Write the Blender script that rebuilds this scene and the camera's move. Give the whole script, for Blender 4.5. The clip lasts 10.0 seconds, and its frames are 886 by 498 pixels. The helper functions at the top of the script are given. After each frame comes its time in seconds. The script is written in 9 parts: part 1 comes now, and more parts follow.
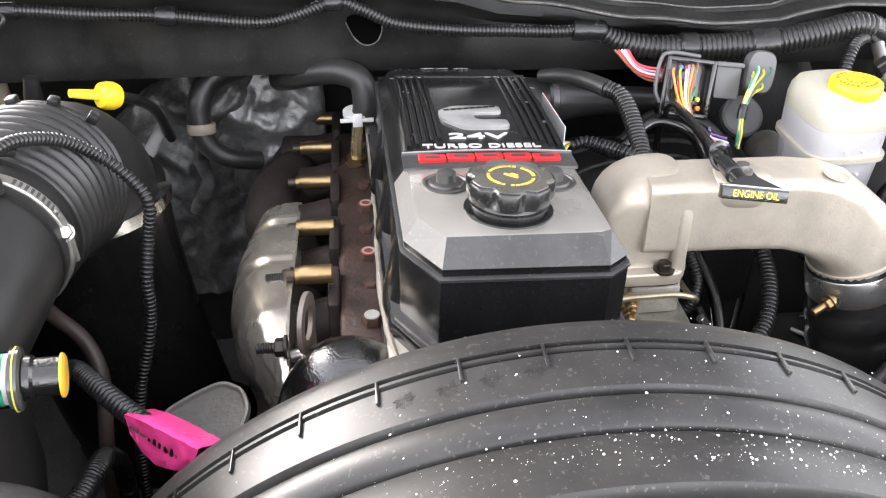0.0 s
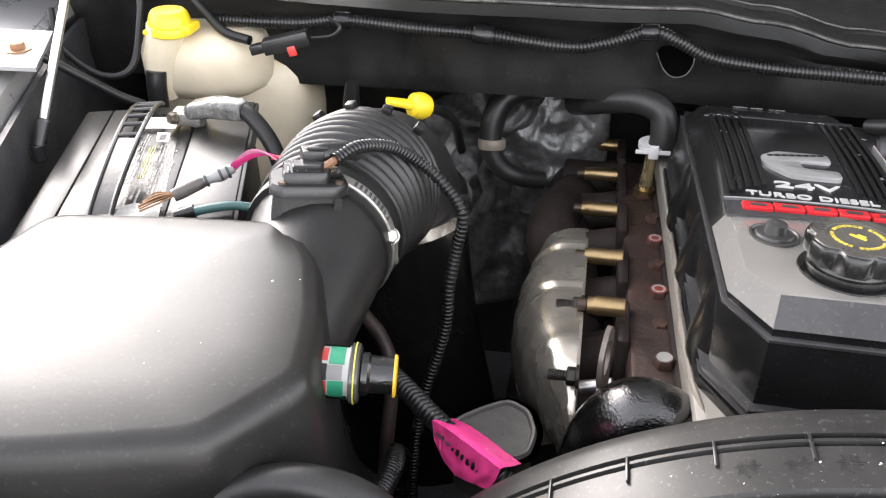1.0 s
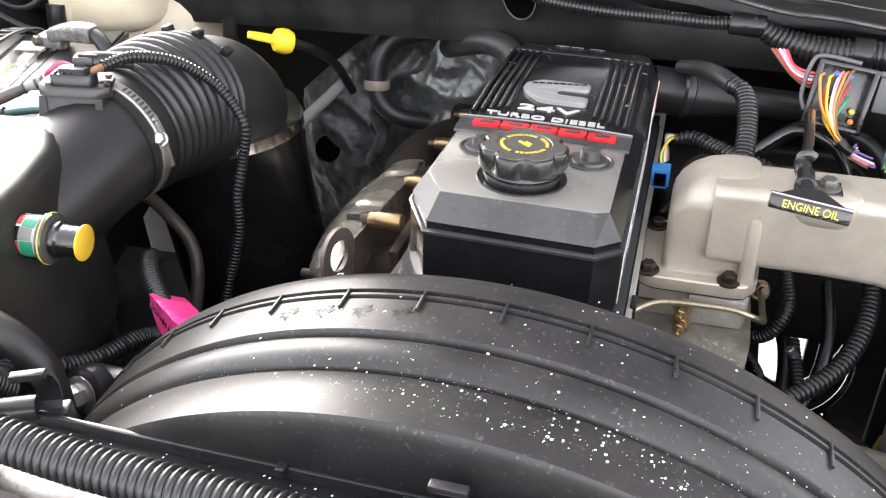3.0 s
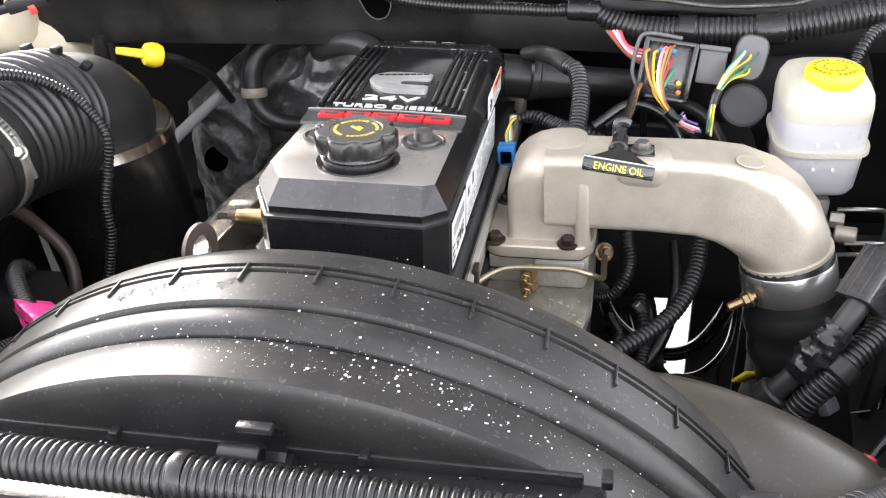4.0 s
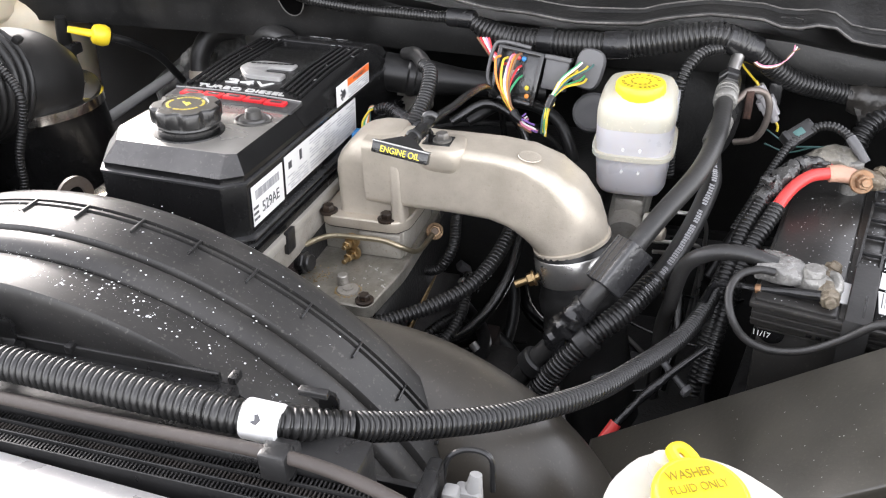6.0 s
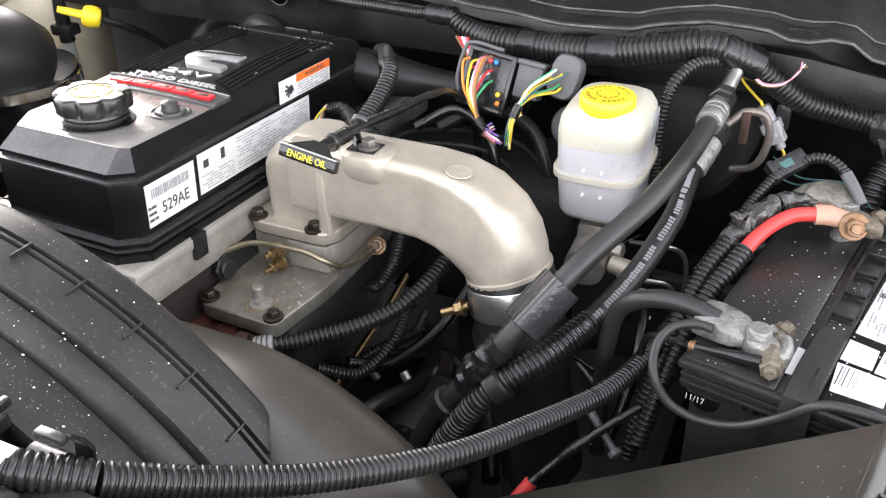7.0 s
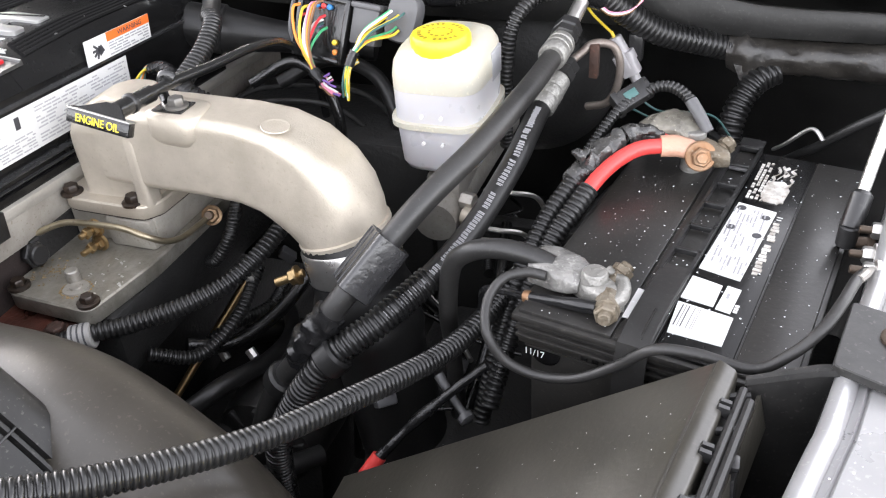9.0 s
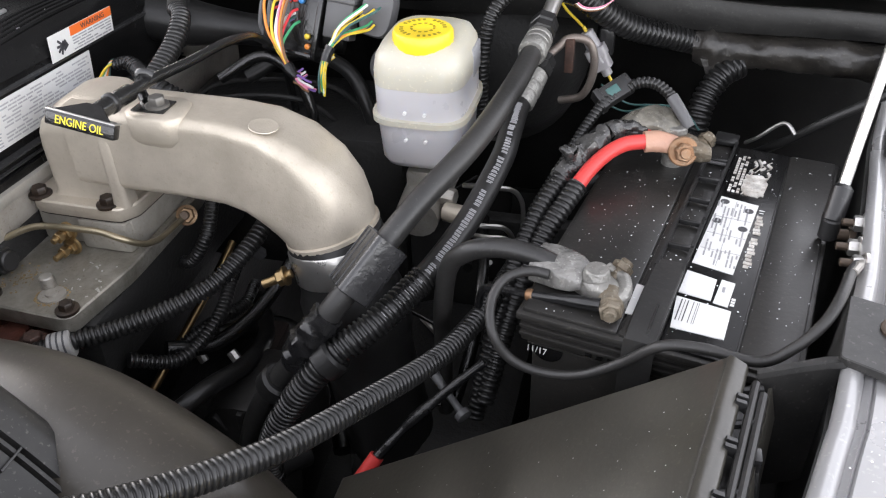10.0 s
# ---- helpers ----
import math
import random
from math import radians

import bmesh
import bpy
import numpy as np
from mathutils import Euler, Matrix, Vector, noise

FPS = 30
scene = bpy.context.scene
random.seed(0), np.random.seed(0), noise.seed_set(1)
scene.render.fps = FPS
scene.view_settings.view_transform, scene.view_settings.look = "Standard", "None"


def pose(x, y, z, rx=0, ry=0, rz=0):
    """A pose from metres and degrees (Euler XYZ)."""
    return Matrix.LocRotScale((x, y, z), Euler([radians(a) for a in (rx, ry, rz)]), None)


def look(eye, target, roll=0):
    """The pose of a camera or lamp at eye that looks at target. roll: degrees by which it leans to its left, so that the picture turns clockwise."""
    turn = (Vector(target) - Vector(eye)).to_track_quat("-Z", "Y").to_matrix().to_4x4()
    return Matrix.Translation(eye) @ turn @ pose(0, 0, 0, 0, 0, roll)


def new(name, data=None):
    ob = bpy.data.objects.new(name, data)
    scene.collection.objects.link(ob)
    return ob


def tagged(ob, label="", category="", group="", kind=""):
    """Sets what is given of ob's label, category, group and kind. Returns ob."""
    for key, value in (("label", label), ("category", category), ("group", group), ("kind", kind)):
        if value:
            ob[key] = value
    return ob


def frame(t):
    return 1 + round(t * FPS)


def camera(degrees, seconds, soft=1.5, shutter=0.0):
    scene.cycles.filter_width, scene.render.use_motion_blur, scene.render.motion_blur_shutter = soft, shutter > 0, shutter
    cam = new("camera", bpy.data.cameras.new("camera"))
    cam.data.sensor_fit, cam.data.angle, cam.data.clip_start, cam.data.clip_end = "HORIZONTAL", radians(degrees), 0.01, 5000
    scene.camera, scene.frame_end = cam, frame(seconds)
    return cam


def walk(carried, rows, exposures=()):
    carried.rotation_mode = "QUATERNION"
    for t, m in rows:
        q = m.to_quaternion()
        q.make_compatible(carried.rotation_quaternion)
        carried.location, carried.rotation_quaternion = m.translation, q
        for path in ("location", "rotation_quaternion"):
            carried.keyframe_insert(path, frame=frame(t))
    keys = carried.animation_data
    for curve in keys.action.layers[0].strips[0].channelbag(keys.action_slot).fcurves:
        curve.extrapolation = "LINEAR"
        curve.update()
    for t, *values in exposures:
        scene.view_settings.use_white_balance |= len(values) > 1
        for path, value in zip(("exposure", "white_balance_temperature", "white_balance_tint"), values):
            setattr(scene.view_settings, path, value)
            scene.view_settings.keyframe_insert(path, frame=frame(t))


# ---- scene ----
cam = camera(55.2, 10.0, soft=1.2)
METRES, EYE, TILT, LEAN, TURN = 1.2, 1.7, -33.0, 0.0, -6.0
ROWS = [
    (0.0, 0.0, 0.0, 0.0, 0.0, -0.0, 0.0),
    (0.5, -0.0513, 0.0032, 0.0062, 7.65, 0.31, -4.1),
    (1.0, -0.0669, -0.0031, 0.0061, 14.42, 0.09, -7.81),
    (1.5, -0.0154, -0.0108, 0.0027, 19.37, -0.58, -10.73),
    (2.0, 0.0836, 0.0071, -0.0006, 21.29, -1.51, -11.33),
    (2.5, 0.1481, 0.0208, -0.0062, 21.21, -2.17, -11.38),
    (4.0, 0.274, 0.001, -0.0221, 16.23, -0.74, -5.96),
    (4.5, 0.3136, -0.0115, -0.0198, 13.82, -0.0, -4.22),
    (5.0, 0.3776, -0.0439, -0.0265, 13.56, -0.09, -4.08),
    (5.5, 0.443, -0.0694, -0.0318, 16.15, -0.51, -6.59),
    (7.0, 0.6037, 0.0965, 0.0291, 27.72, -2.83, -14.61),
    (7.5, 0.6144, 0.1105, 0.0329, 27.28, -2.76, -13.41),
    (8.0, 0.6348, 0.1366, 0.0402, 25.71, -2.81, -12.12),
    (8.5, 0.6443, 0.1588, 0.0427, 24.34, -3.36, -11.21),
    (9.0, 0.6479, 0.1753, 0.0373, 22.88, -4.11, -10.42),
    (9.5, 0.6529, 0.1776, 0.0396, 19.57, -4.35, -9.17),
    (10.0, 0.603, 0.1587, 0.0399, 17.66, -4.38, -9.64),
]
START = pose(0, 0, EYE, 0, 0, TURN) @ pose(0, 0, 0, TILT, LEAN, 0)
walk(cam, [(t, START @ pose(METRES * x, METRES * y, METRES * z, 90 + pitch, roll, yaw)) for t, x, y, z, yaw, pitch, roll in ROWS],
     exposures=[(t, e, 6700, 14) for t, e in ((0.0, 3.42), (0.5, 3.36), (1.0, 2.98), (1.5, 2.4), (2.0, 2.42), (2.5, 3.0), (4.0, 3.3), (5.0, 3.34), (5.5, 3.1), (7.0, 3.14), (8.5, 3.22), (9.5, 3.36), (10.0, 2.74))])

# ---- light: overcast winter daylight, bonnet open behind the engine ----
world = bpy.data.worlds.new("overcast_sky")
scene.world = world
world.use_nodes = True
wn, wl = world.node_tree.nodes, world.node_tree.links
sky = wn.new("ShaderNodeTexSky")
sky.sky_type, sky.sun_disc = "NISHITA", False
sky.sun_elevation, sky.sun_rotation = radians(30), radians(315)
sky.dust_density, sky.air_density = 1.5, 1.0
grey = wn.new("ShaderNodeHueSaturation")
grey.inputs["Saturation"].default_value = 0.22
wl.new(sky.outputs[0], grey.inputs["Color"])
wl.new(grey.outputs[0], wn["Background"].inputs["Color"])
wn["Background"].inputs["Strength"].default_value = 0.15
sun_data = bpy.data.lights.new("sun", "SUN")
sun_data.energy, sun_data.angle, sun_data.color = 0.17, radians(42), (1.0, 0.96, 0.90)
sun = new("sun", sun_data)
sun.matrix_world = look((-6.0, 6.4, 6.1), (0.0, 0.4, 1.2))


# ---- materials ----
def surf(name, base, rough=0.5, metal=0.0, var=0.25, scale=18.0, bump=0.15, grain=220.0, dust=None, dust_amount=0.3,
         dust_scale=7.0, coat=0.0, spec=0.5, rough_var=0.12, sub=0.0):
    m = bpy.data.materials.new(name)
    m.use_nodes = True
    n, l = m.node_tree.nodes, m.node_tree.links
    p = n["Principled BSDF"]
    tc = n.new("ShaderNodeTexCoord")
    big, fine = n.new("ShaderNodeTexNoise"), n.new("ShaderNodeTexNoise")
    big.inputs["Scale"].default_value, big.inputs["Detail"].default_value = scale, 6
    fine.inputs["Scale"].default_value, fine.inputs["Detail"].default_value = grain, 3
    l.new(tc.outputs["Object"], big.inputs["Vector"])
    l.new(tc.outputs["Object"], fine.inputs["Vector"])
    ramp = n.new("ShaderNodeValToRGB")
    ramp.color_ramp.elements[0].position, ramp.color_ramp.elements[1].position = 0.3, 0.7
    ramp.color_ramp.elements[0].color = (*[c * (1 - var) for c in base], 1)
    ramp.color_ramp.elements[1].color = (*[min(1, c * (1 + var)) for c in base], 1)
    l.new(big.outputs["Fac"], ramp.inputs["Fac"])
    colour = ramp.outputs["Color"]
    if dust:
        cloud = n.new("ShaderNodeTexNoise")
        cloud.inputs["Scale"].default_value, cloud.inputs["Detail"].default_value = dust_scale, 8
        cloud.inputs["Roughness"].default_value = 0.7
        l.new(tc.outputs["Object"], cloud.inputs["Vector"])
        where = n.new("ShaderNodeMapRange")
        where.inputs["From Min"].default_value, where.inputs["From Max"].default_value = 0.4, 0.72
        where.inputs["To Max"].default_value = dust_amount
        l.new(cloud.outputs["Fac"], where.inputs["Value"])
        mix = n.new("ShaderNodeMix")
        mix.data_type = "RGBA"
        mix.inputs[7].default_value = (*dust, 1)
        l.new(where.outputs[0], mix.inputs[0])
        l.new(colour, mix.inputs[6])
        spot = n.new("ShaderNodeTexNoise")
        spot.inputs["Scale"].default_value, spot.inputs["Detail"].default_value = 330, 2
        l.new(tc.outputs["Object"], spot.inputs["Vector"])
        thr = n.new("ShaderNodeMapRange")
        thr.inputs["From Min"].default_value, thr.inputs["From Max"].default_value = 0.62, 0.72
        thr.inputs["To Max"].default_value = min(0.55, dust_amount)
        l.new(spot.outputs["Fac"], thr.inputs["Value"])
        mix2 = n.new("ShaderNodeMix")
        mix2.data_type = "RGBA"
        mix2.inputs[7].default_value = (*[min(1, c * 1.5) for c in dust], 1)
        l.new(thr.outputs[0], mix2.inputs[0])
        l.new(mix.outputs[2], mix2.inputs[6])
        colour = mix2.outputs[2]
    l.new(colour, p.inputs["Base Color"])
    rr = n.new("ShaderNodeMapRange")
    rr.inputs["To Min"].default_value, rr.inputs["To Max"].default_value = max(0.03, rough - rough_var), min(1, rough + rough_var)
    l.new(big.outputs["Fac"], rr.inputs["Value"])
    l.new(rr.outputs[0], p.inputs["Roughness"])
    b = n.new("ShaderNodeBump")
    b.inputs["Strength"].default_value, b.inputs["Distance"].default_value = bump, 0.002
    l.new(fine.outputs["Fac"], b.inputs["Height"])
    l.new(b.outputs[0], p.inputs["Normal"])
    p.inputs["Metallic"].default_value = metal
    p.inputs["Coat Weight"].default_value = coat
    p.inputs["Specular IOR Level"].default_value = spec
    if sub:
        p.inputs["Subsurface Weight"].default_value = sub
        p.inputs["Subsurface Radius"].default_value = (0.02, 0.015, 0.01)
    return m


DUST = (0.060, 0.057, 0.053)
PLASTIC = surf("black_plastic", (0.014, 0.014, 0.0144), 0.30, bump=0.12, dust=DUST, dust_amount=0.16)
LID = surf("airbox_plastic", (0.017, 0.0165, 0.0155), 0.36, spec=0.34, bump=0.05, dust=(0.075, 0.069, 0.060), dust_amount=0.16, dust_scale=7, rough_var=0.16, scale=9)
SHROUD = surf("shroud_plastic", (0.021, 0.0206, 0.0202), 0.38, bump=0.03, dust=(0.080, 0.075, 0.068), dust_amount=0.48, dust_scale=4, rough_var=0.10, spec=0.34)
DUCT = surf("dusty_duct", (0.036, 0.032, 0.026), 0.34, bump=0.08, dust=(0.06, 0.053, 0.043), dust_amount=0.5, dust_scale=5)
COVER = surf("cover_black", (0.0065, 0.0065, 0.0067), 0.24, spec=0.27, bump=0.05, dust=DUST, dust_amount=0.05)
PANEL = surf("satin_grey_panel", (0.41, 0.393, 0.365), 0.25, metal=0.65, var=0.08, bump=0.03, dust=(0.3, 0.28, 0.25), dust_amount=0.25)
RUBBER = surf("black_rubber", (0.012, 0.012, 0.012), 0.36, bump=0.1, spec=0.35, dust=DUST, dust_amount=0.10)
GREYRUB = surf("worn_grey_rubber", (0.017, 0.0166, 0.0162), 0.42, bump=0.1, dust=DUST, dust_amount=0.22)
BELLOWS = surf("bellows_rubber", (0.0110, 0.0107, 0.0103), 0.42, bump=0.06, dust=DUST, dust_amount=0.12)
COVERBOX = surf("faded_cover_plastic", (0.038, 0.0355, 0.029), 0.33, spec=0.8, bump=0.08, dust=(0.055, 0.049, 0.040), dust_amount=0.4, dust_scale=5)
LOOM = surf("corrugated_loom", (0.011, 0.011, 0.011), 0.29, bump=0.04, dust=DUST, dust_amount=0.10)
TAPE = surf("black_tape", (0.009, 0.009, 0.0095), 0.26, bump=0.5, grain=90)
GLOSS = surf("gloss_black_paint", (0.007, 0.007, 0.007), 0.12, bump=0.3, grain=500, coat=0.5)
CAST = surf("cast_aluminium", (0.52, 0.467, 0.39), 0.43, metal=0.42, var=0.10, bump=0.17, grain=620, dust=(0.27, 0.235, 0.18), dust_amount=0.50, dust_scale=13)
ALU = surf("dirty_aluminium", (0.36, 0.345, 0.315), 0.42, metal=0.55, var=0.2, bump=0.2, grain=300, dust=(0.12, 0.1, 0.07), dust_amount=0.45, dust_scale=25)
STEEL = surf("zinc_steel", (0.55, 0.54, 0.52), 0.30, metal=0.9, var=0.12, bump=0.05, dust=(0.2, 0.17, 0.12), dust_amount=0.2, dust_scale=40)
BOLT = surf("dark_bolt", (0.09, 0.07, 0.055), 0.5, metal=0.7, var=0.3, bump=0.2, dust=(0.10, 0.065, 0.042), dust_amount=0.5, dust_scale=60)
RUST = surf("rusty_iron", (0.050, 0.028, 0.021), 0.7, metal=0.15, var=0.45, bump=0.6, grain=160, dust=(0.10, 0.042, 0.027), dust_amount=0.5, dust_scale=30)
IRON = surf("brown_iron", (0.030, 0.0235, 0.022), 0.62, spec=0.2, metal=0.1, var=0.35, bump=0.5, grain=150, dust=(0.05, 0.032, 0.027), dust_amount=0.4, dust_scale=20)
SHIELD = surf("heat_shield_steel", (0.74, 0.69, 0.60), 0.25, metal=0.85, var=0.10, bump=0.18, grain=40, dust=(0.22, 0.19, 0.14), dust_amount=0.2, dust_scale=22)
FOIL = surf("dirty_foil", (0.30, 0.30, 0.295), 0.42, metal=0.6, var=0.4, bump=0.9, grain=90, dust=(0.045, 0.044, 0.042), dust_amount=0.8, dust_scale=20)
BRASS = surf("yellow_zinc", (0.37, 0.265, 0.135), 0.34, metal=0.9, var=0.3, bump=0.08, dust=(0.2, 0.12, 0.06), dust_amount=0.4, dust_scale=50)
COPPER = surf("corroded_copper", (0.27, 0.145, 0.075), 0.48, metal=0.6, var=0.4, bump=0.4, dust=(0.3, 0.26, 0.2), dust_amount=0.4, dust_scale=60)
LEAD = surf("dull_lead", (0.24, 0.235, 0.22), 0.45, metal=0.55, var=0.25, bump=0.7, grain=260, dust=(0.36, 0.35, 0.32), dust_amount=0.45, dust_scale=45)
RED = surf("red_rubber", (0.62, 0.055, 0.05), 0.34, var=0.12, bump=0.05)
REDINK = surf("red_paint", (0.50, 0.012, 0.018), 0.4, var=0.1, bump=0.0)
ORANGE = surf("orange_ink", (0.80, 0.16, 0.03), 0.4, var=0.05, bump=0.0)
PINK = surf("pink_tape", (0.82, 0.06, 0.26), 0.28, var=0.12, bump=0.5, grain=70)
PINKPALE = surf("faded_pink_tape", (0.75, 0.28, 0.42), 0.3, var=0.2, bump=0.4, grain=70)
YELLOW = surf("yellow_plastic", (0.90, 0.66, 0.03), 0.36, var=0.06, bump=0.05)
YINK = surf("yellow_ink", (0.66, 0.50, 0.06), 0.45, var=0.05, bump=0.0)
WHITE = surf("white_label", (0.74, 0.74, 0.73), 0.42, var=0.05, bump=0.02, dust=(0.4, 0.38, 0.33), dust_amount=0.2)
INK = surf("label_ink", (0.05, 0.05, 0.055), 0.5, var=0.1, bump=0.0)
GREYINK = surf("faded_ink", (0.30, 0.30, 0.31), 0.5, var=0.1, bump=0.0)
SILVER = surf("silver_lettering", (0.62, 0.62, 0.61), 0.34, metal=0.4, var=0.08, bump=0.02)
RESERV = surf("reservoir_plastic", (0.47, 0.45, 0.38), 0.34, var=0.04, bump=0.04, sub=0.35, dust=(0.6, 0.55, 0.42), dust_amount=0.25)
FLUID = surf("reservoir_plastic_with_fluid", (0.50, 0.49, 0.505), 0.30, var=0.04, bump=0.03, sub=0.3)
BOTTLE = surf("aged_bottle_plastic", (0.68, 0.60, 0.45), 0.38, var=0.1, bump=0.06, sub=0.25, dust=(0.5, 0.42, 0.3), dust_amount=0.35)
PAINT = surf("silver_body_paint", (0.31, 0.31, 0.315), 0.30, metal=0.35, var=0.04, bump=0.02, coat=0.4, dust=(0.42, 0.40, 0.37), dust_amount=0.25)
STEELBLACK = surf("painted_black_steel", (0.020, 0.020, 0.0195), 0.42, spec=0.4, bump=0.05, dust=(0.09, 0.085, 0.08), dust_amount=0.3, dust_scale=30)
BODY = surf("dark_body_panel", (0.0085, 0.0085, 0.0084), 0.42, bump=0.12, spec=0.42, dust=DUST, dust_amount=0.22, dust_scale=9)
COWL = surf("wet_cowl_plastic", (0.0065, 0.0065, 0.0063), 0.5, bump=0.5, grain=140, spec=0.3, dust=DUST, dust_amount=0.22, dust_scale=14)
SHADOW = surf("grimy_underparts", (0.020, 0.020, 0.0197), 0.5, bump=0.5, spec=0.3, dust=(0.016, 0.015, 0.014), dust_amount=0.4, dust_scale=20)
SEALDARK = surf("worn_seal_edge", (0.060, 0.058, 0.055), 0.32, var=0.6, scale=60, bump=0.3, dust=(0.20, 0.19, 0.18), dust_amount=0.6, dust_scale=25)
GREYP = surf("grey_plastic", (0.09, 0.09, 0.093), 0.42, var=0.1, bump=0.06, dust=DUST, dust_amount=0.2)
LGREY = surf("light_grey_plastic", (0.30, 0.30, 0.295), 0.42, var=0.1, bump=0.05, dust=(0.25, 0.22, 0.18), dust_amount=0.3)
BLUE = surf("blue_plastic", (0.03, 0.22, 0.55), 0.35, var=0.1, bump=0.02)
GREEN = surf("green_print", (0.03, 0.36, 0.20), 0.4, var=0.06, bump=0.0)
BATT = surf("battery_case", (0.015, 0.0146, 0.0138), 0.36, spec=0.5, bump=0.10, dust=(0.075, 0.068, 0.060), dust_amount=0.26, dust_scale=8)
SNOW = surf("ice_specks", (0.86, 0.88, 0.90), 0.35, var=0.03, bump=0.1)
GROUND = surf("wet_snowy_asphalt", (0.30, 0.30, 0.31), 0.55, var=0.5, scale=1.5, bump=0.4, grain=60, dust=(0.60, 0.61, 0.62), dust_amount=0.9, dust_scale=0.8)
WIRES = {c: surf(c + "_wire", rgb, 0.35, var=0.08, bump=0.0) for c, rgb in {
    "red": (0.60, 0.04, 0.05), "white": (0.72, 0.72, 0.70), "yellow": (0.75, 0.55, 0.05), "green": (0.05, 0.33, 0.15),
    "orange": (0.75, 0.25, 0.04), "violet": (0.22, 0.12, 0.40), "pink": (0.70, 0.25, 0.36), "teal": (0.045, 0.11, 0.105),
    "brown": (0.20, 0.10, 0.05)}.items()}


def clear_plastic():
    m = bpy.data.materials.new("clear_plastic")
    m.use_nodes = True
    p = m.node_tree.nodes["Principled BSDF"]
    p.inputs["Transmission Weight"].default_value = 1.0
    p.inputs["Roughness"].default_value = 0.05
    p.inputs["IOR"].default_value = 1.2
    return m


CLEAR = clear_plastic()


# ---- shape builders: each gives (points, faces) ----
def geo(bm):
    bm.verts.index_update()
    out = ([v.co.copy() for v in bm.verts], [[v.index for v in f.verts] for f in bm.faces])
    bm.free()
    return out


def join(*gs):
    vs, fs = [], []
    for v, f in gs:
        k = len(vs)
        vs += list(v)
        fs += [[i + k for i in face] for face in f]
    return vs, fs


def moved(g, m):
    return [m @ Vector(v) for v in g[0]], g[1]


def box(x0, x1, y0, y1, z0, z1, bevel=0.002, m=None, seg=2):
    bm = bmesh.new()
    bmesh.ops.create_cube(bm, size=1)
    bmesh.ops.transform(bm, verts=bm.verts, matrix=Matrix.Translation(((x0 + x1) / 2, (y0 + y1) / 2, (z0 + z1) / 2)) @ Matrix.Diagonal((x1 - x0, y1 - y0, z1 - z0, 1)))
    if bevel:
        bmesh.ops.bevel(bm, geom=bm.edges, offset=bevel, segments=seg, affect="EDGES", profile=0.5)
    if m:
        bmesh.ops.transform(bm, verts=bm.verts, matrix=m)
    return geo(bm)


def loft(rings, caps=True):
    k = len(rings[0])
    vs = [Vector(p) for r in rings for p in r]
    fs = [[a * k + i, a * k + (i + 1) % k, (a + 1) * k + (i + 1) % k, (a + 1) * k + i] for a in range(len(rings) - 1) for i in range(k)]
    if caps:
        fs += [list(range(k))[::-1], list(range((len(rings) - 1) * k, len(rings) * k))]
    return vs, fs


def inset(outline, d):
    out, k = [], len(outline)
    for i in range(k):
        a, b, c = Vector(outline[i - 1]), Vector(outline[i]), Vector(outline[(i + 1) % k])
        e, f = (b - a).normalized(), (c - b).normalized()
        n1, n2 = Vector((-e.y, e.x)), Vector((-f.y, f.x))
        n = (n1 + n2).normalized()
        out.append(b + n * (d / max(0.35, n.dot(n1))))
    return out


def smooth_outline(pts, r=0.3, n=4):
    """Rounds the corners of a closed polygon; r: part of each side."""
    out, k = [], len(pts)
    for i in range(k):
        a, b, c = Vector(pts[i - 1]), Vector(pts[i]), Vector(pts[(i + 1) % k])
        p, q = b + (a - b) * r, b + (c - b) * r
        for j in range(n + 1):
            t = j / n
            out.append(p * (1 - t) ** 2 + b * 2 * t * (1 - t) + q * t * t)
    return out


def stack(outline, levels, m=None):
    """Layers of one counter-clockwise outline: (z, inset)."""
    rings = []
    for z, d in levels:
        o = inset(outline, d) if d else [Vector(p) for p in outline]
        rings.append([(p.x, p.y, z) for p in o])
    g = loft(rings)
    return moved(g, m) if m else g


def spline(pts, n=8):
    p = [Vector(q) for q in pts]
    p = [p[0] * 2 - p[1]] + p + [p[-1] * 2 - p[-2]]
    out = []
    for i in range(1, len(p) - 2):
        for j in range(n):
            t = j / n
            out.append(0.5 * (2 * p[i] + (p[i + 1] - p[i - 1]) * t + (2 * p[i - 1] - 5 * p[i] + 4 * p[i + 1] - p[i + 2]) * t * t
                              + (3 * p[i] - p[i - 1] - 3 * p[i + 1] + p[i + 2]) * t ** 3))
    out.append(p[-2])
    return out


def resample(line, step):
    lens = [0.0]
    for a, b in zip(line, line[1:]):
        lens.append(lens[-1] + (b - a).length)
    count = max(2, int(lens[-1] / step))
    out, j = [], 0
    for i in range(count + 1):
        s = lens[-1] * i / count
        while j < len(lens) - 2 and lens[j + 1] < s:
            j += 1
        k = (s - lens[j]) / max(1e-9, lens[j + 1] - lens[j])
        out.append(line[j].lerp(line[j + 1], k))
    return out


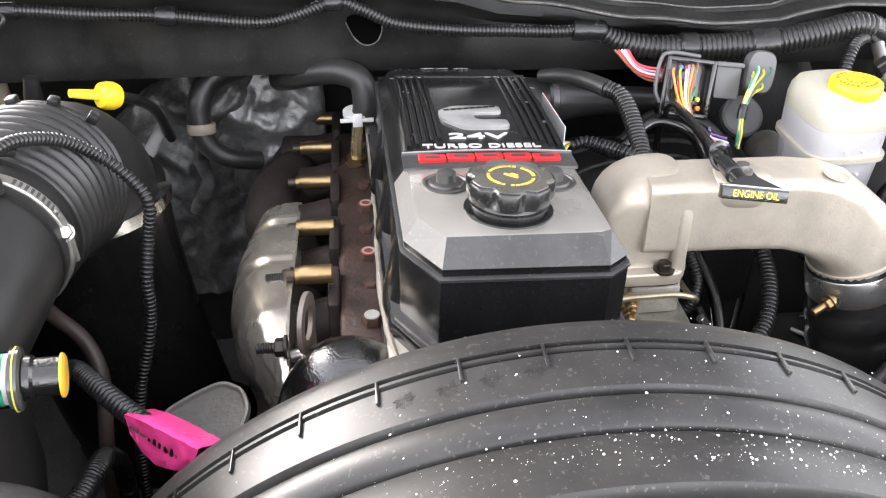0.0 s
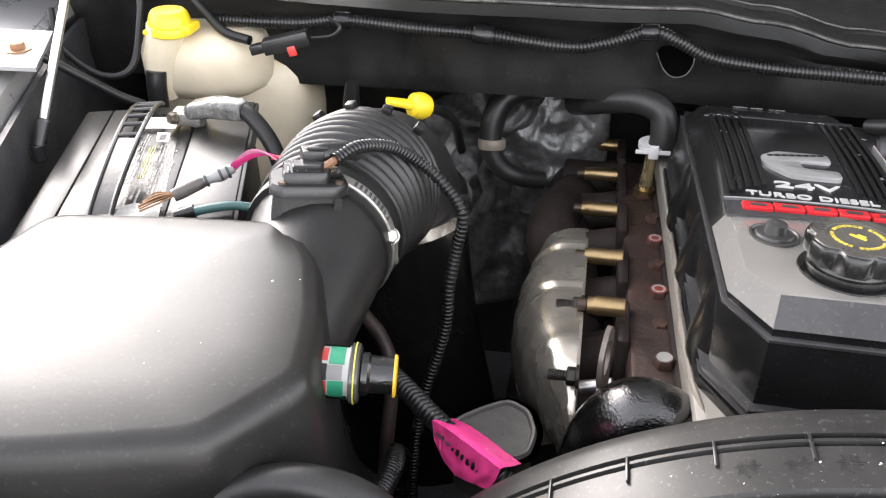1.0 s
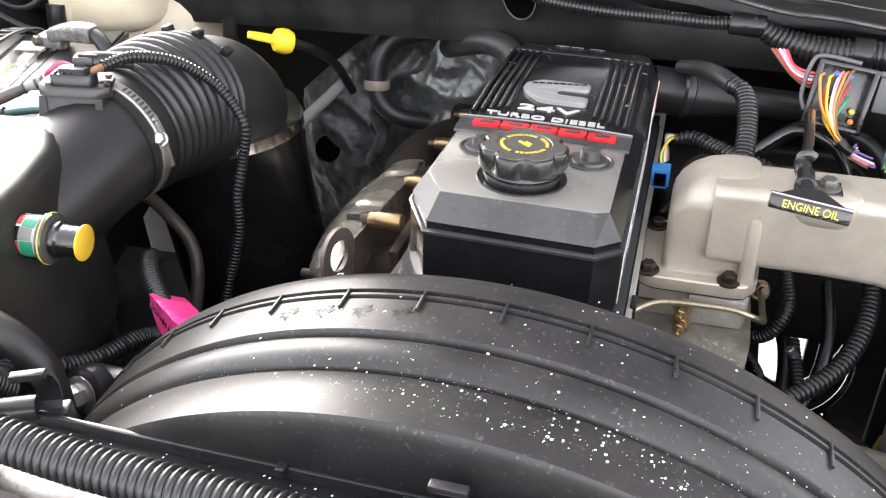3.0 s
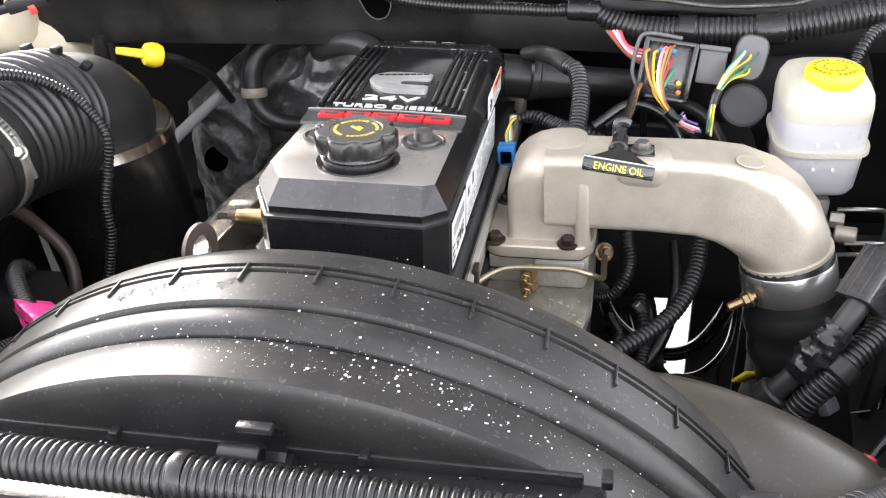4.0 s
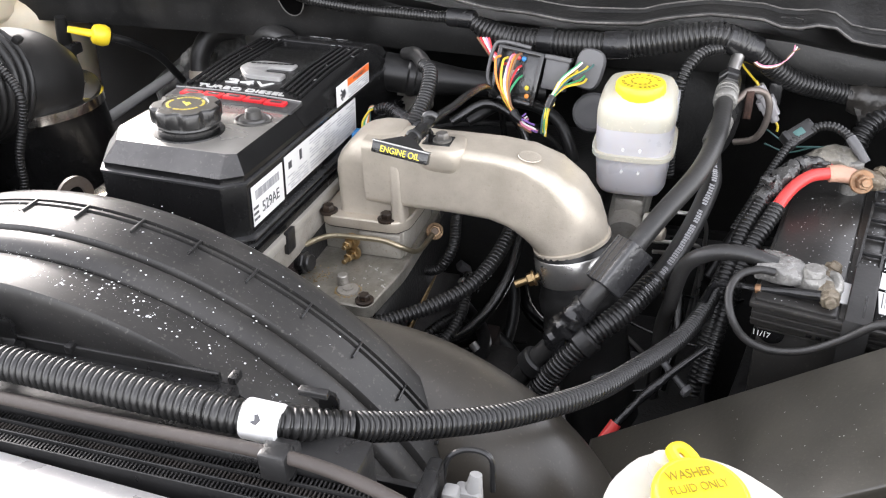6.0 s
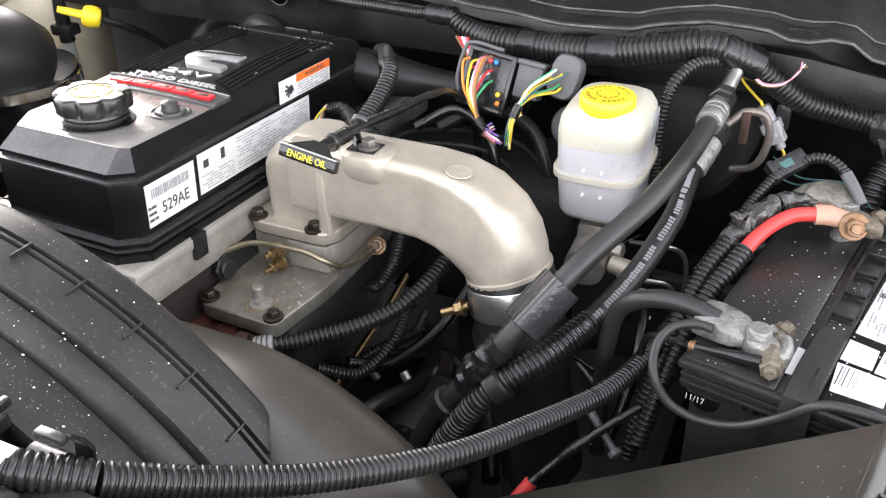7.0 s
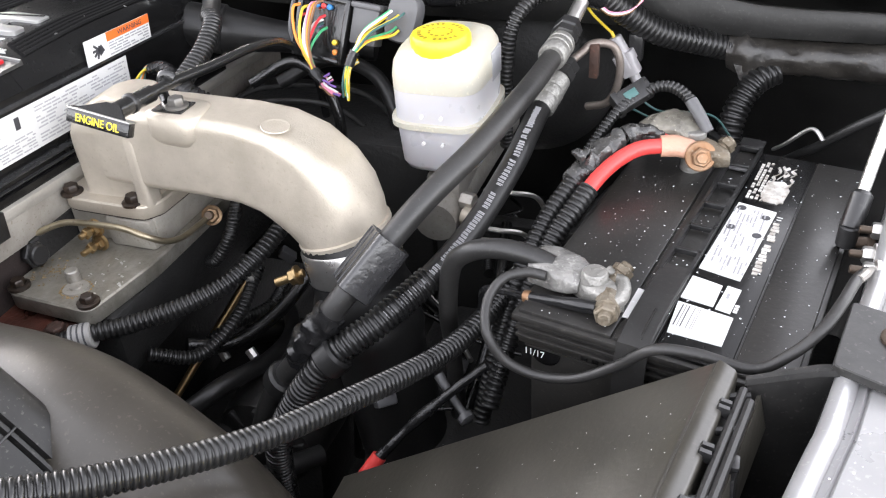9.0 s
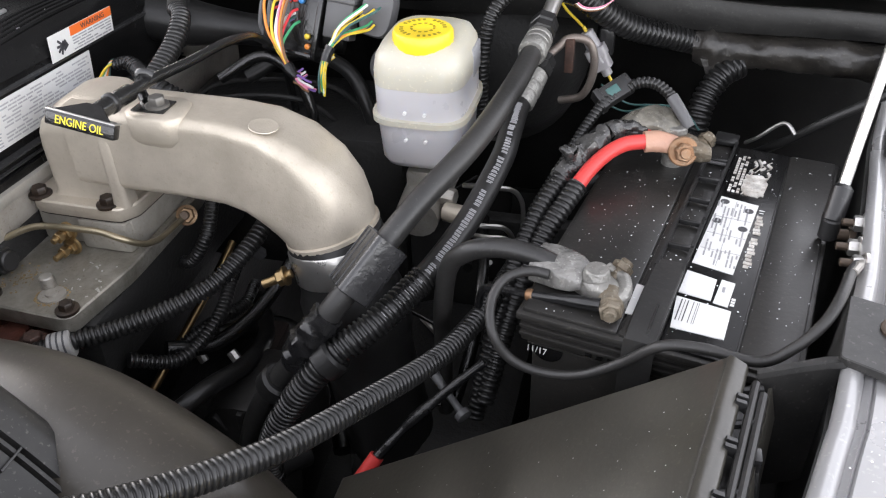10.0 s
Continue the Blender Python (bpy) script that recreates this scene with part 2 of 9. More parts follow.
def tube(pts, r, seg=12, n=8, rib=None, caps=True, flat=1.0, wob=0.0):
    """A hose along pts; r: a radius or one for each point; rib: (pitch, depth) of corrugations."""
    line = spline(pts, n) if len(pts) > 2 else [Vector(p) for p in pts]
    rs = None
    if hasattr(r, "__len__"):
        rs = [r[min(i // n, len(r) - 1)] * (1 - (i % n) / n) + r[min(i // n + 1, len(r) - 1)] * ((i % n) / n) for i in range(len(line))]
    if rib:
        fine = resample(line, rib[0] / 6)
        if rs:
            rs = [rs[min(len(rs) - 1, int(i * len(rs) / len(fine)))] for i in range(len(fine))]
        line = fine
    k = len(line)
    tang = [(line[min(i + 1, k - 1)] - line[max(i - 1, 0)]).normalized() for i in range(k)]
    u = tang[0].orthogonal().normalized()
    rings = []
    for i in range(k):
        u = (u - tang[i] * u.dot(tang[i])).normalized()
        v = tang[i].cross(u)
        rad = rs[i] if rs else r
        if rib:
            rad -= rib[1] * (0.15, 0.0, 0.0, 0.15, 0.9, 0.9)[i % 6]
        if wob:
            rad *= 1 + wob * noise.noise(line[i] * 60)
        rings.append([line[i] + u * (rad * math.cos(a)) + v * (rad * flat * math.sin(a)) for a in [2 * math.pi * j / seg for j in range(seg)]])
    return loft(rings, caps)


def wrapped(pts, radii, seed=0, rough=0.25, n=6):
    """A crumpled tape wrap round a bent line."""
    line = spline(pts, n)
    last = len(line) - 1
    rings = []
    for k, c in enumerate(line):
        f = (line[min(last, k + 1)] - line[max(0, k - 1)]).normalized()
        u = f.orthogonal().normalized()
        w = f.cross(u)
        h = k / last * (len(radii) - 1)
        i = min(len(radii) - 2, int(h))
        r = radii[i] + (radii[i + 1] - radii[i]) * (h - i)
        ring = []
        for q in range(20):
            a = 2 * math.pi * q / 20
            d = u * math.cos(a) + w * math.sin(a)
            p = c + d * r
            ring.append(c + d * (r * (1 + rough * noise.noise(p * 130 + Vector((seed, 0, 0))) + 0.6 * rough * noise.noise(p * 320 + Vector((0, seed, 0))))))
        rings.append(ring)
    return loft(rings)


def lathe(p0, axis, profile, seg=20, lobes=None):
    """Turned about axis from p0; profile: (radius, height) rows; lobes: (count, depth)."""
    w = Vector(axis).normalized()
    u = w.orthogonal().normalized()
    if abs(w.z) > 0.9:
        u = (Vector((1, 0, 0)) - w * w.x).normalized()
    v = w.cross(u)
    rings = []
    for r, h in profile:
        ring = []
        for j in range(seg):
            a = 2 * math.pi * j / seg
            rr = r * (1 + lobes[1] * math.cos(lobes[0] * a)) if lobes else r
            ring.append(Vector(p0) + w * h + u * (rr * math.cos(a)) + v * (rr * math.sin(a)))
        rings.append(ring)
    return loft(rings)


def rod(p0, p1, r, seg=12, b=None):
    d = Vector(p1) - Vector(p0)
    h = d.length
    b = min(r * 0.15, h * 0.2) if b is None else b
    return lathe(p0, d, [(r - b, 0), (r, b), (r, h - b), (r - b, h)], seg)


def nut(p, axis, r=0.007, h=0.006, washer=1.5):
    g = lathe(p, axis, [(r * 0.9, 0.0), (r, h * 0.1), (r, h * 0.85), (r * 0.85, h)], 6)
    if washer:
        g = join(lathe(p, axis, [(r * washer, -0.001), (r * washer, 0.0015), (r * washer * 0.9, 0.002)], 16), g)
    return g


def text(body, height, m, depth=0.0006, width=None):
    c = bpy.data.curves.new("lettering", "FONT")
    c.body, c.size, c.extrude, c.align_x, c.align_y = body, 1.0, 0.0, "CENTER", "CENTER"
    ob = bpy.data.objects.new("lettering", c)
    scene.collection.objects.link(ob)
    me = bpy.data.meshes.new_from_object(ob.evaluated_get(bpy.context.evaluated_depsgraph_get()))
    bm = bmesh.new()
    bm.from_mesh(me)
    bpy.data.objects.remove(ob)
    bpy.data.meshes.remove(me)
    xs, ys = [v.co.x for v in bm.verts], [v.co.y for v in bm.verts]
    sy = height / (max(ys) - min(ys))
    sx = width / (max(xs) - min(xs)) if width else sy
    cx, cy = (max(xs) + min(xs)) / 2, (max(ys) + min(ys)) / 2
    for v in bm.verts:
        v.co = Vector(((v.co.x - cx) * sx, (v.co.y - cy) * sy, 0))
    up = bmesh.ops.extrude_face_region(bm, geom=bm.faces[:])
    bmesh.ops.translate(bm, verts=[e for e in up["geom"] if isinstance(e, bmesh.types.BMVert)], vec=(0, 0, depth))
    bmesh.ops.recalc_face_normals(bm, faces=bm.faces)
    bmesh.ops.transform(bm, verts=bm.verts, matrix=m)
    return geo(bm)


def bars(x0, x1, y0, y1, rows, m, seed=1, fill=0.85):
    """Rows of plain bars in a field, in place of small print."""
    rnd = random.Random(seed)
    gs = []
    h = (y1 - y0) / rows
    for i in range(rows):
        x = x0
        while x < x1 - 0.002:
            w = min(x1 - x, rnd.uniform(0.004, 0.016))
            if rnd.random() < fill:
                gs.append(box(x, x + w * 0.85, y0 + h * (i + 0.3), y0 + h * (i + 0.72), 0, 0.0003, 0, m))
            x += w
    return join(*gs)


def thing(name, at, label, category, group="", kind=""):
    e = new(name)
    e.empty_display_size = 0.02
    e.location = at
    return tagged(e, label, category, group, kind)


def root_of(ob):
    while ob.parent:
        ob = ob.parent
    return ob


def part(name, g, material, parent=None, label="", sharp=38, fix=True):
    me = bpy.data.meshes.new(name)
    off = Vector(root_of(parent).location) if parent else Vector()
    me.from_pydata([tuple(Vector(v) - off) for v in g[0]], [], g[1])
    if fix:
        bm = bmesh.new()
        bm.from_mesh(me)
        bmesh.ops.recalc_face_normals(bm, faces=bm.faces)
        bm.to_mesh(me)
        bm.free()
    me.polygons.foreach_set("use_smooth", [True] * len(me.polygons))
    me.set_sharp_from_angle(angle=radians(sharp))
    me.materials.append(material)
    ob = new(name, me)
    if parent:
        ob.parent = parent
    if label:
        ob["label"] = label
    return ob


def solo(name, g, material, label, category, group="", kind="", sharp=38):
    """A thing of one mesh."""
    return tagged(part(name, g, material, None, "", sharp), label, category, group, kind)


# ---- setting ----
def lerp(a, b, t):
    return a + (b - a) * t


ground = solo("ground", box(-60, 60, -60, 60, -0.2, 0, 0), GROUND, "wet asphalt with thin patchy snow", "ground", kind="structure")

# firewall and the rolled cowl in front of it
solo("wall_firewall", box(-1.05, 1.2, 1.30, 1.33, 0.88, 1.45, 0.004), BODY, "dark painted firewall behind the engine", "firewall", kind="structure")


SEAL_LINE = [(-1.05, 1.481), (-0.20, 1.437), (-0.05, 1.4345), (0.02, 1.4350), (0.10, 1.4225), (0.20, 1.400), (0.35, 1.3765), (0.445, 1.3665), (0.51, 1.368), (0.56, 1.379), (0.60, 1.385), (0.655, 1.383), (0.695, 1.3755), (0.735, 1.379), (0.778, 1.358), (0.86, 1.353), (1.25, 1.340)]


def seal_z(x):
    """Height of the cowl screen's wavy front edge."""
    for (xa, za), (xb, zb) in zip(SEAL_LINE, SEAL_LINE[1:]):
        if x <= xb:
            t = (x - xa) / (xb - xa)
            return lerp(za, zb, t * t * (3 - 2 * t))
    return SEAL_LINE[-1][1]


def cowl_profile(x):
    d = seal_z(x) - 1.4345
    return [(1.045, 1.300 + 0.2 * d), (1.030, 1.304 + 0.2 * d), (1.026, 1.330 + 0.3 * d), (1.032, 1.385 + 0.8 * d), (1.020, 1.400 + 0.95 * d), (1.012, 1.408 + d),
            (1.30, 1.43 + d), (1.30, 1.36 + 0.5 * d), (1.06, 1.315 + 0.2 * d)]


cowl_rings = []
for i in range(47):
    x = lerp(-1.05, 1.2, i / 46)
    cowl_rings.append([(x, y, z + 0.002 * noise.noise(Vector((x * 6, y * 9, 0)))) for y, z in cowl_profile(x)])
cowl = solo("cowl_panel", loft(cowl_rings), BODY, "dusty black pressed-steel cowl above the firewall", "cowl", kind="structure", sharp=50)


grille_rings, lip_pts = [], []
for i in range(110):
    x = lerp(-1.05, 1.2, i / 109)
    z = seal_z(x)
    lobe = 0.010 * math.exp(-((x - 0.695) / 0.028) ** 4)
    r = 0.0015 * noise.noise(Vector((x * 14, 0, 5)))
    grille_rings.append([(x, 0.976 - lobe, z), (x, 0.978 - lobe, z + 0.0035), (x, 0.986, z + 0.005 + r), (x, 1.004, z + 0.006), (x, 1.008, z + 0.010 + r), (x, 1.05, z + 0.014 + r), (x, 1.20, z + 0.07), (x, 1.32, z + 0.14), (x, 1.32, z + 0.1), (x, 1.10, z + 0.004), (x, 0.995, z - 0.006), (x, 0.980 - lobe, z - 0.003)])
    lip_pts.append((x, 0.9755 - lobe, z + 0.001))
grille = solo("cowl_screen", loft(grille_rings), COWL, "black plastic cowl screen under the windscreen", "cowl screen", kind="structure")
second = [(x, 1.008, seal_z(x) + 0.0105 + 0.0015 * noise.noise(Vector((x * 14, 0, 5)))) for x, _, _ in lip_pts]
solo("trim_cowl_ridge", tube(second, 0.0011, 6, 1), SEALDARK, "thin pale ridge along the cowl screen", "seal", kind="structure")
solo("trim_screen_slot", moved(lathe((0, 0, 0), (0, 0, 1), [(0.0150, 0), (0.0150, 0.0012), (0.0125, 0.0016), (0.0118, -0.0010), (0.004, -0.0012)], 28), pose(0.694, 0.983, seal_z(0.694) + 0.0052, 8, 0, 0) @ Matrix.Diagonal((1.25, 0.62, 1, 1))), GLOSS, "oval moulded slot in the cowl screen", "slot", kind="structure")
solo("trim_cowl_seal", tube(lip_pts, 0.0016, 6, 1), SEALDARK, "thin pale rubber seal edge along the cowl", "seal", kind="structure")

# open bonnet above, with its underside to the engine
# unseen; left edge cut short so the panel and cap reflect sky
bonnet = pose(0.27, 1.29, 1.46, -50, 0, 0)
hood = thing("hood", bonnet.translation, "raised silver bonnet with a pressed inner frame", "hood", kind="structure")
part("skin", join(box(-0.69, 0.66, -1.25, 0, 0, 0.02, 0.008, bonnet), box(-0.66, 0.63, -1.19, -1.10, -0.03, 0, 0.01, bonnet), box(-0.66, 0.63, -0.12, -0.04, -0.03, 0, 0.01, bonnet)), PAINT, hood)
part("inner_frame", join(box(-0.65, -0.58, -1.10, -0.12, -0.02, 0, 0.006, bonnet), box(0.54, 0.62, -1.10, -0.12, -0.02, 0, 0.006, bonnet)), PAINT, hood)


# unseen dark pane in the windscreen's place, added to keep light off the cowl
solo("window_light_block", box(-0.85, 1.05, -0.004, 0.004, 0, 0.9, 0.002, pose(0, 1.335, 1.50, -58, 0, 0)), GLOSS, "added dark sloping pane blocking light behind the cowl", "windscreen", kind="structure")


# inner fenders
def fender(side):
    if side > 0:
        rail = [(0.8425, 0.405), (0.8655, 0.48), (0.8875, 0.577), (0.900, 0.63), (0.923, 0.75), (0.938, 0.83), (0.985, 1.02), (1.02, 1.20)]
        top, name = 1.282, "fender_driver_side"
    else:
        rail = [(-0.545, 0.34), (-0.590, 0.53), (-0.690, 0.79), (-0.765, 1.00), (-0.80, 1.20)]
        top, name = 1.405, "fender_passenger_side"
    rings = []
    rail = [(rail[0][0] - (0.135 if side > 0 else -0.03), -0.05)] + rail
    for x, y in spline([(a, b, 0) for a, b in rail], 5) and [(p.x, p.y) for p in spline([(a, b, 0) for a, b in rail], 5)]:
        s = side
        rings.append([(x + 0.004 * s, y, 0.55), (x, y, top - 0.02), (x + 0.004 * s, y, top - 0.004), (x + 0.014 * s, y, top + 0.001), (x + 0.0155 * s, y, top - 0.0015), (x + 0.0170 * s, y, top + 0.001), (x + 0.10 * s, y, top + 0.010),
                      (x + 0.115 * s, y, top + 0.02), (x + 0.16 * s, y, top + 0.022), (x + 0.30 * s, y, top - 0.05), (x + 0.32 * s, y, 0.55)])
    return solo(name, loft(rings), PAINT, "silver painted inner fender ledge speckled with ice", "fender", kind="structure", sharp=30)


fender(1)
fender(-1)
LINER = surf("dusty_liner", (0.030, 0.031, 0.033), 0.5, var=0.4, bump=0.3, dust=(0.10, 0.10, 0.10), dust_amount=0.5, dust_scale=16)
liner = [(-0.536, 0.34), (-0.581, 0.53), (-0.681, 0.79), (-0.756, 1.00), (-0.79, 1.20)]
solo("wall_fender_liner", loft([[(x, y, 0.6), (x + 0.003, y, 1.384), (x - 0.004, y, 1.384), (x - 0.005, y, 0.6)] for x, y in [(p.x, p.y) for p in spline([(a, b, 0) for a, b in liner], 5)]]), LINER, "dusty black liner on the fender's inner wall", "fender liner", kind="structure", sharp=40)


def apron(side):
    rail = [(0.7025, -0.05), (0.8375, 0.405), (0.8605, 0.48), (0.8825, 0.577), (0.895, 0.63), (0.918, 0.75), (0.933, 0.83), (0.98, 1.02), (1.015, 1.20)] if side > 0 else [(-0.647, -0.05), (-0.647, 0.34), (-0.687, 0.55), (-0.727, 0.80), (-0.762, 1.00), (-0.787, 1.20)]
    top = 1.266 if side > 0 else 1.390
    return loft([[(x, y, 0.55), (x, y, top), (x + 0.005 * side, y, top), (x + 0.005 * side, y, 0.55)] for x, y in rail])


solo("wall_apron_driver_side", apron(1), BODY, "black inner wheel arch liner", "liner", kind="structure")
solo("wall_apron_passenger_side", apron(-1), BODY, "black inner wheel arch liner", "liner", kind="structure")

edge = spline([(x + 0.003, y, 1.280) for x, y in ((0.7075, -0.05), (0.8425, 0.405), (0.8655, 0.48), (0.8875, 0.577), (0.900, 0.63), (0.923, 0.75), (0.938, 0.83), (0.985, 1.02), (1.02, 1.20))], 6)
solo("trim_fender_edge", tube(edge, 0.0068, 12, 1), PAINT, "rolled silver edge of the fender ledge", "fender edge", kind="structure")

# radiator support across the front
solo("wall_radiator_support", join(box(-0.62, 0.92, 0.07, 0.085, 0.55, 1.30, 0.004), box(-0.62, 0.92, 0.085, 0.165, 1.27, 1.285, 0.004)),
     BODY, "black painted radiator support panel", "radiator support", kind="structure")

# ---- engine ----
E = pose(0.113, 0.508, 1.3645, -3.5, 2.5, 0.6)

OUT = [(-0.085, 0.452), (-0.085, 0.046), (-0.060, 0.0), (0.068, 0.0), (0.086, 0.016), (0.086, 0.452)]
cover = thing("valve_cover", (0.113, 0.51, 1.27), "black plastic engine valve cover with ribbed rear and grey panel", "valve cover")
part("body", stack(OUT, [(-0.100, -0.006), (-0.084, -0.006), (-0.081, -0.001), (-0.028, -0.001), (-0.022, 0.0015), (-0.0165, 0.0015)], E), COVER, cover)
BEAD = surf("cover_bead", (0.030, 0.030, 0.031), 0.22, bump=0.03, dust=(0.10, 0.10, 0.10), dust_amount=0.25)
part("bead", stack(OUT, [(-0.0265, 0.0), (-0.0262, -0.0022), (-0.0238, -0.0026), (-0.0228, -0.001), (-0.0226, 0.001)], E), BEAD, cover, "worn pale edge bead")
for z in (-0.0815, -0.089):
    part("lower_bead", stack(OUT, [(z - 0.0016, -0.004), (z - 0.001, -0.0082), (z + 0.0008, -0.0086), (z + 0.0016, -0.004)], E), BEAD, cover, "worn pale edge bead")
part("lower_rim", stack(OUT, [(-0.102, -0.007), (-0.101, -0.010), (-0.093, -0.010), (-0.092, -0.006)], E), COVER, cover)

# sloping shoulders in front, each face a piece of its own
LIPS = [(-0.0845, 0.152), (-0.0845, 0.0465), (-0.0595, 0.0008), (0.0675, 0.0008), (0.0855, 0.0165), (0.0855, 0.152)]
TOPS = [(-0.0735, 0.152), (-0.0735, 0.052), (-0.0545, 0.0205), (0.0640, 0.0225), (0.0735, 0.0270), (0.0735, 0.152)]
# shoulder greys differ by facing: light on each face is put into colour
LEFTSHADE = surf("left_shoulder_shade", (0.10, 0.098, 0.094), 0.55, spec=0.3, metal=0.0, var=0.15, bump=0.06, dust=(0.15, 0.14, 0.12), dust_amount=0.4)
FRONTSHADE = surf("front_shoulder_shade", (0.065, 0.064, 0.064), 0.27, metal=0.5, bump=0.03, dust=(0.14, 0.135, 0.125), dust_amount=0.3)
for k, mat, nm in ((0, LEFTSHADE, "side_shoulder"), (1, LEFTSHADE, "corner_shoulder"), (2, FRONTSHADE, "front_shoulder"), (3, FRONTSHADE, "corner_shoulder"), (4, COVER, "side_shoulder")):
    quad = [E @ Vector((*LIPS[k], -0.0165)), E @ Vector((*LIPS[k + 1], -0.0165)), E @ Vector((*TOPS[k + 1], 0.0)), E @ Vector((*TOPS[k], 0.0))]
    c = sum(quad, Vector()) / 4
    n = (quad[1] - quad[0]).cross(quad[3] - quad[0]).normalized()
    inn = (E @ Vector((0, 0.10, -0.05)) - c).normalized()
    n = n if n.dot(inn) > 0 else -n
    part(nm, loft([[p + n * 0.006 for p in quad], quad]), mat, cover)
part("panel", stack(TOPS, [(-0.006, 0.002), (0.0, 0.0), (0.0006, 0.0012)], E), PANEL, cover, "satin grey flat panel")


def crown(y):
    """Height of the ribbed rear above the panel, falling away to the firewall."""
    z = 0.002 + 0.0085 * min(1, max(0, (y - 0.150) / 0.11)) ** 0.7
    if y > 0.366:
        z -= 0.003 + 0.010 * ((y - 0.366) / 0.07) + 0.020 * max(0, (y - 0.432) / 0.022) ** 2
    return z


rings = []
for y in (0.152, 0.153, 0.17, 0.20, 0.24, 0.28, 0.32, 0.362, 0.3662, 0.39, 0.41, 0.43, 0.44, 0.447, 0.452):
    z = crown(y)
    tuck = max(0, (y - 0.43) / 0.022) * 0.012
    rings.append([E @ Vector(p) for p in ((-0.085 + tuck, y, -0.0165), (-0.0775 + tuck, y, z - 0.009), (-0.0725 + tuck, y, z - 0.0015), (-0.068 + tuck, y, z), (-0.03, y, z + 0.0006), (0.03, y, z + 0.0006), (0.069 - tuck, y, z),
                                         (0.0735 - tuck, y, z - 0.0015), (0.0785 - tuck, y, z - 0.009), (0.0862 - tuck, y, -0.0165))])
part("ribbed_top", loft(rings), COVER, cover, sharp=40)
# bolt columns along the exhaust flank
for y in (0.085, 0.205, 0.325):
    part("flank_column", loft([[E @ Vector((-0.084 - d * math.cos(a), y + w * math.sin(a), z)) for a in [math.pi * (q / 10 - 0.5) for q in range(11)]] for z, d, w in ((-0.100, 0.015, 0.036), (-0.085, 0.014, 0.033), (-0.060, 0.009, 0.026), (-0.040, 0.006, 0.020), (-0.028, 0.001, 0.010))]), COVER, cover, sharp=60)
# name band behind the panel, with plain blocks for the emblem
BANDGREY = surf("dark_grey_band", (0.050, 0.050, 0.051), 0.34, metal=0.3, bump=0.05, dust=(0.12, 0.118, 0.112), dust_amount=0.35, dust_scale=20)


def band_y(x):
    return 0.1535 + 0.005 * (1 - (x / 0.077) ** 2)


band, edge_pts = [], []
for i in range(17):
    x = lerp(-0.077, 0.0765, i / 16)
    y = band_y(x)
    band.append([E @ Vector(p) for p in ((x, y - 0.0135, 0.0), (x, y - 0.0130, 0.0022), (x, y - 0.0095, 0.0034), (x, y + 0.0110, 0.0042), (x, y + 0.0118, 0.0058), (x, y + 0.0142, 0.0060), (x, y + 0.0150, 0.001))])
    edge_pts.append(E @ Vector((x, y + 0.0128, 0.0060)))
part("name_band", loft(band), BANDGREY, cover, "dark grey raised band", sharp=30)
part("band_edge", tube(edge_pts, 0.0007, 6, 2), LGREY, cover, "worn pale band edge")
for i in range(5):
    x = -0.0512 + 0.0256 * i
    y = band_y(x) - 0.0005
    outer = [(x - 0.0120, y - 0.0060), (x + 0.0108, y - 0.0060), (x + 0.0124, y - 0.0042), (x + 0.0124, y + 0.0042), (x + 0.0108, y + 0.0060), (x - 0.0120, y + 0.0060)]
    part("emblem_block", stack(outer, [(0.0030, 0), (0.0060, 0), (0.0066, 0.0006)], E), REDINK, cover, "red raised emblem block")
    part("emblem_inlay", stack(smooth_outline([(x - 0.0062, y - 0.0024), (x + 0.0070, y - 0.0024), (x + 0.0070, y + 0.0024), (x - 0.0062, y + 0.0024)], 0.2, 2), [(0.0060, 0), (0.0070, 0), (0.0071, 0.0003)], E), BANDGREY, cover)
part("lettering", text("TURBO DIESEL", 0.0082, E @ Matrix.Translation((-0.0030, 0.1800, crown(0.180) + 0.0004)), 0.0014, 0.108), SILVER, cover, "silver raised lettering")
part("lettering", text("24V", 0.0120, E @ Matrix.Translation((-0.0030, 0.2000, crown(0.200) + 0.0004)), 0.0016, 0.056), SILVER, cover, "silver raised lettering")
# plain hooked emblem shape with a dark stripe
EZ = crown(0.24)
EMB = smooth_outline([(-0.030, 0.2300), (-0.014, 0.2130), (0.0290, 0.2130), (0.0290, 0.2305), (-0.001, 0.2310), (-0.003, 0.2480), (0.0270, 0.2485), (0.0270, 0.2690), (-0.020, 0.2690), (-0.0350, 0.2560), (-0.0355, 0.2400)], 0.24, 4)
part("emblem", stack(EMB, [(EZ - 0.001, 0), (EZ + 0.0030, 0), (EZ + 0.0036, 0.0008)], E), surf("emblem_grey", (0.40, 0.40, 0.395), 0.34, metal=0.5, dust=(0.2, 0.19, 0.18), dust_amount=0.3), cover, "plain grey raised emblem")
part("emblem_stripe", join(*[box(-0.0028, 0.0028, -0.0016, 0.0016, 0.0, 0.0006, 0, E @ pose(-0.0265 + 0.0066 * k, 0.2560 + 0.0012 * k, EZ + 0.0035, 0, 0, 12)) for k in range(8)]), COVER, cover, "dark stripe on the emblem")
for s in (-1, 1):
    for i in range(5):
        x = s * (0.0400 + 0.0072 * i)
        part("rib", tube([E @ Vector((x, y, crown(y) + 0.0004)) for y in (0.178 + 0.004 * (4 - i), 0.21, 0.26, 0.31, 0.358)], 0.0026, 8), COVER, cover)
